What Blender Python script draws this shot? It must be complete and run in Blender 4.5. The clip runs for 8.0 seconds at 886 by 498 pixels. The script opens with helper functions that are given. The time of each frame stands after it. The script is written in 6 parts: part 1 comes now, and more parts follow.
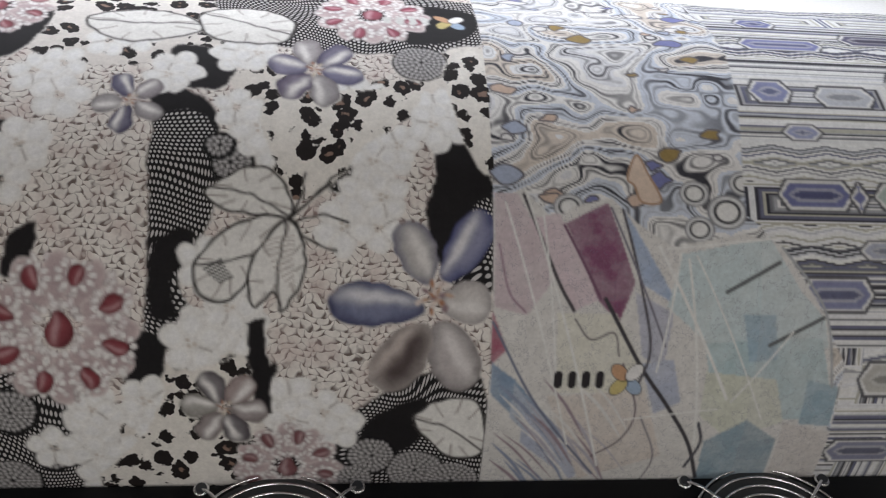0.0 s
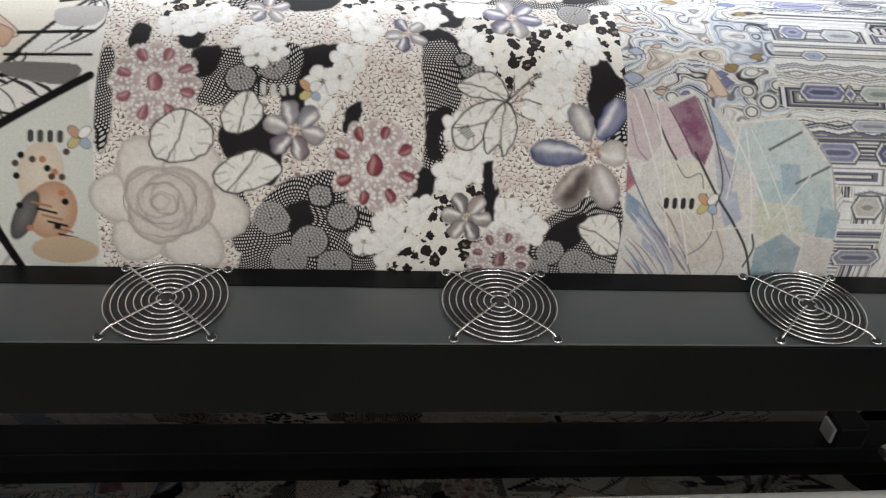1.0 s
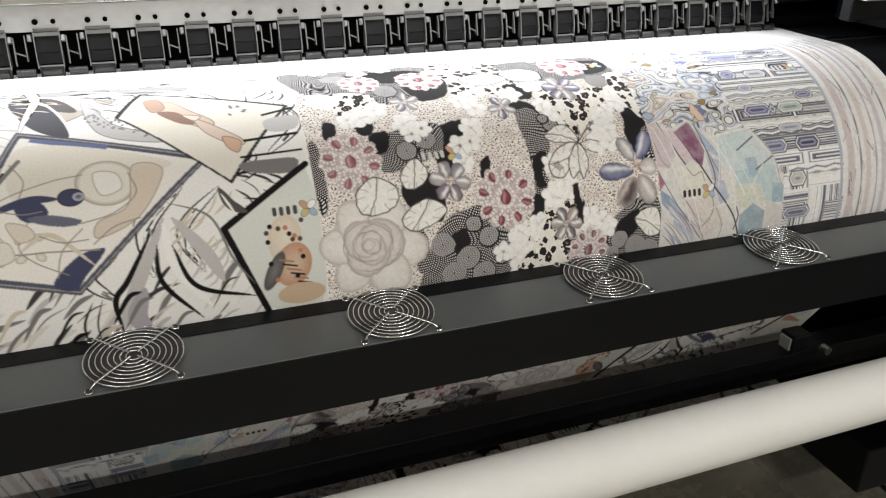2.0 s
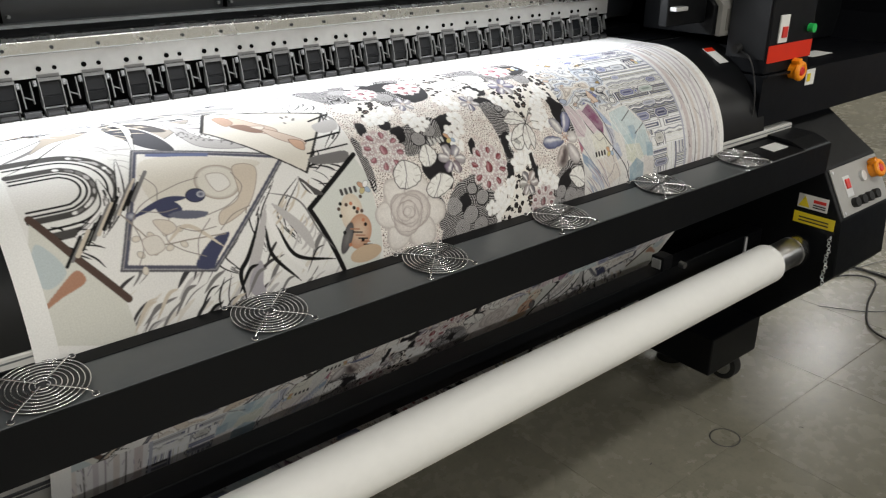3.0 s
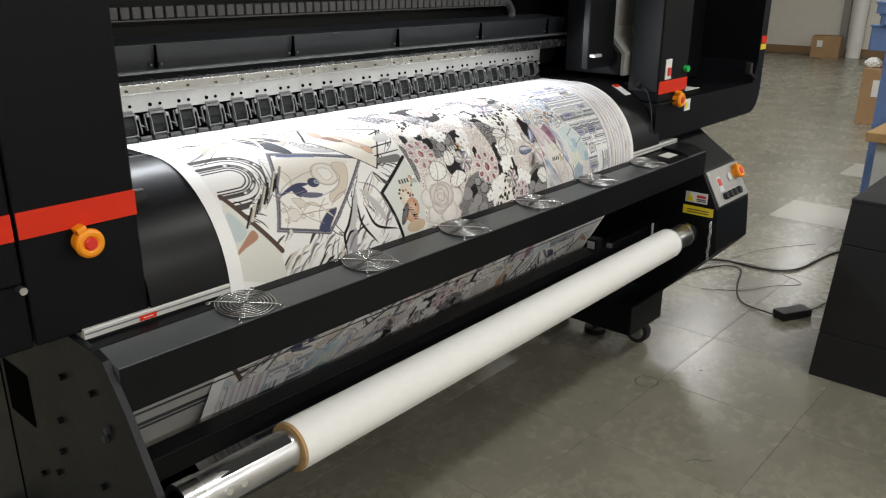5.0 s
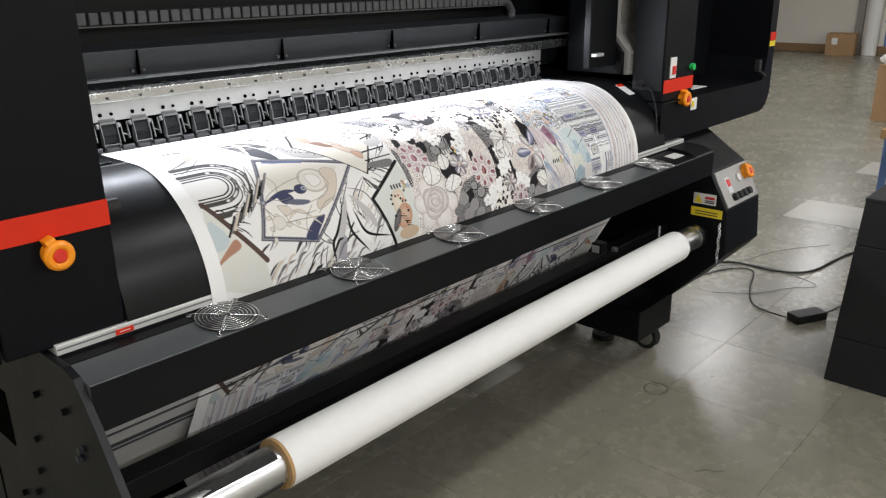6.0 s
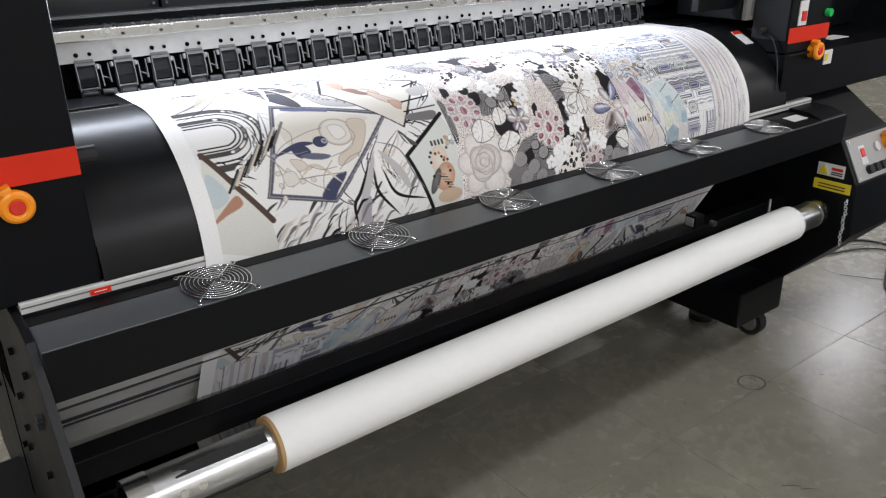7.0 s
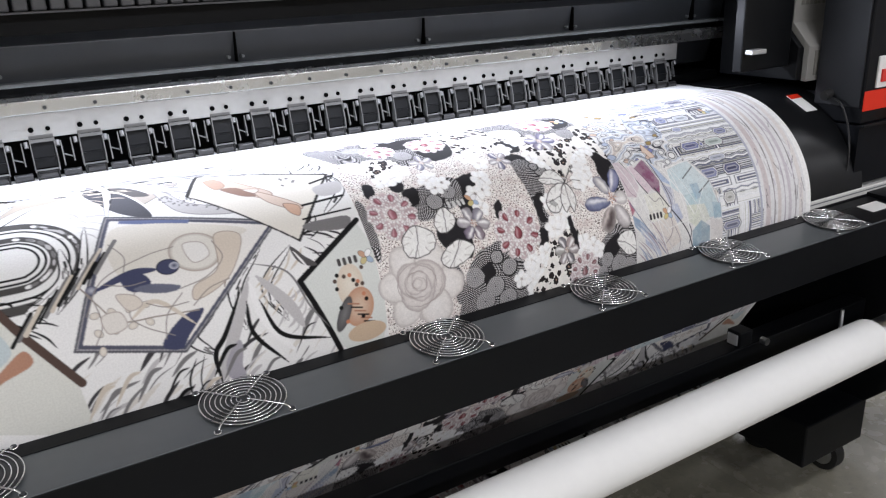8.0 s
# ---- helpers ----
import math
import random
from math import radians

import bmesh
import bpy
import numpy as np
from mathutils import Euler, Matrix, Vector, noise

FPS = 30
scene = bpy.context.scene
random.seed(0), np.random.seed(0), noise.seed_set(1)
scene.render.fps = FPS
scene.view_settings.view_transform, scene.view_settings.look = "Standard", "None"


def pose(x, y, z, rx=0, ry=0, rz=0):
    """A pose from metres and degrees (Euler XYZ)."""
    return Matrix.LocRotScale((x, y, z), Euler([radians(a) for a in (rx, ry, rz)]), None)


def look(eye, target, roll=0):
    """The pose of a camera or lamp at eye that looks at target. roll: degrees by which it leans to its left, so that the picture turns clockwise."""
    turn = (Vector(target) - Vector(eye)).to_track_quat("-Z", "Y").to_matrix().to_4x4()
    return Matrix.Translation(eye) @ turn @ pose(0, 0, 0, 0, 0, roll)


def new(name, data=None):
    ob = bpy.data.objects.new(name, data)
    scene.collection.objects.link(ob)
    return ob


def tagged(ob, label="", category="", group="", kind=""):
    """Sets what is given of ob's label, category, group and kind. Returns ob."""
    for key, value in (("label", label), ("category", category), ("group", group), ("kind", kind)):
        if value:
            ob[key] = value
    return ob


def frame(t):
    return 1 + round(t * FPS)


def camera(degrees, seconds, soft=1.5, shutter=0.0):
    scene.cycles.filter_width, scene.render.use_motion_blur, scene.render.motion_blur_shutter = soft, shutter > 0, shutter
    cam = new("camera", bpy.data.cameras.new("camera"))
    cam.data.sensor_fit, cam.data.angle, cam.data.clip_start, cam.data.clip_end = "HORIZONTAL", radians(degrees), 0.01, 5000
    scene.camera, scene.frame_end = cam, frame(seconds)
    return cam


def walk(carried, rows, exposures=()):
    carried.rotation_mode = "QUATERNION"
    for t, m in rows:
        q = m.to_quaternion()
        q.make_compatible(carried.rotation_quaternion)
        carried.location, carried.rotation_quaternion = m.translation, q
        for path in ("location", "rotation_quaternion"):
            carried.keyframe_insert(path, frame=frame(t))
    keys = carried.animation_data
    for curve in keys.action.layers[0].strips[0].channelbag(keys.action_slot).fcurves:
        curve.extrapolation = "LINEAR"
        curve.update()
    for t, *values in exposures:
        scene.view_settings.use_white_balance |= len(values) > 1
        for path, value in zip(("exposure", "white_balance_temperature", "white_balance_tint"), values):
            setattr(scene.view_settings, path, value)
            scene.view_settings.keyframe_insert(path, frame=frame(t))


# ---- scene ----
cam = camera(58.8, 8.0, soft=1.2)
PATH = [
    (0, (0.949, -0.250, 1.176), (1.160, 1.406, 0.075), 5.0),
    (0.3, (0.966, -0.355, 1.199), (1.051, 1.298, 0.077), 1.9),
    (0.5, (0.921, -0.413, 1.205), (1.083, 1.224, 0.068), 3.9),
    (1, (0.780, -0.566, 1.206), (0.970, 1.129, 0.160), 4.3),
    (1.5, (0.509, -0.668, 1.256), (0.889, 1.009, 0.235), 3.3),
    (1.7, (0.455, -0.717, 1.277), (0.925, 0.979, 0.327), 2.2),
    (2.8, (-0.023, -0.911, 1.289), (1.051, 0.589, 0.517), -0.7),
    (3, (-0.14, -0.905, 1.305), (1.021, 0.523, 0.521), -0.1),
    (3.5, (-0.383, -0.984, 1.309), (0.857, 0.384, 0.542), -0.7),
    (4, (-0.583, -1.048, 1.316), (0.731, 0.274, 0.592), -0.5),
    (4.5, (-0.729, -1.086, 1.332), (0.661, 0.182, 0.654), -0.3),
    (4.7, (-0.75, -1.098, 1.339), (0.656, 0.157, 0.669), 0.1),
    (5.8, (-0.722, -1.102, 1.346), (0.712, 0.14, 0.714), -0.3),
    (6, (-0.676, -1.098, 1.328), (0.719, 0.18, 0.68), -0.9),
    (6.5, (-0.523, -1.099, 1.312), (0.696, 0.306, 0.578), -0.9),
    (7, (-0.396, -1.076, 1.298), (0.718, 0.394, 0.525), -0.9),
    (7.5, (-0.192, -0.931, 1.296), (0.882, 0.565, 0.515), -1.2),
    (8, (0.072, -0.86, 1.28), (1.038, 0.761, 0.618), -2.4),
]
walk(cam, [(t, look(eye, target, roll)) for t, eye, target, roll in PATH],
     [(0.0, -1.25, 6400, 14), (0.5, -0.8, 6350, 14), (1.0, -0.4, 6450, 11), (1.5, -0.2, 6700, 11), (3.0, -0.2, 6550, 10), (3.5, -0.12, 6520, 10), (4.0, 0.0, 6500, 10), (4.5, 0.0, 6480, 10), (6.0, 0.15, 6250, 12), (6.5, 0.08, 6150, 13), (8.0, 0.0, 6000, 16)])
# Rows out of view; the y=-4.2 row is added to light under the bar.
CEILING_LAMPS = [(x, y, w if x < 4 else w * 0.65) for x in (-1.5, 1.5, 4.5, 7.5, 11.0) for y, w in ((-4.2, 74.0), (-1.2, 20.0), (2.2, 52.0))]
LED_WATTS = 7.0

# ---- light ----
world = bpy.data.worlds.new("room")
world.use_nodes = True
wbg = world.node_tree.nodes["Background"]
wbg.inputs["Color"].default_value = (0.9, 0.95, 1.0, 1)
wbg.inputs["Strength"].default_value = 0.02


def area(name, x, y, z, sx, sy, watts, tint, aim=None):
    lamp = bpy.data.lights.new(name, "AREA")
    lamp.shape, lamp.size, lamp.size_y, lamp.energy, lamp.color = "RECTANGLE", sx, sy, watts, tint
    ob = new(name, lamp)
    ob.matrix_world = look((x, y, z), aim) if aim else pose(x, y, z)
    return ob


WARM = (1.0, 0.985, 0.955)
for lx, ly, w in CEILING_LAMPS:
    area("ceiling_lamp_light", lx, ly, 2.93, 1.1, 0.25, w, WARM)
area("print_zone_light", 0.65, 0.40, 1.165, 1.55, 0.012, LED_WATTS, (0.92, 0.96, 1.0), (0.65, 0.32, 1.105))


# ---- materials ----
def mat(name, colour, rough=0.5, metal=0.0, var=0.12, scale=30.0, bump=0.0, spec=0.5, rvar=0.1, coat=0.0):
    m = bpy.data.materials.new(name)
    m.use_nodes = True
    nt = m.node_tree
    b = nt.nodes["Principled BSDF"]
    tc = nt.nodes.new("ShaderNodeTexCoord")
    big = nt.nodes.new("ShaderNodeTexNoise")
    big.inputs["Scale"].default_value, big.inputs["Detail"].default_value = scale * 0.12, 4
    fine = nt.nodes.new("ShaderNodeTexNoise")
    fine.inputs["Scale"].default_value, fine.inputs["Detail"].default_value = scale, 6
    for n in (big, fine):
        nt.links.new(tc.outputs["Object"], n.inputs["Vector"])
    add = nt.nodes.new("ShaderNodeMath")
    add.operation = "MULTIPLY_ADD"
    add.inputs[1].default_value = 0.6
    nt.links.new(big.outputs["Fac"], add.inputs[0])
    half = nt.nodes.new("ShaderNodeMath")
    half.operation = "MULTIPLY"
    half.inputs[1].default_value = 0.4
    nt.links.new(fine.outputs["Fac"], half.inputs[0])
    nt.links.new(half.outputs[0], add.inputs[2])
    ramp = nt.nodes.new("ShaderNodeMapRange")
    ramp.inputs["From Min"].default_value, ramp.inputs["From Max"].default_value = 0.3, 0.7
    ramp.inputs["To Min"].default_value, ramp.inputs["To Max"].default_value = 1 - var, 1 + var
    nt.links.new(add.outputs[0], ramp.inputs["Value"])
    mul = nt.nodes.new("ShaderNodeVectorMath")
    mul.operation = "SCALE"
    mul.inputs[0].default_value = colour
    nt.links.new(ramp.outputs[0], mul.inputs["Scale"])
    nt.links.new(mul.outputs[0], b.inputs["Base Color"])
    rr = nt.nodes.new("ShaderNodeMapRange")
    rr.inputs["From Min"].default_value, rr.inputs["From Max"].default_value = 0.3, 0.7
    rr.inputs["To Min"].default_value, rr.inputs["To Max"].default_value = max(0.02, rough - rvar * rough), min(1, rough + rvar * rough)
    nt.links.new(add.outputs[0], rr.inputs["Value"])
    nt.links.new(rr.outputs[0], b.inputs["Roughness"])
    b.inputs["Metallic"].default_value = metal
    b.inputs["Specular IOR Level"].default_value = spec
    b.inputs["Coat Weight"].default_value = coat
    if bump:
        bn = nt.nodes.new("ShaderNodeBump")
        bn.inputs["Strength"].default_value, bn.inputs["Distance"].default_value = bump, 0.001
        nt.links.new(fine.outputs["Fac"], bn.inputs["Height"])
        nt.links.new(bn.outputs[0], b.inputs["Normal"])
    return m


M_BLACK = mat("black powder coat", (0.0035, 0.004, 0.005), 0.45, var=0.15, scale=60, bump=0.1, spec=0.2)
M_SHEET = mat("charcoal painted sheet steel", (0.026, 0.029, 0.034), 0.38, var=0.12, scale=50, bump=0.12)
M_DRUM = mat("anodised black platen", (0.006, 0.0065, 0.0075), 0.36, var=0.1, scale=40, spec=0.22)
M_GREY = mat("grey painted steel", (0.115, 0.126, 0.132), 0.38, var=0.1, scale=50)
# Paler than the black faces: the top's reflected sheen is in the colour.
M_BAR = mat("satin charcoal with painted sheen", (0.088, 0.097, 0.102), 0.33, var=0.1, scale=50, spec=0.75)
M_PLATE = mat("dark grey end plate", (0.0085, 0.0095, 0.0120), 0.5, var=0.15, scale=60, bump=0.15, spec=0.35)
M_CHROME = mat("chromed wire", (0.86, 0.87, 0.89), 0.2, 1.0, var=0.05)
M_ALU = mat("brushed aluminium", (0.62, 0.63, 0.64), 0.3, 1.0, var=0.08, scale=80, bump=0.1)
M_RAIL = mat("ground steel rail", (0.56, 0.57, 0.57), 0.27, 0.95, var=0.12, scale=70)
M_ALUW = mat("pale anodised aluminium", (0.66, 0.67, 0.67), 0.42, 0.7, var=0.08, scale=80)
M_PALE = mat("pale grey painted aluminium", (0.55, 0.55, 0.53), 0.4, 0.15, var=0.08, scale=80)
M_BRK = mat("dull zinc bracket", (0.17, 0.17, 0.168), 0.42, 0.6, var=0.15, scale=90)
M_COMB = mat("dull aluminium comb", (0.40, 0.40, 0.39), 0.45, 0.5, var=0.1, scale=80)
M_ROLLER = mat("dark grey roller", (0.03, 0.03, 0.032), 0.4, var=0.1, scale=80)
M_FAN = mat("dull grey fan well", (0.03, 0.032, 0.034), 0.45, var=0.2, scale=60)
M_RUBBER = mat("black rubber", (0.012, 0.012, 0.012), 0.7, var=0.2, scale=90, bump=0.3)
# Near-black colour for the shade inside holes, seams and roller gaps.
M_HOLE = mat("opening shade", (0.002, 0.002, 0.002), 0.95, spec=0.02)
M_RED = mat("red vinyl stripe", (0.64, 0.030, 0.010), 0.5, var=0.06, spec=0.2)
M_ORANGE = mat("orange plastic", (0.92, 0.30, 0.008), 0.35, var=0.06)
M_REDP = mat("red plastic", (0.65, 0.03, 0.02), 0.3, var=0.05)
M_GREEN = mat("green plastic", (0.02, 0.5, 0.1), 0.3, var=0.05)
M_WHITEL = mat("white label", (0.75, 0.75, 0.73), 0.5, var=0.05)
M_YELL = mat("yellow label", (0.8, 0.62, 0.02), 0.5, var=0.05)
M_INK = mat("label ink", (0.02, 0.02, 0.02), 0.6)
M_CARD = mat("cardboard core", (0.42, 0.26, 0.11), 0.8, var=0.12, scale=120, bump=0.3)
M_BOXC = mat("corrugated cardboard", (0.36, 0.22, 0.11), 0.8, var=0.12, scale=40, bump=0.2)
M_ROLL = mat("white backing fabric", (0.78, 0.78, 0.76), 0.75, var=0.03, scale=50, bump=0.15)
M_PANEL = mat("light grey button panel", (0.36, 0.355, 0.34), 0.45, var=0.06, scale=60)
M_SHROUD = mat("grey carriage shroud", (0.24, 0.235, 0.22), 0.5, var=0.06, scale=30)
M_SLOT = mat("dark vent slot", (0.15, 0.145, 0.13), 0.7)
M_WALL = mat("cream wall paint", (0.72, 0.69, 0.62), 0.7, var=0.05, scale=6)
M_CEIL = mat("white ceiling panel", (0.75, 0.75, 0.73), 0.8, var=0.04, scale=8)
M_BASE = mat("brown baseboard", (0.26, 0.16, 0.08), 0.5, var=0.15, scale=20)
M_BLUE = mat("blue plastic", (0.12, 0.2, 0.42), 0.5, var=0.1)
M_CABLE = mat("black cable", (0.012, 0.012, 0.013), 0.5)
M_CLOTH = mat("matt black board", (0.006, 0.006, 0.008), 0.65, var=0.2, scale=40)
M_CHAIN = mat("grey plastic chain", (0.09, 0.09, 0.095), 0.5, var=0.1)
M_TOWER = mat("matt black tower", (0.003, 0.0035, 0.005), 0.5, var=0.15, scale=40, bump=0.1, spec=0.15)


# ---- mesh helpers ----
def part(name, bm, material, parent=None, label=""):
    me = bpy.data.meshes.new(name)
    bmesh.ops.recalc_face_normals(bm, faces=bm.faces)
    bm.to_mesh(me)
    bm.free()
    me.materials.append(material)
    ob = new(name, me)
    if parent:
        ob.parent = parent
    return tagged(ob, label)


def thing(name, label, category, group="", kind=""):
    return tagged(new(name), label, category, group, kind)


def smooth(ob, angle=35):
    for p in ob.data.polygons:
        p.use_smooth = True
    ob.data.set_sharp_from_angle(angle=radians(angle))
    return ob


def bx(x0, x1, y0, y1, z0, z1, bev=0.002, bm=None):
    own = bmesh.new()
    r = bmesh.ops.create_cube(own, size=1)
    bmesh.ops.transform(own, matrix=Matrix.LocRotScale(((x0 + x1) / 2, (y0 + y1) / 2, (z0 + z1) / 2), None, (x1 - x0, y1 - y0, z1 - z0)), verts=own.verts)
    if bev:
        bmesh.ops.bevel(own, geom=own.edges[:], offset=bev, segments=2, affect="EDGES", profile=0.5)
    return join(bm, own)


def join(bm, own):
    if bm is None:
        return own
    me = bpy.data.meshes.new("tmp")
    own.to_mesh(me)
    own.free()
    bm.from_mesh(me)
    bpy.data.meshes.remove(me)
    return bm


def prism(profile, x0, x1, bev=0.0, bm=None, m=None):
    """A closed (y, z) outline drawn out along x."""
    own = bmesh.new()
    a = [own.verts.new((x0, y, z)) for y, z in profile]
    b = [own.verts.new((x1, y, z)) for y, z in profile]
    n = len(a)
    own.faces.new(a)
    own.faces.new(b[::-1])
    for i in range(n):
        own.faces.new((a[i], b[i], b[(i + 1) % n], a[(i + 1) % n]))
    bmesh.ops.recalc_face_normals(own, faces=own.faces)
    if bev:
        bmesh.ops.bevel(own, geom=own.edges[:], offset=bev, segments=2, affect="EDGES", profile=0.5)
    if m:
        bmesh.ops.transform(own, matrix=m, verts=own.verts)
    return join(bm, own)


def rod(p, q, r, n=16, bm=None, r2=None, caps=True):
    own = bmesh.new()
    p, q = Vector(p), Vector(q)
    d = q - p
    bmesh.ops.create_cone(own, cap_ends=caps, segments=n, radius1=r, radius2=r if r2 is None else r2, depth=d.length)
    bmesh.ops.transform(own, matrix=Matrix.Translation((p + q) / 2) @ d.to_track_quat("Z", "Y").to_matrix().to_4x4(), verts=own.verts)
    return join(bm, own)


def ring(radius, r, m, n=48, k=8, bm=None):
    own = bmesh.new() if bm is None else bm
    rows = []
    for i in range(n):
        a = 2 * math.pi * i / n
        rows.append([own.verts.new(m @ Vector(((radius + r * math.cos(b)) * math.cos(a), (radius + r * math.cos(b)) * math.sin(a), r * math.sin(b)))) for b in [2 * math.pi * j / k for j in range(k)]])
    for i in range(n):
        for j in range(k):
            own.faces.new((rows[i][j], rows[(i + 1) % n][j], rows[(i + 1) % n][(j + 1) % k], rows[i][(j + 1) % k]))
    return own


def wire(points, r, n=8, bm=None):
    """A round wire through points, swept as short rods with shared rings."""
    own = bmesh.new() if bm is None else bm
    pts = [Vector(p) for p in points]
    rows = []
    for i, p in enumerate(pts):
        d = (pts[min(i + 1, len(pts) - 1)] - pts[max(i - 1, 0)]).normalized()
        side = d.cross(Vector((0.13, 0.31, 0.94))).normalized()
        up = side.cross(d)
        rows.append([own.verts.new(p + r * (math.cos(a) * side + math.sin(a) * up)) for a in [2 * math.pi * j / n for j in range(n)]])
    for a, b in zip(rows, rows[1:]):
        for j in range(n):
            own.faces.new((a[j], b[j], b[(j + 1) % n], a[(j + 1) % n]))
    own.faces.new(rows[0][::-1])
    own.faces.new(rows[-1])
    return own


def curve_pts(ctrl, n=12):
    """A smooth line through control points."""
    p = [Vector(c) for c in ctrl]
    p = [2 * p[0] - p[1]] + p + [2 * p[-1] - p[-2]]
    out = []
    for i in range(1, len(p) - 2):
        for k in range(n):
            t = k / n
            out.append(0.5 * (2 * p[i] + (p[i + 1] - p[i - 1]) * t + (2 * p[i - 1] - 5 * p[i] + 4 * p[i + 1] - p[i + 2]) * t * t + (3 * p[i] - p[i - 1] - 3 * p[i + 1] + p[i + 2]) * t ** 3))
    out.append(p[-2])
    return out


# ---- printer: platen, towers, gantry ----
CY, CZ, R = 0.302, 0.787, 0.222
XL, XR = -0.155, 1.665
printer = thing("large_format_printer", "black wide-format textile printer with red stripes, printing a patterned fabric", "printer")
arc = [(CY - R * math.cos(radians(a)), CZ + R * math.sin(radians(a))) for a in range(5, 91, 5)]
platen = smooth(part("platen", prism([(0.56, 0.70), (0.14, 0.70), (0.14, 0.806)] + arc + [(0.56, CZ + R)], XL + 0.001, XR + 0.03), M_DRUM, printer, "curved black anodised platen"))
part("platen_strip", bx(XL + 0.002, XR + 0.03, 0.327, 0.330, CZ + R + 0.0005, CZ + R + 0.0018, 0), M_ALU, platen, "thin bright joint strip")
for xa, xb in ((XL + 0.002, -0.02), (1.53, XR + 0.02)):
    part("platen_rear_cover", bx(xa, xb, 0.345, 0.43, CZ + R, CZ + R + 0.004, 0.001), M_DRUM, platen)
part("rail_seat", bx(-0.272, 1.83, 0.0785, 0.134, 0.768, 0.7885, 0.0005), M_BLACK, printer)
part("edge_rail", prism([(0.135, 0.789), (0.0795, 0.789), (0.0797, 0.803), (0.0815, 0.8055), (0.135, 0.8055)], -0.272, 1.83, 0.0003), M_PALE, printer, "pale aluminium rail under the platen")
part("edge_rail_groove", prism([(0.0793, 0.7965), (0.0793, 0.7990), (0.081, 0.7990), (0.081, 0.7965)], -0.271, 1.829), M_GREY, printer)

tag = part("rail_tag", bx(-0.178, -0.148, 0.0778, 0.0790, 0.7905, 0.7995, 0), M_RED, printer, "small red warning tag")
part("text_bar", bx(-0.172, -0.154, 0.0771, 0.0777, 0.7945, 0.7957, 0), M_WHITEL, tag)
own = bx(-0.018, 0.018, -0.03, 0.03, 0.0, 0.0012, 0)
bmesh.ops.transform(own, matrix=Matrix.Translation((1.622, CY - (R + 0.0004) * math.cos(radians(62)), CZ + (R + 0.0004) * math.sin(radians(62)))) @ Matrix.Rotation(radians(28), 4, "X"), verts=own.verts)
plab = part("platen_label", own, M_WHITEL, platen, "white instruction label")
own = bx(-0.018, 0.018, 0.016, 0.03, 0.0013, 0.0016, 0)
bmesh.ops.transform(own, matrix=Matrix.Translation((1.622, CY - (R + 0.0004) * math.cos(radians(62)), CZ + (R + 0.0004) * math.sin(radians(62)))) @ Matrix.Rotation(radians(28), 4, "X"), verts=own.verts)
part("red_heading", own, M_RED, plab)
tower_l = part("left_tower", bx(-1.25, XL - 0.19, 0.087, 0.75, 0.80, 1.75, 0.004), M_TOWER, printer, "matt black cabinet tower")
part("door", bx(XL - 0.187, XL, 0.087, 0.75, 0.80, 1.75, 0.004), M_TOWER, tower_l)
part("stripe", bx(-1.245, XL - 0.192, 0.0845, 0.0868, 0.973, 1.014, 0), M_RED, tower_l, "red vinyl stripe")
part("stripe", bx(XL - 0.185, XL - 0.001, 0.0845, 0.0868, 0.973, 1.014, 0), M_RED, tower_l, "red vinyl stripe")
lk = rod((-0.352, 0.088, 0.90), (-0.352, 0.07, 0.90), 0.006)
part("lock", lk, M_ALU, tower_l, "small cylinder lock")
part("lower_seam", bx(-0.62, -0.345, 0.0855, 0.0868, 0.905, 0.907, 0), M_HOLE, tower_l)
part("toggle", rod((XL, 0.118, 0.990), (XL + 0.030, 0.118, 0.990), 0.014), M_RUBBER, tower_l, "black toggle knob")
part("toggle_label", bx(XL + 0.0005, XL + 0.0015, 0.105, 0.130, 0.960, 0.972, 0), M_WHITEL, tower_l)


def e_stop(parent, m, r=0.024):
    g = ring(r, 0.0075, m @ Matrix.Translation((0, 0, 0.022)), 40, 10)
    rod(m @ Vector((0, 0, 0)), m @ Vector((0, 0, 0.016)), r * 0.95, 32, g)
    rod(m @ Vector((0, 0, 0)), m @ Vector((0, 0, 0.026)), r + 0.003, 32, g, caps=False)
    g2 = bx(-0.008, 0.008, r, r + 0.014, 0.004, 0.026, 0.002)
    bmesh.ops.transform(g2, matrix=m @ Matrix.Rotation(radians(22), 4, "Z"), verts=g2.verts)
    join(g, g2)
    guard = smooth(part("emergency_stop_guard", g, M_ORANGE, parent, "orange plastic guard ring"))
    b = rod(m @ Vector((0, 0, 0.014)), m @ Vector((0, 0, 0.027)), r * 0.66, 32)
    rod(m @ Vector((0, 0, 0.027)), m @ Vector((0, 0, 0.030)), r * 0.66, 32, b, r * 0.5)
    smooth(part("stop_button", b, M_REDP, guard, "red stop button"))


FRONT = Matrix.Rotation(radians(90), 4, "X")
e_stop(tower_l, Matrix.Translation((-0.248, 0.087, 0.950)) @ FRONT, 0.0160)

# right tower and the service bay beside it
tower_r = part("right_tower", bx(XR, XR + 0.205, 0.087, 0.194, 0.945, 1.75, 0.004), M_TOWER, printer, "matt black tower with switches")
part("tower_rear", bx(XR + 0.001, XR + 0.2045, 0.60, 0.7495, 0.945, 1.749, 0.002), M_TOWER, tower_r)
part("tower_side", bx(XR + 0.193, XR + 0.2045, 0.1945, 0.5995, 0.945, 1.749, 0.001), M_TOWER, tower_r)
part("tower_roof", bx(XR + 0.001, XR + 0.192, 0.1945, 0.5995, 1.70, 1.749, 0.001), M_TOWER, tower_r)
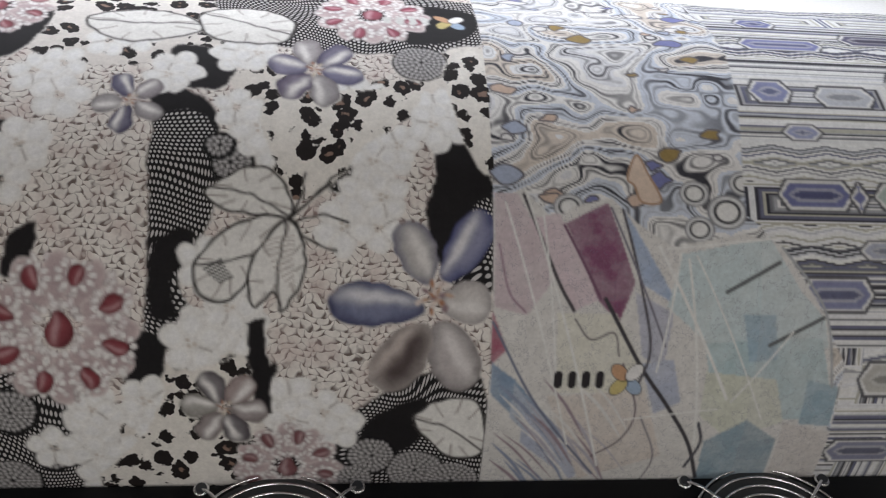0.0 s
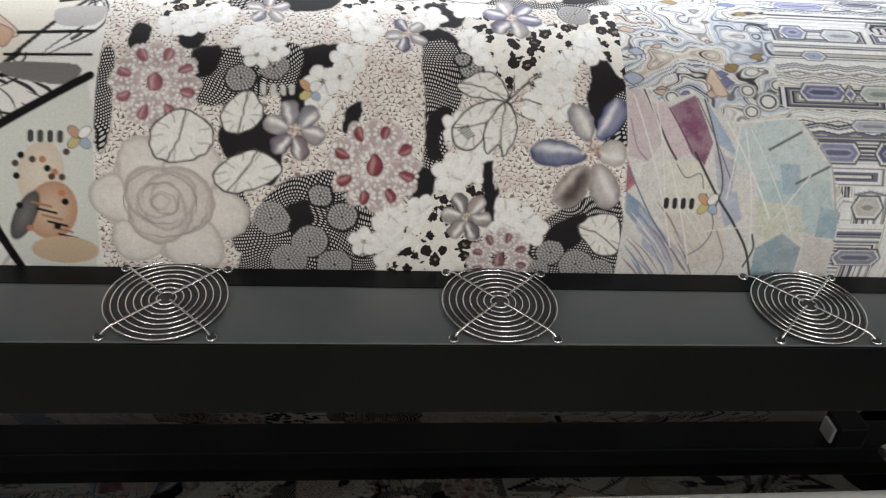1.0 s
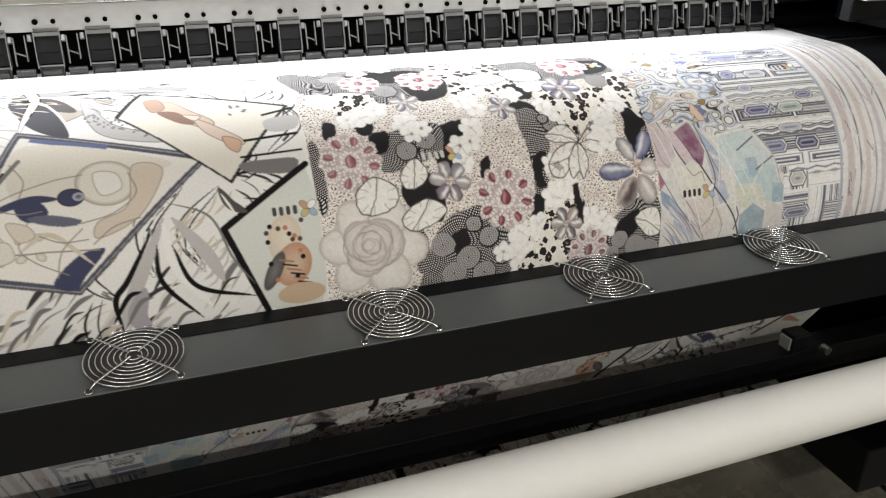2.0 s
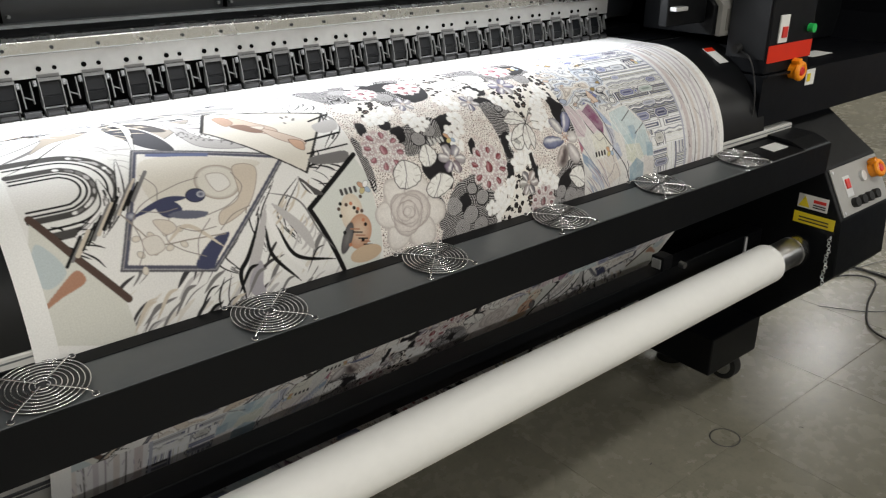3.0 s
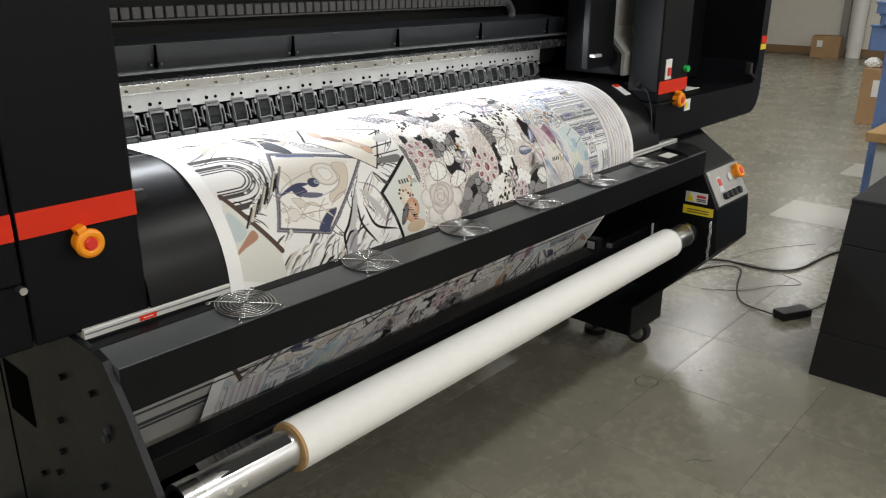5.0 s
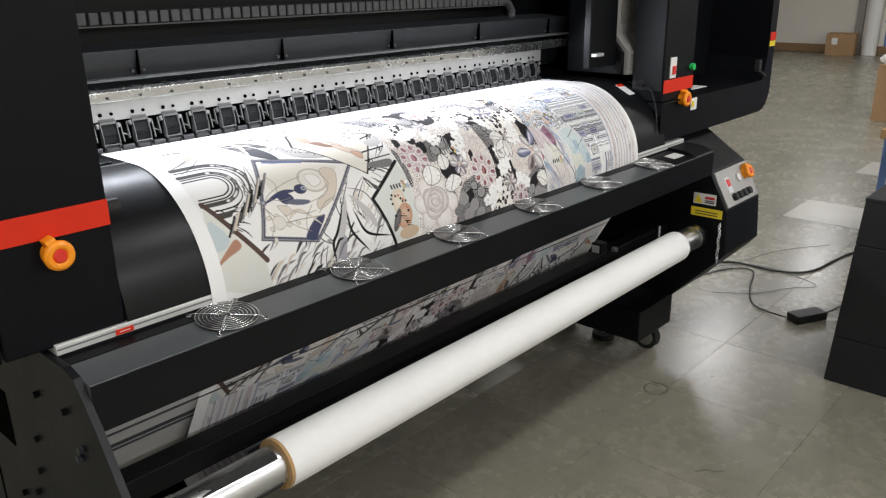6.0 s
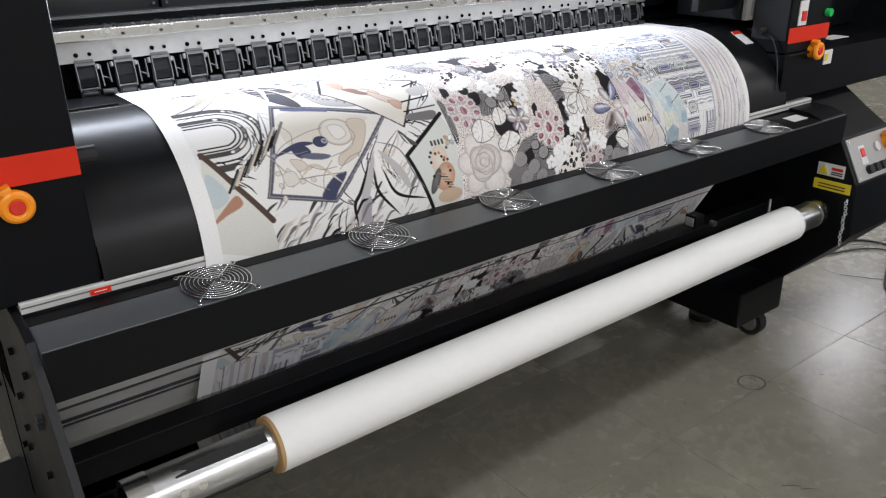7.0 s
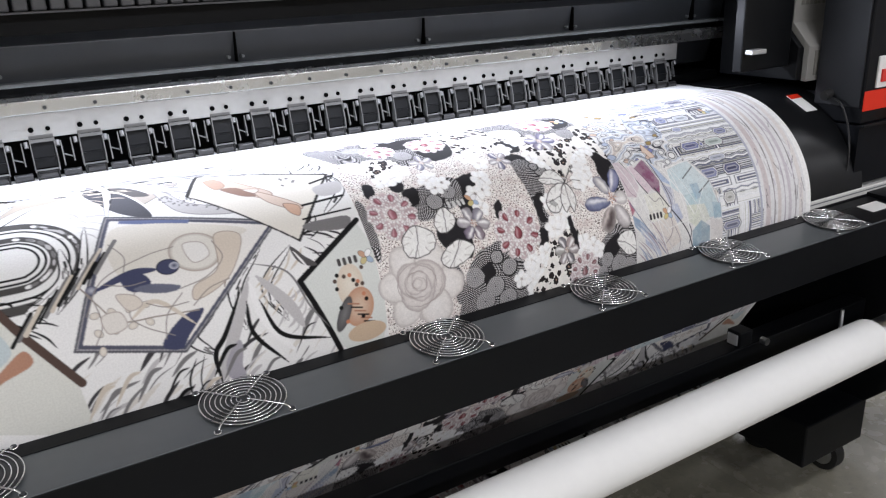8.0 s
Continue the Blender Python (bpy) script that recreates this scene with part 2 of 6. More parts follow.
part("tower_floor", bx(XR + 0.031, XR + 0.192, 0.1945, 0.5995, 0.945, 1.0, 0.001), M_TOWER, tower_r)
part("side_cover", bx(XR - 0.004, XR, 0.092, 0.195, 0.98, 1.75, 0.001), M_PLATE, tower_r, "charcoal side cover")
part("stripe", bx(XR + 0.001, XR + 0.204, 0.0845, 0.0868, 0.973, 1.014, 0), M_RED, tower_r, "red vinyl stripe")
sw = part("switch_plate", bx(XR + 0.035, XR + 0.075, 0.083, 0.0872, 1.018, 1.083, 0.001), M_WHITEL, tower_r, "white switch plate")
part("rocker", bx(XR + 0.046, XR + 0.066, 0.079, 0.084, 1.03, 1.056, 0.001), M_REDP, sw, "red rocker switch")
part("green_button", rod((XR + 0.183, 0.087, 1.043), (XR + 0.183, 0.073, 1.043), 0.011), M_GREEN, tower_r, "green start button")
e_stop(tower_r, Matrix.Translation((1.795, 0.087, 0.944)) @ FRONT, 0.0175)
part("bracket_arm", bx(1.665, 1.775, 0.078, 0.088, 0.939, 0.945, 0.001), M_BLACK, tower_r)
part("cable_clip", rod((1.64, 0.16, 1.0), (1.665, 0.16, 1.005), 0.01), M_RUBBER, tower_r)
hang = smooth(part("hanging_cable", wire(curve_pts([(1.652, 0.15, 0.998), (1.645, 0.12, 0.985), (1.65, 0.10, 0.93), (1.645, 0.09, 0.86), (1.64, 0.10, 0.81)]), 0.0022), M_CABLE, tower_r))

bay_out = [(1.87, 0.945), (1.87, 1.75), (2.56, 1.75), (2.575, 1.10)]
lower = [(1.665, 0.813), (2.49, 0.813)] + [(2.49 + 0.09 * math.sin(radians(a)), 0.903 - 0.09 * math.cos(radians(a))) for a in range(10, 91, 10)] + [(2.58, 0.935), (2.30, 0.935), (1.665, 0.943)]


def front_plate(outline, y0, y1):
    bm = prism([(a, b) for a, b in outline], y0, y1)
    bmesh.ops.transform(bm, matrix=Matrix(((0, 1, 0, 0), (1, 0, 0, 0), (0, 0, 1, 0), (0, 0, 0, 1))), verts=bm.verts)
    return bm


bay = part("service_bay_sill", front_plate(lower, 0.087, 0.75), M_TOWER, printer, "black rounded lower cabinet")
part("service_bay_back", bx(1.87, 2.58, 0.33, 0.75, 0.94, 1.75, 0.003), M_BLACK, bay)
part("service_bay_end", front_plate([(2.49, 0.935), (2.58, 0.935), (2.585, 1.75), (2.52, 1.75), (2.52, 1.02), (2.50, 0.96)], 0.087, 0.75), M_TOWER, bay)
part("bay_notice", bx(2.02, 2.13, 0.15, 0.20, 0.9435, 0.945, 0), M_WHITEL, bay, "white notice sheet")
part("stripe", bx(2.527, 2.58, 0.0845, 0.0868, 1.085, 1.115, 0), M_RED, bay, "red vinyl stripe")
part("warning_label", bx(2.525, 2.578, 0.0845, 0.0868, 1.062, 1.083, 0), M_YELL, bay, "yellow warning label")
lat = bx(2.40, 2.425, 0.068, 0.09, 0.975, 1.02, 0.004)
rod((2.41, 0.07, 0.98), (2.45, 0.06, 0.955), 0.005, 10, lat)
part("latch", lat, M_RUBBER, bay, "black door latch")
lab = part("warning_label", bx(1.872, 1.915, 0.0845, 0.0868, 0.895, 0.935, 0), M_WHITEL, bay, "white warning label")
part("warning_sign", bx(1.876, 1.891, 0.083, 0.0843, 0.905, 0.925, 0), M_YELL, lab)

# gantry beam, rail, comb plate and pinch rollers
GY = 0.45
part("gantry_back", bx(XL, XR, 0.60, 0.75, 0.60, 1.75, 0), M_TOWER, printer)
part("gantry_roof", bx(XL, XR, 0.087, 0.75, 1.70, 1.75, 0.003), M_TOWER, printer)
part("upper_panel", bx(XL, XR, 0.57, 0.60, 1.19, 1.66, 0.002), M_BLACK, printer)
beam = part("gantry_beam", prism([(0.60, 1.03), (GY + 0.055, 1.05), (GY + 0.03, 1.133), (GY + 0.02, 1.15), (GY + 0.01, 1.205), (0.60, 1.215)], XL, XR, 0.002), M_SHEET, printer, "charcoal gantry beam")
part("beam_lip", bx(XL, XR, GY - 0.004, GY + 0.02, 1.147, 1.153, 0.001), M_GREY, beam)
for k in range(5):
    sx = XL + 0.27 + 0.36 * k
    part("panel_joint", bx(sx, sx + 0.0015, GY + 0.004, GY + 0.02, 1.155, 1.203, 0), M_HOLE, beam)
    for dx in (-0.012, 0.012):
        part("screw", rod((sx + dx, GY + 0.016, 1.163), (sx + dx, GY + 0.008, 1.163), 0.0028, 10), M_GREY, beam)
rail = part("guide_rail", prism([(GY + 0.03, 1.108), (GY - 0.004, 1.108), (GY - 0.004, 1.127), (GY + 0.002, 1.133), (GY + 0.03, 1.133)], XL, XR, 0.001), M_RAIL, printer, "bright steel linear guide rail")
for k in range(26):
    sx = XL + 0.05 + 0.07 * k
    if sx < XR - 0.02:
        part("rail_screw", rod((sx, GY - 0.003, 1.116), (sx, GY - 0.0065, 1.116), 0.0028, 10), M_SHEET, rail)
comb = part("comb_plate", bx(XL, 1.50, GY - 0.003, GY + 0.004, 1.0715, 1.107, 0.0005), M_COMB, printer, "pale aluminium comb plate")
PITCH = 0.0675


def pinch_unit():
    w = bx(-0.0165, 0.0165, GY - 0.0045, GY - 0.003, 1.0715, 1.0765, 0.0003)
    for dx in (-0.0165, 0.0165):
        prism([(GY - 0.003, 1.072), (GY - 0.003, 1.026), (GY - 0.018, 1.0235), (GY - 0.017, 1.040), (GY - 0.0085, 1.072)], dx - 0.0007, dx + 0.0007, 0, w)
    bx(-0.0165, 0.0165, GY - 0.0095, GY - 0.0080, 1.0665, 1.0715, 0, w)
    rod((-0.0165, GY - 0.0165, 1.0265), (0.0165, GY - 0.0165, 1.0265), 0.0012, 6, w)
    return w


def pinch_pocket():
    """The dark hopper between the bracket's cheeks, with its folded lip."""
    w = prism([(GY - 0.0030, 1.0700), (GY - 0.0125, 1.0450), (GY - 0.0125, 1.0290), (GY - 0.0110, 1.0290), (GY - 0.0110, 1.0440), (GY - 0.0015, 1.0700)], -0.0150, 0.0150)
    bx(-0.0150, 0.0150, GY - 0.0150, GY - 0.0125, 1.0420, 1.0436, 0, w)
    return w


def pinch_lever():
    w = rod((0.0205, GY - 0.006, 1.066), (0.0205, GY - 0.010, 1.0585), 0.0034, 10)
    prism([(GY - 0.006, 1.064), (GY - 0.009, 1.066), (GY - 0.020, 1.030), (GY - 0.016, 1.028)], 0.0240, 0.0256, 0, w)
    prism([(GY - 0.004, 1.066), (GY - 0.007, 1.068), (GY - 0.016, 1.034), (GY - 0.006, 1.034)], 0.0385, 0.0400, 0, w)
    rod((0.0455, GY - 0.006, 1.068), (0.0455, GY - 0.010, 1.060), 0.0032, 10, w)
    rod((0.0260, GY - 0.014, 1.046), (0.0390, GY - 0.012, 1.040), 0.0011, 6, w)
    return w


def axle_block():
    w = bx(-0.0145, 0.0145, GY - 0.013, GY - 0.002, 1.0225, 1.0245, 0.0005)
    for dx in (-0.0145, 0.0145):
        bx(dx - 0.001, dx + 0.001, GY - 0.016, GY - 0.002, 1.0115, 1.0245, 0, w)
    return w


shared = []
for k in range(23):
    sx = 0.027 + PITCH * k - PITCH
    if sx > 1.49:
        break
    if not shared:
        a = part("roller_bracket", pinch_unit(), M_BRK, comb)
        pocket = part("bracket_pocket", pinch_pocket(), M_BLACK, comb, "dark folded pocket")
        b = part("spring_lever", pinch_lever(), M_BRK, comb)
        c = smooth(part("pinch_roller", rod((-0.0125, GY - 0.011, 1.0172), (0.0125, GY - 0.011, 1.0172), 0.0056, 14), M_ROLLER, comb))
        c2 = smooth(part("pinch_roller", rod((0.0215, GY - 0.011, 1.0172), (0.0460, GY - 0.011, 1.0172), 0.0056, 14), M_ROLLER, comb))
        d = part("axle_block", axle_block(), M_RUBBER, comb)
        # Tiny grey rod added as a glint inside the dark bracket.
        d2 = part("glint_pin", rod((0.002, GY - 0.001, 1.045), (-0.004, GY - 0.005, 1.041), 0.0020, 8), M_ROLLER, comb)
        e = part("plate_hole", rod((-0.0115, GY - 0.002, 1.085), (-0.0115, GY - 0.0052, 1.085), 0.0040, 12), M_HOLE, comb)
        f = part("plate_hole", rod((0.0115, GY - 0.002, 1.085), (0.0115, GY - 0.0052, 1.085), 0.0034, 12), M_HOLE, comb)
        shared = [a, pocket, b, c, c2, d, d2, e, f]
        for o in shared:
            o.location.x = sx
    else:
        for o in shared:
            q = o.copy()
            scene.collection.objects.link(q)
            q.location.x = sx
# Near-black sheet stands in for the shade in the gaps between rollers.
part("roller_gap_shade", bx(XL, 1.50, GY + 0.008, GY + 0.014, CZ + R + 0.002, 1.078, 0), M_HOLE, comb)
part("roller_tray", bx(XL, XR, GY + 0.015, 0.56, CZ + R, 1.03, 0.001), M_BLACK, printer)

# energy chain behind the gantry
chain = part("energy_chain", bx(XL, 1.42, 0.535, 0.575, 1.246, 1.249, 0), M_CHAIN, printer, "grey plastic energy chain")
link0 = None
for k in range(60):
    sx = XL + 0.02 + 0.026 * k
    if sx > 1.40:
        break
    if link0 is None:
        link0 = part("chain_link", bx(-0.0105, 0.0105, 0.533, 0.573, 1.25, 1.276, 0.003), M_CHAIN, chain)
        link0.location.x = sx
    else:
        q = link0.copy()
        scene.collection.objects.link(q)
        q.location.x = sx
smooth(part("chain_bend", wire(curve_pts([(1.40, 0.553, 1.262), (1.45, 0.553, 1.255), (1.478, 0.553, 1.225), (1.47, 0.553, 1.185)]), 0.013, 8), M_CHAIN, chain))

# carriage
C0, C1 = 1.632, 1.848
car = part("print_carriage", prism([(0.42, 1.03), (0.215, 1.03), (0.215, 1.10), (0.26, 1.145), (0.26, 1.40), (0.42, 1.40)], C0 - 0.014, C1 - 0.002, 0.002), M_BLACK, printer, "black print carriage with a grey slotted shroud")
shroud = part("shroud", prism([(0.214, 1.028), (0.200, 1.028), (0.200, 1.102), (0.245, 1.150), (0.245, 1.40), (0.259, 1.40), (0.259, 1.145), (0.214, 1.098)], C0, C1, 0.0015), M_SHROUD, car, "pale grey slotted shroud")
part("shroud_end", prism([(0.42, 1.03), (0.20, 1.03), (0.20, 1.102), (0.245, 1.15), (0.245, 1.40), (0.42, 1.40)], C1, C1 + 0.004), M_SHROUD, car)
n = 13
for k in range(n):
    sx = C0 + 0.026 + (C1 - C0 - 0.05) * k / (n - 1)
    part("vent_slot", bx(sx - 0.0052, sx + 0.0052, 0.1985, 0.2003, 1.040, 1.092, 0), M_SLOT, shroud)
    part("vent_slot", bx(sx - 0.0052, sx + 0.0052, 0.2435, 0.2453, 1.185, 1.36, 0), M_SLOT, shroud)
part("caution_label", bx(C0 + 0.12, C0 + 0.175, 0.2435, 0.2448, 1.158, 1.180, 0), M_YELL, shroud, "yellow caution label")
part("carriage_sensor", bx(C0 - 0.165, C0 - 0.120, 0.215, 0.235, 1.096, 1.106, 0.002), M_ALUW, car, "small pale sensor")
part("carriage_bracket", bx(C0 - 0.170, C0 - 0.0145, 0.236, 0.26, 1.06, 1.30, 0.003), M_BLACK, car)

# take-up: end frames, dryer bar with fan guards, heater plate, beam
P = [(1.00, 0.80), (0.12, 0.79), (0.03, 0.79), (0.0, 0.782), (-0.05, 0.715), (-0.12, 0.595), (-0.155, 0.40), (-0.155, 0.30), (0.10, 0.14), (0.30, 0.05), (1.00, 0.05)]
plate_l = part("left_end_plate", prism(P, -0.285, -0.2725, 0.001), M_PLATE, printer, "dark grey bolted end plate")
part("access_hole", bx(-0.2865, -0.2848, 0.33, 0.44, 0.53, 0.64, 0), M_HOLE, plate_l)
part("plate_seam", bx(-0.2865, -0.2848, 0.462, 0.467, 0.14, 0.795, 0), M_HOLE, plate_l)
for by, bz in ((0.16, 0.70), (0.05, 0.71), (0.20, 0.60), (0.215, 0.53), (0.25, 0.47), (0.33, 0.43), (0.01, 0.66), (0.02, 0.64), (0.06, 0.53), (0.52, 0.55), (0.55, 0.45)):
    part("bolt", rod((-0.286, by, bz), (-0.293, by, bz), 0.0065, 6), M_BLACK if by > 0.03 else M_SHEET, plate_l)
BAR = [(-0.0235, 0.695), (-0.0235, 0.7735), (0.051, 0.7803), (0.0760, 0.7825), (0.0760, 0.70)]
bar = part("dryer_bar", prism(BAR, -0.272, 1.84, 0.0012), M_BAR, printer, "charcoal dryer bar with its grey sheen in the colour, chrome fan guards")
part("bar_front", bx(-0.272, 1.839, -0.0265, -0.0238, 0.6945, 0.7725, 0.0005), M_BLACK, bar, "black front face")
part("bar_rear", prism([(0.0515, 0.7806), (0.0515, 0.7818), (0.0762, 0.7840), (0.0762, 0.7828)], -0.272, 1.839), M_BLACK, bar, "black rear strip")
guard_parts = []
for k in range(6):
    m = Matrix.Translation((0.3028 * k - 0.005, 0.0265, 0.7835)) @ Matrix.Rotation(radians(5.1), 4, "X") @ Matrix.Scale(0.925, 4)
    if k == 0:
        g0 = smooth(part("fan_guard", ring(0.0092 + 0.0070 * 7, 0.00095, Matrix.Identity(4), 56, 6), M_CHROME, printer, "chrome wire fan guard"), 80)
        for i in range(7):
            guard_parts.append(smooth(part("guard_ring", ring(0.0092 + 0.0070 * i, 0.00095, Matrix.Identity(4), 56, 6), M_CHROME, g0), 80))
        for a in (45, 135, 225, 315):
            c, s = math.cos(radians(a)), math.sin(radians(a))
            g = wire([(0.006 * c, 0.006 * s, 0.0018), (0.060 * c, 0.060 * s, 0.0018), (0.066 * c, 0.066 * s, 0.0), (0.0715 * c, 0.0715 * s, -0.004)], 0.0013, 6)
            ring(0.0042, 0.0014, Matrix.Translation((0.0715 * c, 0.0715 * s, -0.004)), 14, 6, g)
            guard_parts.append(smooth(part("guard_spoke", g, M_CHROME, g0), 80))
            guard_parts.append(part("guard_screw", rod((0.0715 * c, 0.0715 * s, -0.007), (0.0715 * c, 0.0715 * s, -0.0015), 0.0036, 10), M_SHEET, g0))
        guard_parts.append(part("fan_opening", rod((0, 0, -0.0034), (0, 0, -0.0012), 0.0565, 40), M_FAN, g0, "round fan opening"))
        guard_parts.append(part("fan_hub", rod((0, 0, -0.0012), (0, 0, -0.0006), 0.020, 24), M_SHEET, g0, "dark fan hub"))
        g0.matrix_basis = m
    else:
        q0 = g0.copy()
        scene.collection.objects.link(q0)
        q0.matrix_basis = m
        for o in guard_parts:
            q = o.copy()
            scene.collection.objects.link(q)
            q.parent = q0
part("bar_end_cover", prism([(-0.018, 0.776), (0.020, 0.790), (0.13, 0.795), (0.13, 0.75), (-0.018, 0.75)], 1.715, 1.8395, 0.001), M_BLACK, bar, "black sheet cover at the end")
# Black strip added to darken the bar's end, where its sheen fades.
part("bar_end_shade", prism([(-0.0225, 0.7738), (-0.0225, 0.7748), (0.0505, 0.7815), (0.0505, 0.7805)], 1.572, 1.7145), M_BLACK, bar, "black strip added where the bar's sheen fades")
part("bar_label", prism([(0.012, 0.7783), (0.012, 0.7793), (0.048, 0.7826), (0.048, 0.7816)], 1.630, 1.698), M_WHITEL, bar, "white notice label")

HB = [(0.150, 0.60), (0.29, 0.405), (0.31, 0.42), (0.20, 0.70), (0.17, 0.70)]
heater = part("heater_plate", prism(HB, -0.272, 1.515, 0.001), M_PALE, printer, "pale aluminium heater plate")
for i, (a, b) in enumerate(((0.16, 0.18), (0.36, 0.40), (0.45, 0.47))):
    y0, z0 = 0.150 + 0.14 * a, 0.60 - 0.195 * a
    y1, z1 = 0.150 + 0.14 * b, 0.60 - 0.195 * b
    part("plate_groove", prism([(y0 - 0.002, z0 - 0.0015), (y1 - 0.002, z1 - 0.0015), (y1 + 0.002, z1 + 0.0015), (y0 + 0.002, z0 + 0.0015)], -0.271, 1.514), M_SHEET, heater)
part("cross_beam", bx(-0.272, 1.84, 0.115, 0.165, 0.446, 0.497, 0.003), M_BLACK, printer, "black steel cross beam")
brk = part("sensor_bracket", bx(1.366, 1.406, 0.105, 0.14, 0.505, 0.54, 0.003), M_BLACK, printer)
part("sensor_window", bx(1.362, 1.3665, 0.11, 0.135, 0.510, 0.534, 0.001), M_ALUW, brk)
part("sensor_knob", rod((1.431, 0.10, 0.51), (1.431, 0.085, 0.51), 0.008), M_ALU, brk)
part("lever_rod", rod((1.60, 0.03, 0.49), (1.60, 0.03, 0.56), 0.004), M_ALU, printer)
part("lower_beam", bx(-0.265, 1.84, 0.36, 0.44, 0.16, 0.24, 0.003), M_BLACK, printer)
# Hidden sheet added to keep back light off the floor under the roll.
part("rear_light_block", bx(-0.265, 1.61, 0.68, 0.70, 0.006, 0.70, 0.002), M_BLACK, printer)
part("lower_guard", bx(-0.265, 1.84, 0.45, 0.47, 0.10, 0.71, 0.002), M_BLACK, printer)

Q = [(0.50, 0.80), (0.13, 0.80), (0.05, 0.745), (-0.02, 0.70), (-0.088, 0.575), (-0.10, 0.425), (-0.077, 0.396), (0.086, 0.226), (0.50, 0.226)]
ctl = part("control_box", prism(Q, 1.84, 2.12, 0.003), M_BLACK, printer, "black control box with a grey button panel")
up = Vector((0, 0.068, 0.125)).normalized()
out = Vector((0, -up.z, up.y))
PM = Matrix.Translation((1.985, -0.054, 0.6375)) @ Matrix(((1, 0, 0, 0), (0, up.y, out.y, 0), (0, up.z, out.z, 0), (0, 0, 0, 1)))


def on_panel(name, bm, material, label="", parent=None):
    bmesh.ops.transform(bm, matrix=PM, verts=bm.verts)
    return part(name, bm, material, parent, label)


pan = on_panel("button_panel", bx(-0.128, 0.128, -0.064, 0.064, 0.0, 0.004, 0.001), M_PANEL, "brushed grey button panel", ctl)
on_panel("rocker_switch", bx(-0.075, -0.053, 0.002, 0.028, 0.004, 0.009, 0.002), M_REDP, "red rocker switch", pan)
on_panel("switch_frame", bx(-0.081, -0.047, -0.02, 0.036, 0.004, 0.006, 0.001), M_ALUW, "", pan)
on_panel("indicator", rod((0.02, 0.02, 0.004), (0.02, 0.02, 0.012), 0.014, 20), M_ALUW, "", pan)
for i in range(4):
    on_panel("black_knob", rod((-0.06 + 0.038 * i, -0.038, 0.004), (-0.06 + 0.038 * i, -0.038, 0.018), 0.013, 18), M_RUBBER, "black rotary knob", pan)
for sx in (-0.118, 0.118):
    for sy in (-0.055, 0.055):
        on_panel("panel_screw", rod((sx, sy, 0.004), (sx, sy, 0.006), 0.004, 10), M_ALU, "", pan)
e_stop(ctl, PM @ Matrix.Translation((0.08, 0.025, 0.004)), 0.0175)


def side_label(name, y0, y1, z0, z1, material, label):
    return part(name, bx(1.8375, 1.8398, y0, y1, z0, z1, 0), material, ctl, label)


s1 = side_label("warning_label", -0.05, 0.03, 0.588, 0.625, M_WHITEL, "white warning label with a yellow triangle")
tri = prism([(-0.003, 0.592), (0.027, 0.592), (0.012, 0.621)], 1.836, 1.8373)
part("warning_triangle", tri, M_YELL, s1)
part("warning_bar", bx(1.836, 1.8373, -0.045, -0.012, 0.608, 0.616, 0), M_REDP, s1)
for i in range(2):
    part("text_bar", bx(1.836, 1.8373, -0.045, -0.012, 0.594 + 0.006 * i, 0.597 + 0.006 * i, 0), M_INK, s1)
s2 = side_label("caution_strip", -0.075, 0.035, 0.545, 0.575, M_YELL, "yellow caution strip")
for i in range(2):
    part("text_bar", bx(1.836, 1.8373, -0.06, 0.02, 0.552 + 0.009 * i, 0.555 + 0.009 * i, 0), M_INK, s2)
part("foot_leg", bx(1.62, 1.86, 0.087, 0.62, 0.115, 0.23, 0.004), M_BLACK, printer, "black steel foot")
part("left_foot", bx(-0.40, -0.16, 0.087, 0.62, 0.115, 0.23, 0.004), M_BLACK, printer, "black steel foot")
chn = bmesh.new()
for i in range(19):
    ring(0.0045, 0.0011, Matrix.Translation((1.831, -0.075 + 0.002 * math.sin(i), 0.53 - 0.0075 * i)) @ Matrix.Rotation(radians(90 * (i % 2)), 4, "Z") @ Matrix.Rotation(radians(90), 4, "X"), 12, 6, chn)
smooth(part("safety_chain", chn, M_ALU, ctl, "small steel chain"))
for cx in (1.83, -0.3):
    for cy in (0.16, 0.52):
        w = rod((cx - 0.016, cy, 0.046), (cx + 0.016, cy, 0.046), 0.046, 28)
        cas = smooth(part("caster_wheel", w, M_RUBBER, printer, "black rubber caster"))
        part("caster_rim", rod((cx - 0.018, cy, 0.046), (cx + 0.018, cy, 0.046), 0.03, 24), M_ALU, cas, "steel caster hub")
        fk = bx(cx - 0.024, cx - 0.020, cy - 0.025, cy + 0.03, 0.04, 0.115, 0.001)
        bx(cx + 0.020, cx + 0.024, cy - 0.025, cy + 0.03, 0.04, 0.115, 0.001, fk)
        bx(cx - 0.035, cx + 0.035, cy - 0.04, cy + 0.04, 0.108, 0.1155, 0.001, fk)
        part("caster_fork", fk, M_ALU, cas)
part("levelling_foot", rod((1.80, 0.33, 0.0), (1.80, 0.33, 0.022), 0.042, 28), M_RUBBER, printer, "black levelling foot")
part("levelling_stem", rod((1.80, 0.33, 0.02), (1.80, 0.33, 0.12), 0.01, 14), M_ALU, printer)

part("support_bar", rod((-0.26, 0.004, 0.447), (1.84, 0.03, 0.447), 0.0065, 14), M_BLACK, printer, "thin black support bar under the roll")

# take-up roll
def roll_c(x):
    return Vector((x, -0.034 + 0.018 * x, 0.4935 - 0.007 * x))


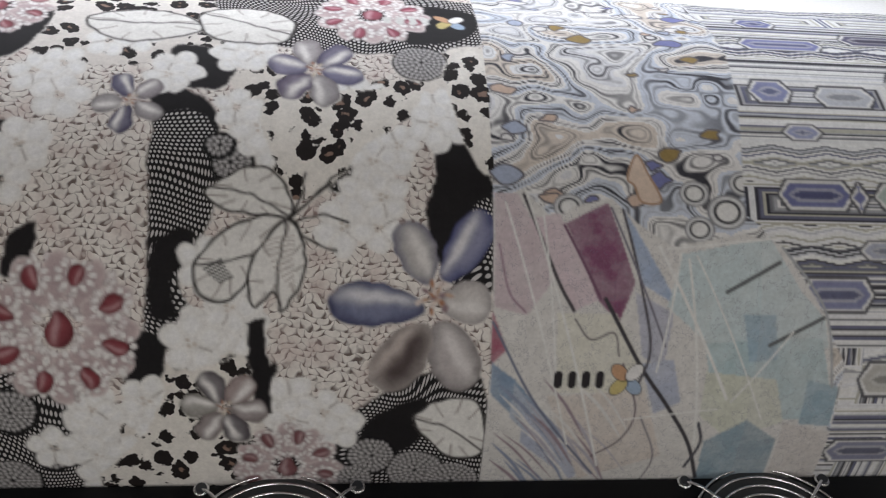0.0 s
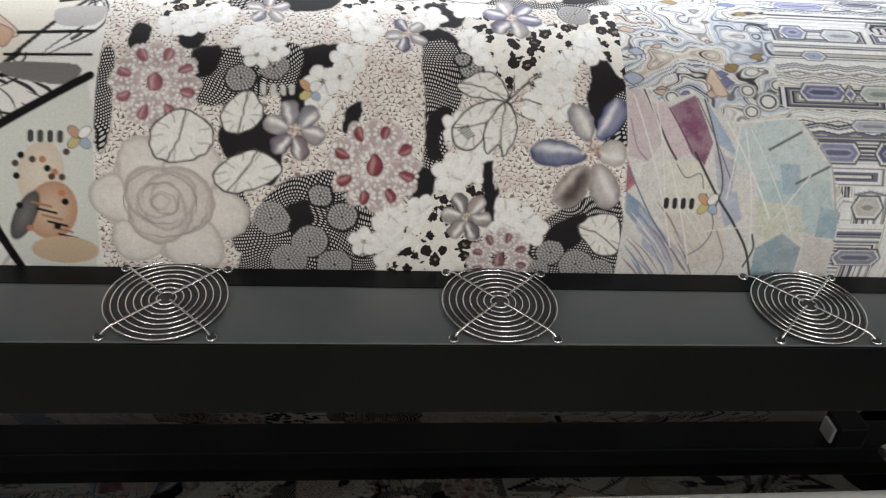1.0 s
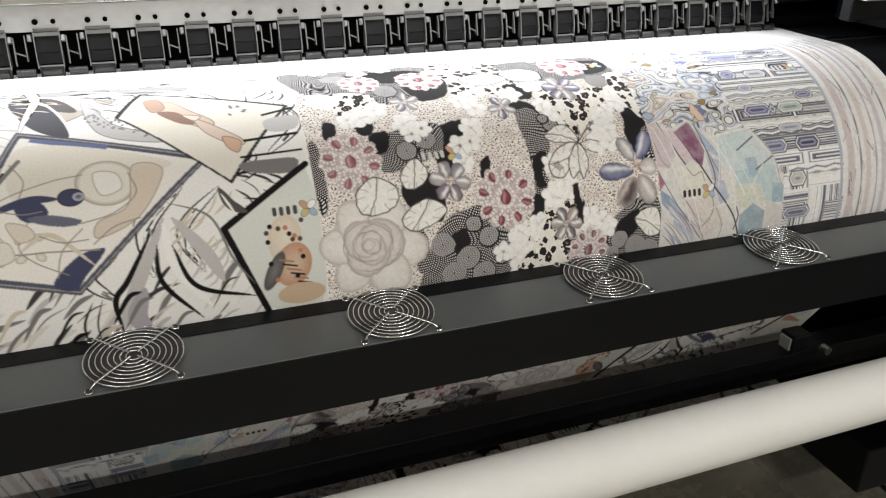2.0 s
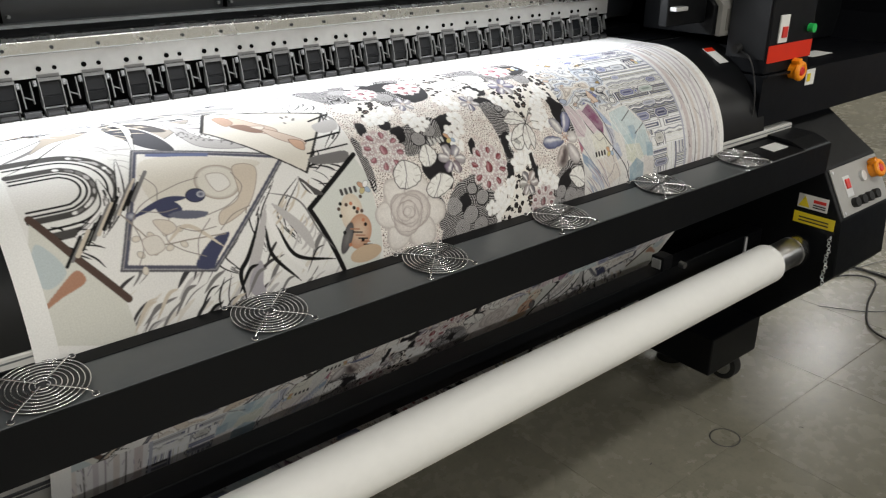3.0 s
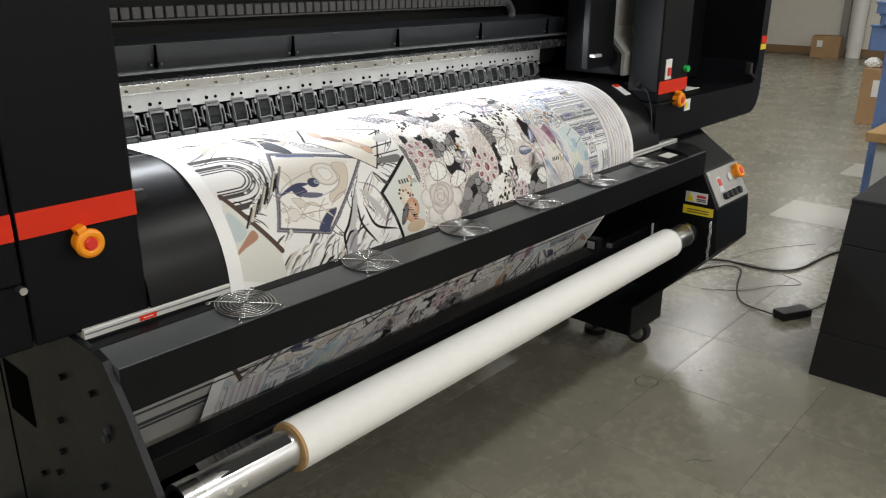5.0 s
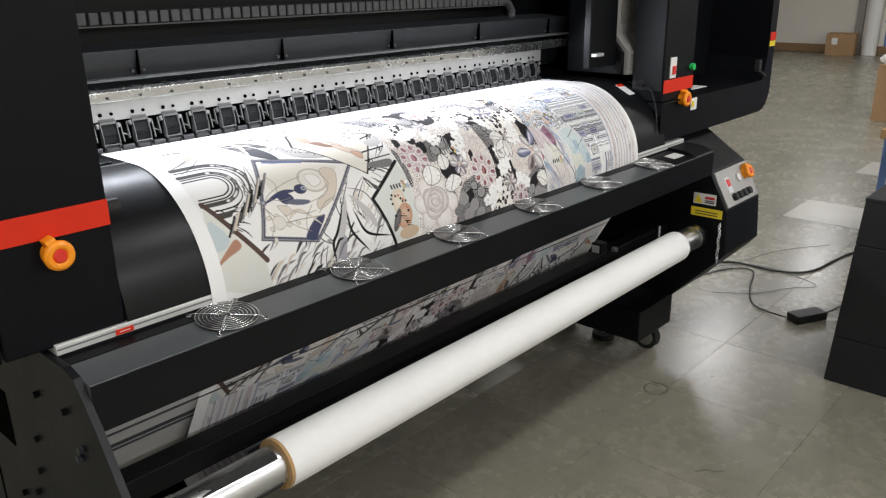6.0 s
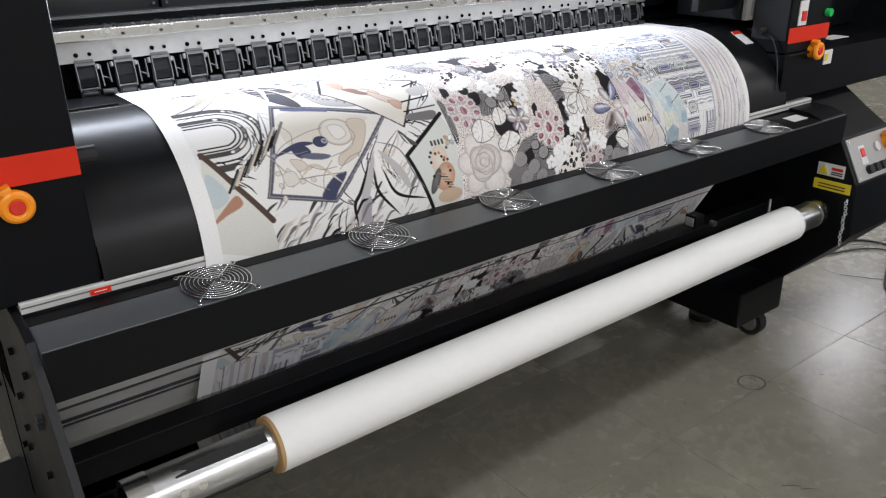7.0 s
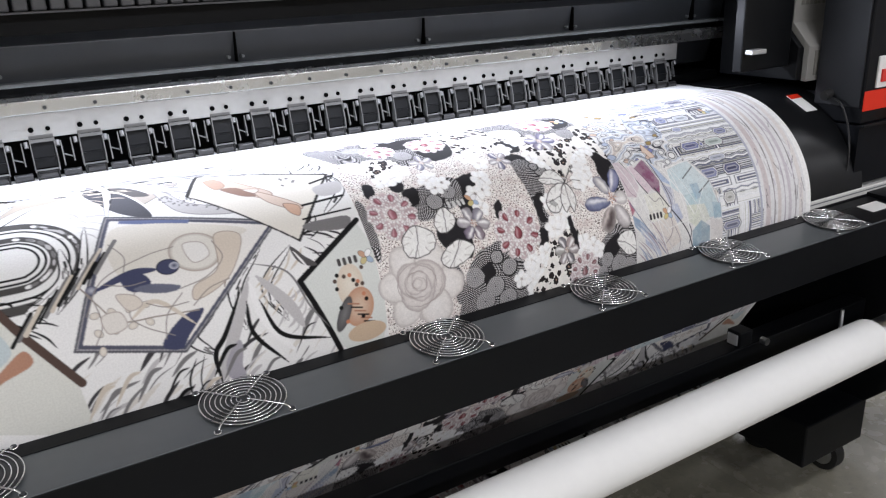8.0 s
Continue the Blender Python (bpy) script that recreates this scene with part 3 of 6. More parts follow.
roll = thing("take_up_roll", "white fabric roll on a cardboard core and steel shaft", "roll")
RR = 0.0502
r0 = smooth(part("wound_fabric", rod(roll_c(0.03), roll_c(1.656), RR, 56), M_ROLL, roll, "white wound fabric"))
cc = rod(roll_c(0.0235), roll_c(0.0305), RR - 0.001, 56)
smooth(part("cardboard_core", cc, M_CARD, roll, "brown cardboard core end"))
sh = rod(roll_c(-0.20), roll_c(1.80), 0.0385, 48)
shaft = smooth(part("steel_shaft", sh, M_ALU, roll, "bright steel shaft"))
smooth(part("shaft_collar", rod(roll_c(-0.212), roll_c(-0.175), 0.0405, 48), M_CHROME, shaft, "polished end collar"))
smooth(part("shaft_collar", rod(roll_c(1.775), roll_c(1.805), 0.0405, 48), M_CHROME, shaft, "polished end collar"))
smooth(part("shaft_sleeve", rod(roll_c(1.657), roll_c(1.774), 0.0390, 48), M_ALU, shaft, "pale turned sleeve"))
part("end_bore", rod(roll_c(-0.2125), roll_c(-0.2135), 0.030, 32), M_HOLE, shaft)
part("end_spindle", rod(roll_c(-0.27), roll_c(-0.21), 0.009, 20), M_ALU, shaft)
part("end_spindle", rod(roll_c(1.80), roll_c(1.845), 0.012, 20), M_ALU, shaft)
for a in (62, -38):
    c, s = math.cos(radians(a)), math.sin(radians(a))
    for xa, xb in ((-0.14, 0.012),):
        p = roll_c((xa + xb) / 2) + Vector((0, -c * 0.0380, s * 0.0380))
        own = bx(-(xb - xa) / 2, (xb - xa) / 2, -0.0085, 0.0085, -0.0016, 0.0013, 0)
        bmesh.ops.transform(own, matrix=Matrix.Translation(p) @ Matrix.Rotation(math.radians(90 - a), 4, "X"), verts=own.verts)
        part("expander_slot", own, M_RUBBER, shaft, "black expander strip")
for sx in (-0.135, -0.105):
    a = radians(12)
    p, d = roll_c(sx), Vector((0, -math.cos(a), math.sin(a)))
    part("shaft_screw", rod(p + 0.0375 * d, p + 0.0398 * d, 0.007, 16), M_CHROME, shaft)

# ---- the printed fabric ----
# Path of the cloth in (y, z): flat over the platen, round its front, down the heater, a loose loop, up to the roll.
def cloth_path():
    pts = [(CY + 0.218 - 0.01 * i, CZ + R) for i in range(22)]
    pts += [(CY - R * math.cos(radians(a)), CZ + R * math.sin(radians(a))) for a in range(90, -33, -2)]
    y, z = pts[-1]
    for i in range(1, 31):
        t = i / 30
        pts.append((y + (0.270 - y) * t, z + (0.405 - z) * t))
    loop = curve_pts([(0.270, 0.405, 0), (0.293, 0.36, 0), (0.285, 0.325, 0), (0.245, 0.31, 0), (0.18, 0.335, 0), (0.10, 0.395, 0), (0.04, 0.445, 0), (-0.005, 0.468, 0)], 8)
    pts += [(p.x, p.y) for p in loop[1:]]
    q = np.array(pts)
    s = np.concatenate([[0], np.cumsum(np.hypot(*np.diff(q, axis=0).T))])
    return q, s - 0.07


PATH_YZ, PATH_S = cloth_path()
U1 = 1.515
us = np.concatenate([np.arange(0, 0.55, 0.0012), np.arange(0.55, 1.36, 0.0010), np.arange(1.36, U1 + 0.001, 0.002)])
vs = np.concatenate([np.arange(PATH_S[0], 0.08, 0.006), np.arange(0.08, 0.53, 0.0010), np.arange(0.53, 0.80, 0.003), np.arange(0.80, PATH_S[-1], 0.005)])
UU, VV = np.meshgrid(us, vs)
ys = np.interp(vs, PATH_S, PATH_YZ[:, 0])
zs = np.interp(vs, PATH_S, PATH_YZ[:, 1])
ty, tz = np.gradient(ys), np.gradient(zs)
ln = np.hypot(ty, tz)
ny, nz = tz / ln, -ty / ln          # towards the print side
flip = np.where(ny[len(vs) // 4] > 0, -1.0, 1.0)
ny, nz = ny * flip, nz * flip

# The print is laid out on a flat sheet (u along the machine, v along the cloth) and then wrapped onto it.
STEP = 0.0010
pu = np.arange(0, U1 + STEP, STEP)
pv = np.arange(0.04, 0.56, STEP)
PU, PV = np.meshgrid(pu, pv)
SHEET = np.ones(PU.shape + (3,)) * np.array((0.80, 0.795, 0.78))
KIND = {k: np.zeros(PU.shape) for k in ("leopard", "seed", "scale", "wash")}
rng = np.random.default_rng(5)
WHITE = (0.79, 0.78, 0.77)
BLACK, GREY, PALE, NAVY = (0.014, 0.013, 0.014), (0.23, 0.22, 0.22), (0.52, 0.5, 0.5), (0.07, 0.08, 0.17)
SKY = (0.36, 0.47, 0.62)
ORANGE, BROWN, SAND = (0.6, 0.21, 0.07), (0.13, 0.08, 0.06), (0.62, 0.54, 0.43)


def window(u0, u1, v0, v1, pad=0.004):
    a, b = np.searchsorted(pu, (u0 - pad, u1 + pad))
    c, d = np.searchsorted(pv, (v0 - pad, v1 + pad))
    return slice(c, d), slice(a, b)


def lay(w, cover, colour, kinds=None):
    cover = np.clip(cover, 0, 1)
    SHEET[w] = SHEET[w] * (1 - cover[..., None]) + np.asarray(colour) * cover[..., None]
    for k in KIND:
        KIND[k][w] *= 1 - cover
    if kinds:
        KIND[kinds][w] += cover


def soften(pts, n=8, closed=False):
    p = np.array(pts, float)
    if closed:
        q = np.concatenate([p[-1:], p, p[:2]])
    else:
        q = np.concatenate([[2 * p[0] - p[1]], p, [2 * p[-1] - p[-2]]])
    t = np.linspace(0, 1, n, endpoint=False)[:, None]
    out = [0.5 * (2 * b + (c - a) * t + (2 * a - 5 * b + 4 * c - d) * t ** 2 + (3 * b - a - 3 * c + d) * t ** 3) for a, b, c, d in zip(q, q[1:], q[2:], q[3:])]
    out = np.concatenate(out)
    return out if closed else np.concatenate([out, p[-1:]])


def inside(w, pts):
    x, y = PU[w], PV[w]
    r = np.zeros(x.shape, bool)
    for (x0, y0), (x1, y1) in zip(pts, np.roll(pts, -1, 0)):
        if y0 == y1:
            continue
        r ^= ((y0 > y) != (y1 > y)) & (x < (x1 - x0) * (y - y0) / (y1 - y0) + x0)
    return r


def shape(pts, colour, round_=True, kind=None, edge=None, edge_w=0.0012):
    p = soften(pts, 8, True) if round_ else np.array(pts, float)
    w = window(p[:, 0].min(), p[:, 0].max(), p[:, 1].min(), p[:, 1].max())
    c_ = inside(w, p).astype(float)
    g_ = np.pad(c_, 1, mode="edge")
    lay(w, (4 * c_ + g_[:-2, 1:-1] + g_[2:, 1:-1] + g_[1:-1, :-2] + g_[1:-1, 2:]) / 8, colour, kind)
    if edge is not None:
        stroke(np.concatenate([p, p[:1]]), edge_w, edge, False)


def stroke(pts, width, colour, round_=True, taper=False):
    p = soften(pts, 10) if round_ else np.array(pts, float)
    w = window(p[:, 0].min(), p[:, 0].max(), p[:, 1].min(), p[:, 1].max(), width + 0.003)
    x, y = PU[w], PV[w]
    cover = np.zeros(x.shape)
    n = len(p) - 1
    for i in range(n):
        a, d = p[i], p[i + 1] - p[i]
        l2 = d @ d + 1e-12
        t = np.clip(((x - a[0]) * d[0] + (y - a[1]) * d[1]) / l2, 0, 1)
        dist = np.hypot(x - a[0] - t * d[0], y - a[1] - t * d[1])
        h = width / 2 * (math.sin(math.pi * (i + 0.5) / n) ** 0.6 if taper else 1)
        cover = np.maximum(cover, np.clip((h - dist) / STEP + 0.5, 0, 1))
    lay(w, cover, colour)


def oval(cu, cv, ru, rv, turn, colour, core=None, rim=None):
    m = max(ru, rv)
    w = window(cu - m, cu + m, cv - m, cv + m)
    c, s = math.cos(turn), math.sin(turn)
    x, y = PU[w] - cu, PV[w] - cv
    d = np.hypot((x * c + y * s) / ru, (-x * s + y * c) / rv)
    cover = np.clip((1 - d) * min(ru, rv) / STEP + 0.5, 0, 1)
    col = np.array(colour)
    if core is not None:
        f = np.clip(1 - d, 0, 1)[..., None] ** 0.8
        col = col * (1 - f) + np.array(core) * f
    if rim is not None:
        f = np.clip((d - 0.82) / 0.16, 0, 1)[..., None]
        col = col * (1 - f) + np.array(rim) * f
    lay(w, cover, col)


def rose(cu, cv, r):
    for k in range(7):
        a = k * 0.9 + 0.4
        oval(cu + 0.55 * r * math.cos(a), cv + 0.55 * r * math.sin(a), r * 0.5, r * 0.42, a, (0.63, 0.58, 0.55), (0.72, 0.68, 0.66), (0.52, 0.47, 0.45))
    for k in range(11):
        q = r * (0.85 - 0.07 * k)
        a0 = k * 2.1
        arcp = [(cu + q * math.cos(a0 + s_), cv + 0.85 * q * math.sin(a0 + s_)) for s_ in np.linspace(0, 2.6, 9)]
        stroke(arcp, 0.0016, (0.40, 0.35, 0.33), True, True)
    oval(cu, cv, r * 0.3, r * 0.26, 0, (0.50, 0.44, 0.42), (0.36, 0.31, 0.30), (0.60, 0.55, 0.52))


def field(u0, u1, v0, v1, colour, kind=None):
    w = window(u0, u1, v0, v1, 0)
    lay(w, np.ones(PU[w].shape), colour, kind)


# sheet margins stay white; three designs lie side by side
field(0.03, 1.50, 0.065, 0.60, (0.76, 0.752, 0.735))

# comic panels and flowing bands
for k in range(90):
    u, v = rng.uniform(0.04, 0.53), rng.uniform(0.075, 0.125)
    oval(u, v, rng.uniform(0.008, 0.03), rng.uniform(0.002, 0.005), rng.uniform(-0.2, 0.2), [PALE, (0.50, 0.52, 0.62), GREY, (0.10, 0.10, 0.11), (0.45, 0.42, 0.55)][k % 5])
for pts, tone in (([(0.370, 0.185), (0.421, 0.214), (0.433, 0.263), (0.404, 0.269), (0.372, 0.237), (0.326, 0.208)], (0.16, 0.155, 0.16)), ([(0.206, 0.114), (0.373, 0.123), (0.389, 0.151), (0.231, 0.154)], (0.34, 0.33, 0.33)), ([(0.602, 0.023), (0.594, 0.120), (0.579, 0.175), (0.536, 0.167)], (0.08, 0.075, 0.075)),
                  ([(0.088, 0.114), (0.165, 0.121), (0.240, 0.139), (0.149, 0.148)], (0.40, 0.40, 0.43)), ([(0.232, 0.171), (0.312, 0.169), (0.251, 0.220), (0.229, 0.214)], (0.48, 0.42, 0.36))):
    shape(pts, tone, True, None, (0.12, 0.12, 0.12), 0.0014)
for q, wd in ((0.075, 0.012), (0.062, 0.003), (0.045, 0.009), (0.028, 0.003), (0.036, 0.003)):
    pts = [(0.034, 0.283 - q * 0.85)] + [(0.085 + q * math.cos(a), 0.283 + q * 0.85 * math.sin(a)) for a in np.linspace(-1.5, 1.5, 9)] + [(0.04, 0.283 + q * 0.85)]
    stroke(pts, wd, BLACK if wd < 0.005 else (0.10, 0.095, 0.09))
    if wd > 0.005:
        for i in range(26):
            a = rng.uniform(-1.4, 1.4)
            oval(0.085 + q * math.cos(a), 0.283 + q * 0.85 * math.sin(a), rng.uniform(0.002, 0.006), rng.uniform(0.0015, 0.003), a + 1.57, [PALE, WHITE, GREY][i % 3])
for a, b, wd in ((0.17, 0.125, 0.004), (0.15, 0.145, 0.0025), (0.13, 0.165, 0.007), (0.11, 0.19, 0.002)):
    stroke([(0.035, b + 0.05), (0.075, b + 0.03), (0.10 + a * 0.2, b - 0.01), (0.10 + a * 0.35, b - 0.02)], wd, [BLACK, GREY, SAND, BLACK][int(a * 100) % 4], True, True)
shape([(0.10, 0.135), (0.165, 0.14), (0.15, 0.165), (0.11, 0.175), (0.075, 0.20), (0.10, 0.16)], (0.42, 0.36, 0.29), True, None, GREY)
stroke([(0.054, 0.157), (0.160, 0.130), (0.193, 0.174), (0.194, 0.240)], 0.012, WHITE)
stroke([(0.10, 0.135), (0.16, 0.15), (0.21, 0.20), (0.235, 0.24)], 0.003, GREY)
stroke([(0.13, 0.13), (0.24, 0.15), (0.30, 0.20), (0.39, 0.245)], 0.026, WHITE)
stroke([(0.14, 0.12), (0.25, 0.137), (0.315, 0.185), (0.40, 0.237)], 0.002, GREY)
shape([(0.187, 0.126), (0.237, 0.145), (0.266, 0.197), (0.217, 0.175)], (0.13, 0.12, 0.12))
shape([(0.184, 0.152), (0.207, 0.139), (0.241, 0.190), (0.259, 0.248), (0.223, 0.235), (0.199, 0.202)], (0.10, 0.10, 0.12), True, None, WHITE, 0.003)
shape([(0.270, 0.175), (0.280, 0.176), (0.307, 0.230), (0.364, 0.259), (0.352, 0.268), (0.290, 0.245)], PALE, True, None, GREY)
for i in range(60):
    t = rng.uniform()
    oval(0.275 + 0.075 * t + rng.uniform(-0.006, 0.006), 0.215 + 0.035 * t + rng.uniform(-0.012, 0.008), 0.002, 0.0012, rng.uniform(0, 3), GREY)

def ribbon(pts, width, tone=WHITE, marks=0):
    """A flowing band with an inked outline and short hatch marks."""
    stroke(pts, width + 0.0045, BLACK, True, True)
    stroke(pts, width, tone, True, True)
    p = soften(pts, 10)
    for _ in range(marks):
        i = rng.integers(2, len(p) - 3)
        d = p[i + 2] - p[i - 2]
        d = d / np.hypot(*d)
        c = p[i] + np.array((-d[1], d[0])) * width * rng.uniform(-0.3, 0.3)
        stroke([c, c + d * rng.uniform(0.004, 0.014)], rng.uniform(0.0012, 0.0024), [BLACK, GREY, PALE][_ % 3], False)


for pts, wd, mk in (([(0.069, 0.150), (0.183, 0.092), (0.216, 0.148), (0.203, 0.236)], 0.012, 14), ([(0.242, 0.137), (0.343, 0.164), (0.400, 0.243), (0.440, 0.296)], 0.020, 22), ([(0.037, 0.149), (0.112, 0.112), (0.198, 0.108)], 0.008, 8), ([(0.362, 0.139), (0.418, 0.178), (0.471, 0.248)], 0.012, 12),
                    ([(0.376, 0.330), (0.329, 0.378), (0.330, 0.434)], 0.016, 14), ([(0.417, 0.339), (0.369, 0.387), (0.388, 0.437)], 0.010, 10), ([(0.294, 0.403), (0.261, 0.428), (0.286, 0.457)], 0.012, 8), ([(0.138, 0.277), (0.133, 0.322), (0.086, 0.353)], 0.012, 14), ([(0.173, 0.246), (0.154, 0.316), (0.118, 0.361)], 0.008, 10), ([(0.514, 0.214), (0.526, 0.260), (0.483, 0.302)], 0.010, 8)):
    ribbon(pts, wd, WHITE, mk)
# inked strokes between the panels
for i in range(150):
    u, v = [(0.06, 0.36), (0.16, 0.40), (0.45, 0.36), (0.40, 0.44), (0.20, 0.15), (0.43, 0.30), (0.30, 0.16), (0.49, 0.22), (0.15, 0.22), (0.38, 0.40)][i % 10]
    u, v = u + rng.uniform(-0.03, 0.03), v + rng.uniform(-0.035, 0.035)
    a = rng.uniform(-1.3, -0.5) if i % 2 else rng.uniform(0.2, 0.9)
    l_ = rng.uniform(0.015, 0.04)
    stroke([(u, v), (u + l_ * 0.5 * math.cos(a) + 0.004, v + l_ * 0.5 * math.sin(a)), (u + l_ * math.cos(a), v + l_ * math.sin(a))], rng.uniform(0.0012, 0.0042), [BLACK, GREY, (0.06, 0.055, 0.06), PALE, SAND][i % 5], True, True)

# brushed strokes and folds below and above the panels
for i in range(90):
    u, v = rng.uniform(0.10, 0.47), rng.uniform(0.445, 0.535)
    if i % 3 == 0:
        u, v = rng.uniform(0.035, 0.33), rng.uniform(0.108, 0.16)
    a = rng.uniform(-1.25, -0.75) if i % 3 else rng.uniform(-0.25, 0.15)
    l_ = rng.uniform(0.02, 0.06)
    stroke([(u, v), (u + l_ * 0.5 * math.cos(a) + 0.005, v + l_ * 0.5 * math.sin(a)), (u + l_ * math.cos(a + 0.3), v + l_ * math.sin(a + 0.3))], rng.uniform(0.0015, 0.0075), [BLACK, PALE, (0.07, 0.065, 0.07), SAND, GREY, (0.68, 0.64, 0.58)][i % 6], True, True)
BIG = [(0.200, 0.231), (0.416, 0.296), (0.250, 0.445), (0.124, 0.411)]
shape(BIG, (0.12, 0.12, 0.14), False)


def inset(q, f):
    q = np.array(q)
    c = q.mean(0)
    return c + (q - c) * f


shape(inset(BIG, 0.97), (0.40, 0.39, 0.40), False)
shape(inset(BIG, 0.955), (0.11, 0.115, 0.17), False)
shape(inset(BIG, 0.905), (0.76, 0.735, 0.69), False)
shape([(0.216, 0.245), (0.301, 0.266), (0.294, 0.277), (0.213, 0.250)], (0.14, 0.18, 0.36), False)
shape([(0.211, 0.256), (0.365, 0.297), (0.313, 0.317), (0.238, 0.335), (0.192, 0.325)], (0.70, 0.66, 0.58))
oval(*(0.293, 0.318), 0.034, 0.029, 0.1, (0.71, 0.68, 0.61), None, (0.45, 0.38, 0.32))
stroke([(0.327, 0.307), (0.329, 0.342), (0.316, 0.374)], 0.0016, (0.30, 0.22, 0.18))
shape([(0.324, 0.299), (0.357, 0.309), (0.326, 0.362), (0.278, 0.383), (0.279, 0.365), (0.314, 0.348)], (0.66, 0.57, 0.46), True, None, (0.40, 0.32, 0.26))
oval(*(0.254, 0.332), 0.0145, 0.011, 0, NAVY, None, (0.03, 0.03, 0.05))
oval(*(0.262, 0.332), 0.006, 0.005, 0, (0.55, 0.56, 0.62), NAVY)
shape([(0.196, 0.333), (0.218, 0.331), (0.229, 0.348), (0.212, 0.357), (0.198, 0.349)], NAVY)
oval(*(0.160, 0.342), 0.007, 0.006, 0, NAVY, (0.5, 0.5, 0.55))
stroke([(0.163, 0.344), (0.208, 0.331), (0.240, 0.332)], 0.010, NAVY, True, True)
shape([(0.207, 0.352), (0.229, 0.350), (0.262, 0.360), (0.251, 0.366), (0.223, 0.361)], (0.16, 0.17, 0.24))
shape([(0.224, 0.428), (0.254, 0.400), (0.283, 0.396), (0.258, 0.425), (0.245, 0.439)], NAVY)
for i in range(9):
    u, v = (0.156, 0.404)
    oval(u + 0.02 * (i % 4), v - 0.03 + 0.022 * (i // 4), 0.006, 0.0045, i, SAND, (0.72, 0.67, 0.6), GREY)
stroke([(0.141, 0.323), (0.163, 0.363), (0.183, 0.388), (0.227, 0.392), (0.277, 0.396)], 0.0018, (0.35, 0.30, 0.25))
stroke([(0.194, 0.389), (0.228, 0.373), (0.270, 0.413)], 0.006, (0.64, 0.56, 0.45), True, True)
for pts in ([(0.268, 0.305), (0.229, 0.311), (0.174, 0.332), (0.147, 0.373)], [(0.318, 0.308), (0.324, 0.335), (0.297, 0.356), (0.262, 0.364)], [(0.147, 0.336), (0.158, 0.353), (0.162, 0.387), (0.150, 0.409)], [(0.207, 0.356), (0.195, 0.383), (0.210, 0.402), (0.241, 0.420)],
            [(0.262, 0.370), (0.238, 0.393), (0.230, 0.422)], [(0.272, 0.389), (0.296, 0.372), (0.325, 0.365)], [(0.217, 0.373), (0.239, 0.383), (0.267, 0.383)], [(0.174, 0.338), (0.201, 0.346), (0.223, 0.345)], [(0.193, 0.283), (0.206, 0.306), (0.201, 0.327)]):
    stroke(pts, 0.0013, (0.30, 0.26, 0.24), True)
for pts, tone in (([(0.185, 0.355), (0.206, 0.360), (0.212, 0.373), (0.195, 0.377)], (0.68, 0.61, 0.52)), ([(0.163, 0.378), (0.184, 0.376), (0.189, 0.395), (0.167, 0.399)], (0.70, 0.66, 0.60)), ([(0.280, 0.305), (0.304, 0.307), (0.309, 0.327), (0.286, 0.333)], (0.76, 0.74, 0.70))):
    shape(pts, tone, True, None, (0.45, 0.38, 0.33))

# tilted triangular panel
TRI = [(0.309, 0.218), (0.340, 0.154), (0.523, 0.221), (0.478, 0.280), (0.434, 0.337), (0.382, 0.289)]
shape(TRI, (0.05, 0.045, 0.045), False)
shape(inset(TRI, 0.945), (0.73, 0.69, 0.61), False)
for pts, tone in (([(0.353, 0.200), (0.375, 0.189), (0.399, 0.215), (0.425, 0.241), (0.415, 0.253), (0.383, 0.232)], (0.64, 0.50, 0.40)), ([(0.360, 0.215), (0.382, 0.217), (0.402, 0.242), (0.383, 0.238)], (0.34, 0.20, 0.14)), ([(0.402, 0.233), (0.431, 0.254), (0.458, 0.279), (0.445, 0.284), (0.414, 0.261)], (0.66, 0.52, 0.42)),
                  ([(0.345, 0.183), (0.362, 0.180), (0.369, 0.205), (0.353, 0.212)], (0.52, 0.34, 0.24)), ([(0.433, 0.269), (0.453, 0.278), (0.448, 0.295), (0.436, 0.286)], (0.64, 0.40, 0.26)), ([(0.389, 0.224), (0.410, 0.229), (0.402, 0.237)], (0.72, 0.62, 0.54))):
    shape(pts, tone, True, None, (0.30, 0.20, 0.16), 0.0012)
for i in range(7):
    u, v = (0.455, 0.222)
    oval(u + rng.uniform(-0.015, 0.015), v + rng.uniform(-0.01, 0.01), 0.003, 0.002, i, GREY)
# black and white strokes right of it
for a, b, wd in (((0.458, 0.279), (0.524, 0.274), 0.004), ((0.450, 0.303), (0.525, 0.300), 0.003), ((0.487, 0.237), (0.526, 0.227), 0.004), ((0.443, 0.325), (0.494, 0.319), 0.003)):
    stroke([a, b], wd, BLACK, False)
shape([(0.450, 0.311), (0.514, 0.311), (0.506, 0.330), (0.455, 0.324)], GREY, True)
shape([(0.487, 0.248), (0.528, 0.242), (0.525, 0.265), (0.492, 0.268)], PALE, True)
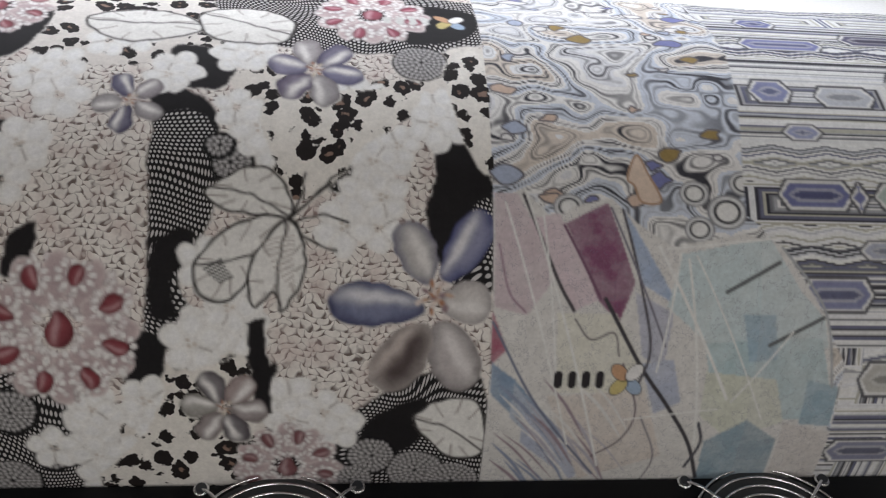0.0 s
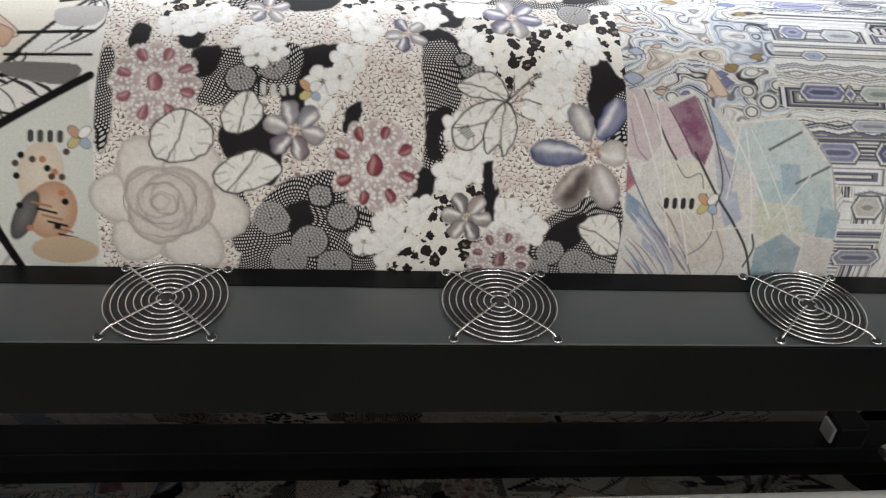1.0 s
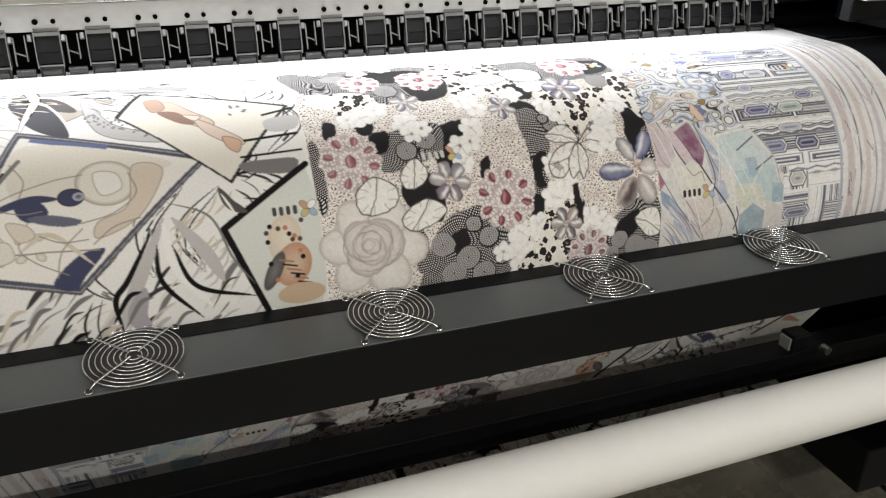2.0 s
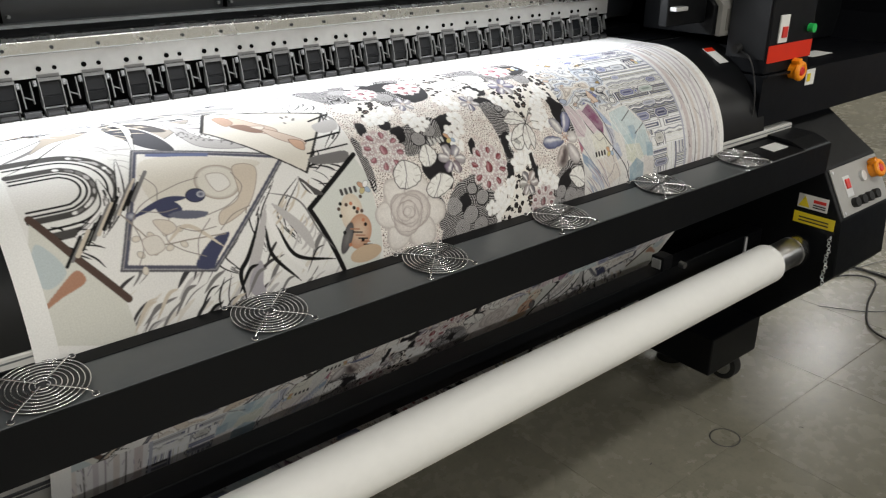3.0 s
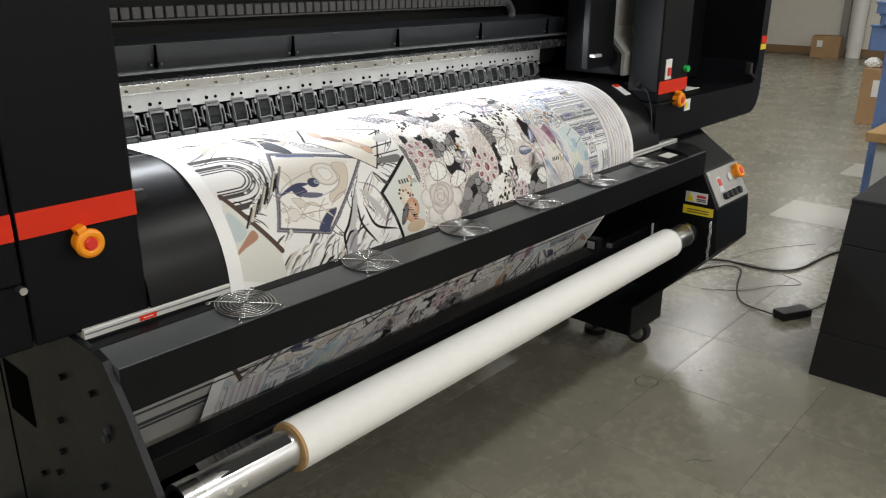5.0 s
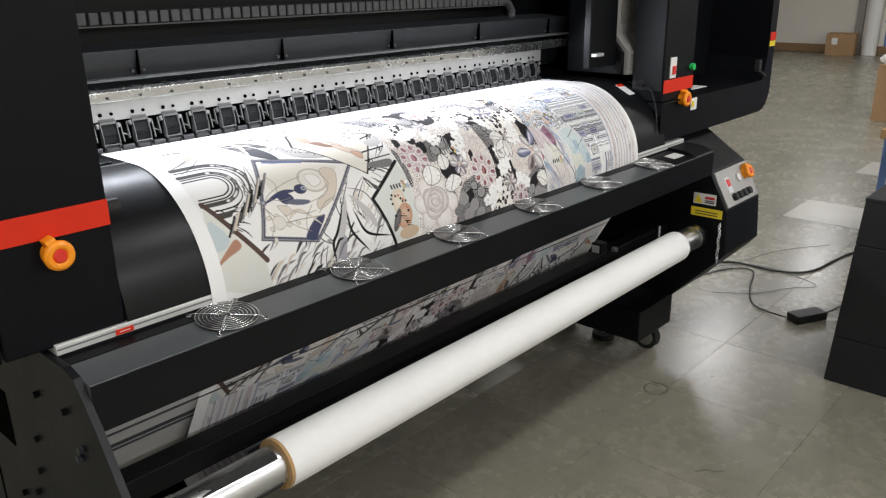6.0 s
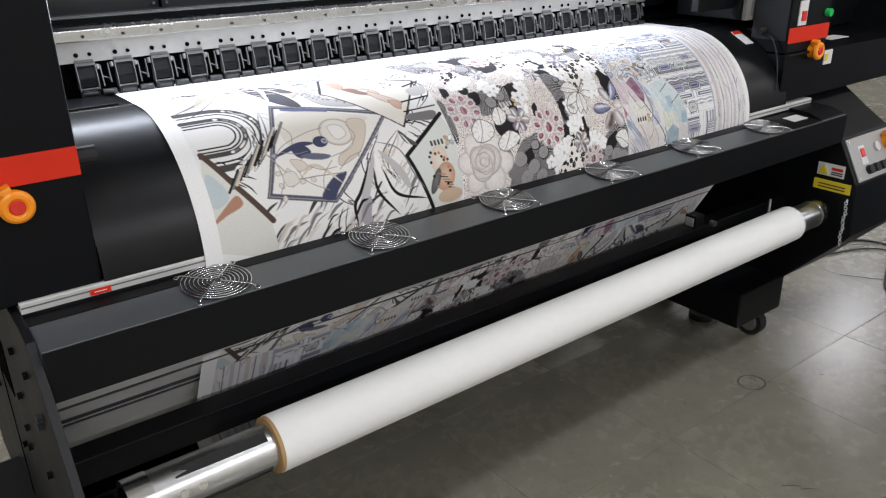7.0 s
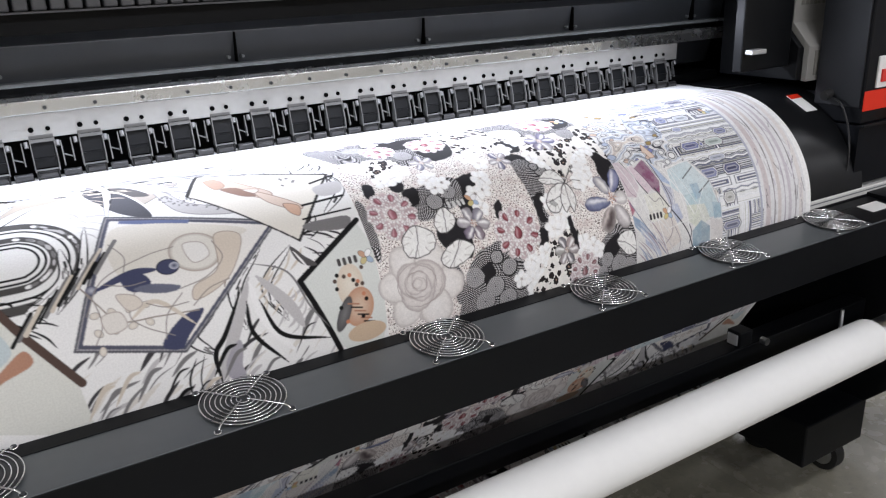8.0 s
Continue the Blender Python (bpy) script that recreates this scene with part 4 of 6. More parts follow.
# lower right panel with an orange motif
P3 = [(0.523, 0.323), (0.416, 0.391), (0.454, 0.493), (0.517, 0.527), (0.550, 0.417)]
shape(P3, (0.64, 0.66, 0.62), False)
stroke([(0.526, 0.321), (0.416, 0.391), (0.457, 0.500)], 0.008, BLACK, False)
oval(*(0.486, 0.412), 0.02, 0.03, 0.2, (0.66, 0.55, 0.42), (0.72, 0.66, 0.55))
oval(*(0.493, 0.445), 0.022, 0.028, 0.4, (0.56, 0.28, 0.14), (0.66, 0.50, 0.36))
oval(*(0.469, 0.450), 0.009, 0.026, 0.5, (0.10, 0.095, 0.10), GREY)
for i in range(7):
    u, v = (0.477, 0.437)
    stroke([(u + 0.004 * i, v + 0.006 * i), (u + 0.016 + 0.004 * i, v + 0.004 + 0.006 * i)], 0.0022, BLACK if i % 2 else (0.45, 0.2, 0.1), False)
oval(*(0.500, 0.483), 0.03, 0.014, 0, (0.60, 0.44, 0.28))
for i in range(16):
    u, v = (0.488, 0.425)
    oval(u + rng.uniform(-0.03, 0.03), v + rng.uniform(-0.035, 0.04), 0.003, 0.003, 0, [BLACK, BROWN, ORANGE][i % 3])
# swooshes under the triangular panel
for pts, wd, tone in (([(0.349, 0.370), (0.321, 0.424), (0.302, 0.460), (0.285, 0.499)], 0.016, PALE), ([(0.336, 0.381), (0.302, 0.435), (0.285, 0.458), (0.288, 0.499)], 0.007, BLACK),
                      ([(0.338, 0.400), (0.339, 0.444), (0.379, 0.495)], 0.006, BLACK), ([(0.348, 0.376), (0.356, 0.427), (0.392, 0.483)], 0.012, WHITE),
                      ([(0.355, 0.402), (0.377, 0.454), (0.443, 0.477)], 0.006, BLACK), ([(0.360, 0.371), (0.393, 0.417), (0.408, 0.451)], 0.016, PALE),
                      ([(0.356, 0.351), (0.402, 0.374), (0.422, 0.426), (0.444, 0.461)], 0.003, GREY), ([(0.318, 0.449), (0.306, 0.480), (0.317, 0.503)], 0.022, (0.40, 0.38, 0.42)),
                      ([(0.260, 0.456), (0.248, 0.481), (0.249, 0.509)], 0.003, BLACK), ([(0.271, 0.454), (0.262, 0.482), (0.263, 0.511)], 0.002, BLACK),
                      ([(0.417, 0.341), (0.428, 0.362), (0.445, 0.373)], 0.012, (0.12, 0.11, 0.11)), ([(0.419, 0.348), (0.433, 0.376)], 0.003, WHITE)):
    stroke(pts, wd, tone, True, True)
# lower left panel with its dark bar, and hatch strokes
shape([(0.038, 0.323), (0.121, 0.442), (0.132, 0.518), (-0.010, 0.468)], (0.66, 0.66, 0.60), False)
shape([(0.038, 0.351), (0.062, 0.392), (0.036, 0.410), (0.023, 0.387)], (0.50, 0.58, 0.60))
shape([(0.073, 0.395), (0.080, 0.412), (0.049, 0.424), (0.020, 0.436), (0.046, 0.413)], (0.50, 0.25, 0.14))
stroke([(0.040, 0.316), (0.077, 0.379), (0.126, 0.448)], 0.010, BROWN, False)
for i in range(14):
    t = i / 13
    a = np.array((0.064, 0.388)) * (1 - t) + np.array((0.170, 0.320)) * t
    stroke([a, a + np.array((0.035, -0.045)) * rng.uniform(0.5, 1.1)], rng.uniform(0.002, 0.006), [BLACK, GREY, SAND, BLACK][i % 4], False)
for i in range(16):
    u, v = rng.uniform(0.10, 0.42), rng.uniform(0.475, 0.55)
    stroke([(u, v), (u + 0.02, v - 0.03), (u + 0.035, v - 0.035)], rng.uniform(0.002, 0.006), [BLACK, GREY, SAND][i % 3], True, True)

# flowers, leopard and seed pearls
def hash_noise(x, y, seed):
    """Smooth value noise on a unit lattice, 0 to 1."""
    table = np.random.default_rng(seed).random((97, 101))
    i, j = np.floor(x).astype(int), np.floor(y).astype(int)
    a, b = x - i, y - j
    a, b = a * a * (3 - 2 * a), b * b * (3 - 2 * b)
    q = lambda m, n: table[m % 97, n % 101]
    return (q(i, j) * (1 - a) + q(i + 1, j) * a) * (1 - b) + (q(i, j + 1) * (1 - a) + q(i + 1, j + 1) * a) * b


def glossy(foot, tip, half, edge, body, light, side=0.3):
    """A polished petal: dark rim, smooth body, a bright streak along one flank."""
    foot, tip = np.array(foot), np.array(tip)
    c, d = (foot + tip) / 2, (tip - foot) / 2
    l_ = np.hypot(*d)
    d = d / l_
    q = max(l_, half) * 1.1
    w = window(c[0] - q, c[0] + q, c[1] - q, c[1] + q)
    x, y = PU[w] - c[0], PV[w] - c[1]
    px, py = (x * d[0] + y * d[1]) / l_, (-x * d[1] + y * d[0]) / half
    py = py / (1 + 0.22 * np.clip(px, -1, 1))
    r = np.hypot(px, py)
    n = hash_noise(PU[w] * 160, PV[w] * 160, 3) - 0.5
    f = np.clip(1.25 - 1.15 * r ** 2 + 0.35 * n, 0, 1)[..., None]
    s = np.clip(np.exp(-((py - side + 0.15 * n) / 0.28) ** 2) * (1 - px ** 2) * 1.2, 0, 1)[..., None]
    col = np.array(edge) * (1 - f) + np.array(body) * f
    col = col * (1 - s) + np.array(light) * s
    lay(w, np.clip((1 - r) * min(l_, half) / STEP + 0.5, 0, 1), col)


def gem_flower(cu, cv, r, edges, turn=0.0):
    n = len(edges)
    for k, e in enumerate(edges):
        a = turn + 2 * math.pi * k / n
        tip = (cu + r * math.cos(a), cv + r * math.sin(a))
        foot = (cu + 0.15 * r * math.cos(a), cv + 0.15 * r * math.sin(a))
        glossy(foot, tip, r * 0.30, tuple(0.55 * c for c in e), tuple(min(0.7, 0.75 * c + 0.12) for c in e), (0.78, 0.76, 0.75), 0.3 if k % 2 else -0.25)
    for k in range(14):
        a, q = k * 0.9, r * (0.04 + 0.012 * k)
        oval(cu + q * math.cos(a), cv + q * math.sin(a), r * 0.05, r * 0.035, a, [(0.42, 0.20, 0.13), SAND, (0.70, 0.62, 0.58), (0.30, 0.18, 0.16)][k % 4])


def sprig(cu, cv, n, spread):
    """A loose cluster of white five-petalled blossoms, softly shaded."""
    for _ in range((n + 1) // 2):
        a, r = rng.uniform(0, 6.28), 1.1 * spread * math.sqrt(rng.uniform())
        x, y = cu + r * math.cos(a), cv + r * math.sin(a)
        q, t0 = rng.uniform(0.0080, 0.0108), rng.uniform(0, 6.28)
        for k in range(5):
            b = t0 + k * 1.257
            oval(x + q * math.cos(b), y + q * math.sin(b), q * 0.74, q * 0.68, b, (0.80, 0.79, 0.77), (0.90, 0.895, 0.88))
            stroke([(x + q * 0.45 * math.cos(b + 0.63), y + q * 0.45 * math.sin(b + 0.63)), (x + q * 1.15 * math.cos(b + 0.63), y + q * 1.15 * math.sin(b + 0.63))], 0.0011, (0.50, 0.475, 0.455), False)
        for k in range(3):
            oval(x + 0.2 * q * math.cos(2 * k), y + 0.2 * q * math.sin(2 * k), q * 0.13, q * 0.11, 0, (0.62, 0.56, 0.50))


def pearls(x, y, r, tone=(0.62, 0.60, 0.60), back=(0.016, 0.015, 0.017)):
    """A dark disc set with rings of small pearls."""
    oval(x, y, r, r * 0.92, 0, back)
    for q in np.arange(0.0030, r - 0.0008, 0.0031):
        m = max(5, int(6.28 * q / 0.0030))
        for k in range(m):
            a = 6.28 * k / m
            oval(x + q * math.cos(a), y + 0.92 * q * math.sin(a), 0.00125, 0.00100, a, tone)


def brooch(cu, cv, r, stone):
    """A round brooch of red stones set in pale pearls."""
    for k in range(12):
        a = 6.28 * k / 12
        oval(cu + 0.75 * r * math.cos(a), cv + 0.75 * r * math.sin(a), r * 0.42, r * 0.24, a, (0.60, 0.48, 0.48), (0.42, 0.32, 0.33), (0.66, 0.58, 0.57))
    for _ in range(150):
        a, q = rng.uniform(0, 6.28), r * 1.1 * math.sqrt(rng.uniform())
        oval(cu + q * math.cos(a), cv + q * math.sin(a), r * rng.uniform(0.05, 0.10), r * rng.uniform(0.04, 0.07), a, [(0.66, 0.58, 0.57), (0.50, 0.42, 0.42), (0.76, 0.73, 0.71), (0.30, 0.22, 0.22), (0.60, 0.48, 0.50)][_ % 5], WHITE, (0.40, 0.33, 0.33))
    for k in range(8):
        a = 2 * math.pi * k / 8 + 0.3
        x, y = cu + 0.83 * r * math.cos(a), cv + 0.83 * r * math.sin(a)
        for j in range(11):
            b = 6.28 * j / 11
            oval(x + r * 0.25 * math.cos(b), y + r * 0.21 * math.sin(b), r * 0.06, r * 0.05, b, (0.74, 0.70, 0.69), WHITE, (0.45, 0.39, 0.39))
        glossy((x - r * 0.19 * math.cos(a), y - r * 0.19 * math.sin(a)), (x + r * 0.19 * math.cos(a), y + r * 0.19 * math.sin(a)), r * 0.125, tuple(c * 0.5 for c in stone), stone, tuple(min(0.7, c + 0.18) for c in stone))
    for j in range(14):
        b = 6.28 * j / 14
        oval(cu + r * 0.33 * math.cos(b), cv + r * 0.37 * math.sin(b), r * 0.065, r * 0.055, b, (0.76, 0.72, 0.71), WHITE, (0.45, 0.39, 0.39))
    glossy((cu, cv - 0.27 * r), (cu, cv + 0.27 * r), r * 0.2, tuple(c * 0.5 for c in stone), stone, tuple(min(0.7, c + 0.2) for c in stone))


def drawn_leaf(pts, veins=6, tone=(0.79, 0.78, 0.75)):
    """A white leaf in black line with fine slanting hatching."""
    shape(pts, tone)
    p = soften(pts, 8, True)
    c = p.mean(0)
    for k in range(veins):
        i = int(len(p) * (k + 0.3) / veins) % len(p)
        stroke([p[i] * 0.94 + c * 0.06, p[i] * 0.55 + c * 0.45 + rng.uniform(-0.0015, 0.0015, 2)], 0.0010, (0.38, 0.34, 0.32), False)
    stroke(np.concatenate([p, p[:1]]), 0.0016, (0.035, 0.03, 0.03), False)
    stroke([p[0], c, p[len(p) // 2]], 0.0014, (0.10, 0.09, 0.09))


U_MID, U_COL = 0.533, 1.0265
INKY = (0.020, 0.018, 0.020)
field(U_MID, U_COL, 0.065, 0.60, (0.80, 0.76, 0.715), "scale")
# upper reach: dark ground with blossoms, brooches and line-drawn roses
shape([(0.535, 0.10), (0.70, 0.10), (0.76, 0.14), (0.73, 0.20), (0.64, 0.24), (0.55, 0.20)], INKY, True, "seed")
shape([(0.76, 0.10), (0.86, 0.10), (0.87, 0.20), (0.80, 0.235), (0.74, 0.21)], (0.74, 0.70, 0.66), True, "leopard")
shape([(0.62, 0.13), (0.72, 0.13), (0.73, 0.17), (0.66, 0.18)], INKY)
shape([(0.69, 0.185), (0.75, 0.175), (0.745, 0.225), (0.70, 0.235)], INKY)
shape([(0.86, 0.13), (1.025, 0.13), (1.026, 0.20), (0.93, 0.215), (0.87, 0.195)], INKY, True, "seed")
shape([(0.97, 0.145), (1.02, 0.15), (1.02, 0.19), (0.975, 0.20)], INKY)
# leopard skins
for pts in ([(0.869, 0.242), (0.905, 0.228), (0.914, 0.248), (0.950, 0.240), (0.978, 0.238), (1.000, 0.256), (0.977, 0.267), (0.950, 0.289), (0.937, 0.309), (0.928, 0.318), (0.906, 0.319), (0.889, 0.301), (0.892, 0.270)],
            [(0.985, 0.225), (1.026, 0.206), (1.026, 0.306), (1.012, 0.287), (0.995, 0.266)],
            [(0.835, 0.419), (0.885, 0.407), (0.897, 0.440), (0.888, 0.476), (0.873, 0.515), (0.800, 0.525), (0.785, 0.492), (0.816, 0.452)], [(0.575, 0.205), (0.64, 0.215), (0.63, 0.27), (0.59, 0.265)]):
    shape(pts, (0.76, 0.72, 0.67), True, "leopard")
# black grounds, some set with rows of seeds
for pts, kind in (([(0.707, 0.287), (0.759, 0.279), (0.756, 0.319), (0.731, 0.328), (0.729, 0.350), (0.700, 0.345), (0.696, 0.315)], None), ([(0.828, 0.250), (0.857, 0.258), (0.866, 0.285), (0.845, 0.290), (0.830, 0.280)], None),
                  ([(0.830, 0.276), (0.857, 0.270), (0.868, 0.300), (0.866, 0.330), (0.856, 0.359), (0.850, 0.372), (0.862, 0.400), (0.833, 0.404), (0.832, 0.347)], "seed"), ([(0.834, 0.349), (0.853, 0.338), (0.856, 0.351), (0.844, 0.368), (0.848, 0.388), (0.833, 0.385)], None),
                  ([(0.993, 0.266), (1.008, 0.269), (1.024, 0.302), (1.0265, 0.325), (0.998, 0.358), (0.987, 0.330), (0.992, 0.305)], None), ([(0.999, 0.350), (1.024, 0.318), (1.026, 0.372), (1.006, 0.372)], "seed"),
                  ([(0.684, 0.430), (0.735, 0.403), (0.770, 0.409), (0.785, 0.438), (0.806, 0.456), (0.795, 0.535), (0.660, 0.535)], "seed"), ([(0.643, 0.366), (0.683, 0.352), (0.700, 0.380), (0.692, 0.416), (0.655, 0.400)], None),
                  ([(0.615, 0.300), (0.660, 0.285), (0.711, 0.280), (0.709, 0.322), (0.672, 0.338), (0.648, 0.345), (0.622, 0.342)], "seed"), ([(0.943, 0.450), (0.978, 0.425), (1.022, 0.425), (1.0265, 0.535), (0.925, 0.535), (0.926, 0.470)], "seed"),
                  ([(0.955, 0.452), (0.985, 0.436), (0.992, 0.455), (0.968, 0.480), (0.950, 0.478)], None), ([(0.700, 0.440), (0.722, 0.430), (0.728, 0.452), (0.712, 0.470)], None), ([(0.615, 0.290), (0.640, 0.286), (0.636, 0.312), (0.618, 0.318)], None), ([(0.534, 0.298), (0.546, 0.300), (0.546, 0.375), (0.534, 0.385)], "seed"),
                  ([(0.600, 0.262), (0.625, 0.256), (0.622, 0.285), (0.604, 0.288)], None)):
    shape(pts, INKY, True, kind)
shape([(0.886, 0.388), (0.896, 0.386), (0.901, 0.447), (0.890, 0.447)], INKY, False)
shape([(0.862, 0.425), (0.886, 0.408), (0.888, 0.424), (0.868, 0.436)], INKY)
for i in range(9):
    u, v = 0.845 + 0.006 * i, 0.416 - 0.004 * (i % 3) + 0.002 * i
    shape([(u, v), (u + 0.008, v - 0.010), (u + 0.011, v - 0.006), (u + 0.004, v + 0.004)], INKY)
# roundels of pearls
for x, y, r in ((0.690, 0.448, 0.017), (0.725, 0.470, 0.018), (0.755, 0.445, 0.016), (0.705, 0.490, 0.017), (0.748, 0.495, 0.018), (0.735, 0.425, 0.013), (0.775, 0.475, 0.013), (0.958, 0.478, 0.016), (0.985, 0.490, 0.018), (0.945, 0.498, 0.014), (1.008, 0.500, 0.017), (0.875, 0.300, 0.013), (0.868, 0.290, 0.010), (0.660, 0.318, 0.016), (0.690, 0.305, 0.014), (0.60, 0.150, 0.020), (0.66, 0.205, 0.018), (0.985, 0.222, 0.018)):
    pearls(x, y, r)
for pts, kind in (([(0.758, 0.345), (0.772, 0.338), (0.768, 0.362), (0.755, 0.366)], None), ([(0.822, 0.398), (0.840, 0.402), (0.838, 0.425), (0.820, 0.432)], None), ([(0.898, 0.452), (0.922, 0.462), (0.930, 0.505), (0.892, 0.520)], "seed"), ([(0.560, 0.262), (0.575, 0.268), (0.570, 0.292), (0.556, 0.288)], None), ([(0.640, 0.405), (0.665, 0.425), (0.672, 0.470), (0.655, 0.480)], "seed"), ([(0.895, 0.318), (0.905, 0.322), (0.903, 0.332), (0.893, 0.330)], None), ([(0.835, 0.215), (0.870, 0.222), (0.866, 0.250), (0.838, 0.246)], None), ([(0.930, 0.300), (0.948, 0.300), (0.945, 0.316), (0.932, 0.316)], "seed")):
    shape(pts, INKY, True, kind)
# clusters of white blossom along the edges of the grounds
for x, y, n, s in ((0.682, 0.291, 4, 0.014), (0.752, 0.296, 4, 0.010), (0.746, 0.325, 4, 0.012), (0.735, 0.352, 2, 0.008), (0.812, 0.447, 6, 0.016), (0.793, 0.469, 6, 0.016), (0.834, 0.437, 5, 0.012), (0.780, 0.432, 4, 0.010), (0.873, 0.397, 5, 0.012), (0.856, 0.406, 5, 0.012), (0.886, 0.384, 4, 0.010), (0.950, 0.329, 5, 0.012), (0.967, 0.298, 5, 0.012), (0.986, 0.272, 5, 0.012), (0.934, 0.457, 5, 0.012), (0.916, 0.450, 5, 0.012),
                   (0.893, 0.288, 4, 0.010), (0.872, 0.358, 4, 0.010), (0.883, 0.268, 4, 0.010), (0.946, 0.262, 3, 0.010), (0.600, 0.259, 5, 0.014), (0.671, 0.270, 4, 0.012), (0.800, 0.490, 5, 0.014), (0.83, 0.24, 3, 0.010), (0.56, 0.225, 5, 0.014), (0.77, 0.245, 5, 0.014), (0.80, 0.21, 4, 0.014), (0.63, 0.245, 4, 0.012), (0.875, 0.215, 5, 0.014), (0.66, 0.12, 4, 0.02), (0.93, 0.12, 5, 0.02), (0.80, 0.12, 4, 0.02), (0.575, 0.11, 4, 0.014), (0.745, 0.15, 4, 0.012), (0.955, 0.315, 4, 0.010)):
    sprig(x, y, n, s)
# leopard skins that lie over the blossom
for pts in ([(0.890, 0.262), (0.915, 0.252), (0.950, 0.247), (0.985, 0.246), (0.975, 0.266), (0.950, 0.289), (0.937, 0.309), (0.924, 0.316), (0.910, 0.312), (0.897, 0.292)], [(0.845, 0.428), (0.885, 0.411), (0.893, 0.440), (0.884, 0.474), (0.868, 0.505), (0.806, 0.510), (0.800, 0.490), (0.826, 0.462)], [(1.000, 0.225), (1.026, 0.212), (1.026, 0.300), (1.010, 0.282)]):
    shape(pts, (0.80, 0.77, 0.72), True, "leopard")
shape([(0.886, 0.392), (0.896, 0.388), (0.901, 0.447), (0.890, 0.447)], INKY, False)
# brooches
brooch(0.785, 0.396, 0.038, (0.27, 0.055, 0.07))
brooch(0.584, 0.325, 0.036, (0.36, 0.13, 0.16))
brooch(0.908, 0.486, 0.028, (0.24, 0.10, 0.11))
brooch(0.718, 0.178, 0.030, (0.30, 0.08, 0.10))
brooch(0.955, 0.165, 0.034, (0.34, 0.08, 0.12))
brooch(0.63, 0.175, 0.026, (0.30, 0.10, 0.13))
# a large rose, its leaves, and leaves in line
rose(0.594, 0.437, 0.056)
for k, (a, r) in enumerate(((0.2, 0.062), (1.1, 0.066), (2.2, 0.058), (3.3, 0.055), (4.3, 0.058), (5.3, 0.060))):
    oval(0.594 + 0.72 * r * math.cos(a), 0.437 + 0.62 * r * math.sin(a), r * 0.52, r * 0.42, a, (0.66, 0.62, 0.585), (0.76, 0.73, 0.70), (0.50, 0.455, 0.43))
for k in range(9):
    q, a0 = 0.046 - 0.0045 * k, 1.9 * k
    oval(0.592 + 0.2 * q * math.cos(a0), 0.434 + 0.2 * q * math.sin(a0), q * 0.82, q * 0.70, a0, (0.60, 0.55, 0.52), (0.71, 0.67, 0.64), (0.44, 0.39, 0.37))
for k in range(7):
    q, a0 = 0.040 - 0.005 * k, 2.4 * k
    stroke([(0.592 + q * math.cos(a0 + s_), 0.434 + 0.85 * q * math.sin(a0 + s_)) for s_ in np.linspace(0, 2.2, 8)], 0.0013, (0.34, 0.29, 0.27), True, True)
for pts in ([(0.613, 0.350), (0.636, 0.366), (0.634, 0.386), (0.610, 0.398), (0.585, 0.392), (0.582, 0.372), (0.594, 0.357)], [(0.677, 0.385), (0.700, 0.402), (0.676, 0.420), (0.650, 0.424), (0.637, 0.409), (0.652, 0.394)], [(0.668, 0.330), (0.682, 0.350), (0.672, 0.366), (0.649, 0.370), (0.645, 0.350)],
            [(0.983, 0.450), (1.000, 0.438), (1.021, 0.440), (1.026, 0.475), (1.008, 0.480), (0.993, 0.467)], [(0.863, 0.315), (0.889, 0.302), (0.906, 0.312), (0.909, 0.331), (0.885, 0.330), (0.866, 0.324)], [(0.857, 0.360), (0.870, 0.343), (0.888, 0.333), (0.907, 0.333), (0.892, 0.352), (0.884, 0.372), (0.872, 0.380), (0.860, 0.374)],
            [(0.907, 0.333), (0.917, 0.345), (0.918, 0.364), (0.906, 0.384), (0.901, 0.374), (0.890, 0.382), (0.888, 0.358)], [(0.775, 0.190), (0.80, 0.175), (0.835, 0.180), (0.845, 0.20), (0.80, 0.212)], [(0.845, 0.175), (0.88, 0.165), (0.905, 0.185), (0.895, 0.208), (0.855, 0.205)]):
    drawn_leaf(pts, 9)
for k in range(6):
    stroke([(0.862 + 0.002 * k, 0.362 + 0.0016 * k), (0.871 + 0.0015 * k, 0.356 + 0.002 * k)], 0.0013, INKY, False)
for k in range(11):
    stroke([(0.893 + 0.0018 * k, 0.346 + 0.0028 * k), (0.912, 0.342 + 0.0028 * k)], 0.0008, (0.45, 0.40, 0.37), False)
for pts in ([(0.909, 0.332), (0.924, 0.318), (0.940, 0.302)], [(0.909, 0.333), (0.920, 0.344), (0.936, 0.350)], [(0.909, 0.332), (0.916, 0.318), (0.917, 0.306)], [(0.911, 0.334), (0.926, 0.330), (0.942, 0.334)], [(0.909, 0.332), (0.920, 0.322), (0.932, 0.312)]):
    stroke(pts, 0.0014, INKY)
# polished flowers
gem_flower(0.711, 0.366, 0.029, [(0.34, 0.30, 0.32), (0.20, 0.13, 0.17), (0.16, 0.11, 0.18), (0.42, 0.38, 0.40), (0.30, 0.27, 0.30), (0.24, 0.22, 0.28)], 0.25)
gem_flower(0.873, 0.443, 0.025, [(0.34, 0.28, 0.28), (0.10, 0.08, 0.10), (0.30, 0.24, 0.24), (0.36, 0.34, 0.31), (0.12, 0.10, 0.12), (0.38, 0.28, 0.27)], 0.1)
gem_flower(0.814, 0.262, 0.022, [(0.36, 0.33, 0.35), (0.09, 0.08, 0.18), (0.40, 0.37, 0.38), (0.10, 0.09, 0.20), (0.34, 0.30, 0.33)], 0.5)
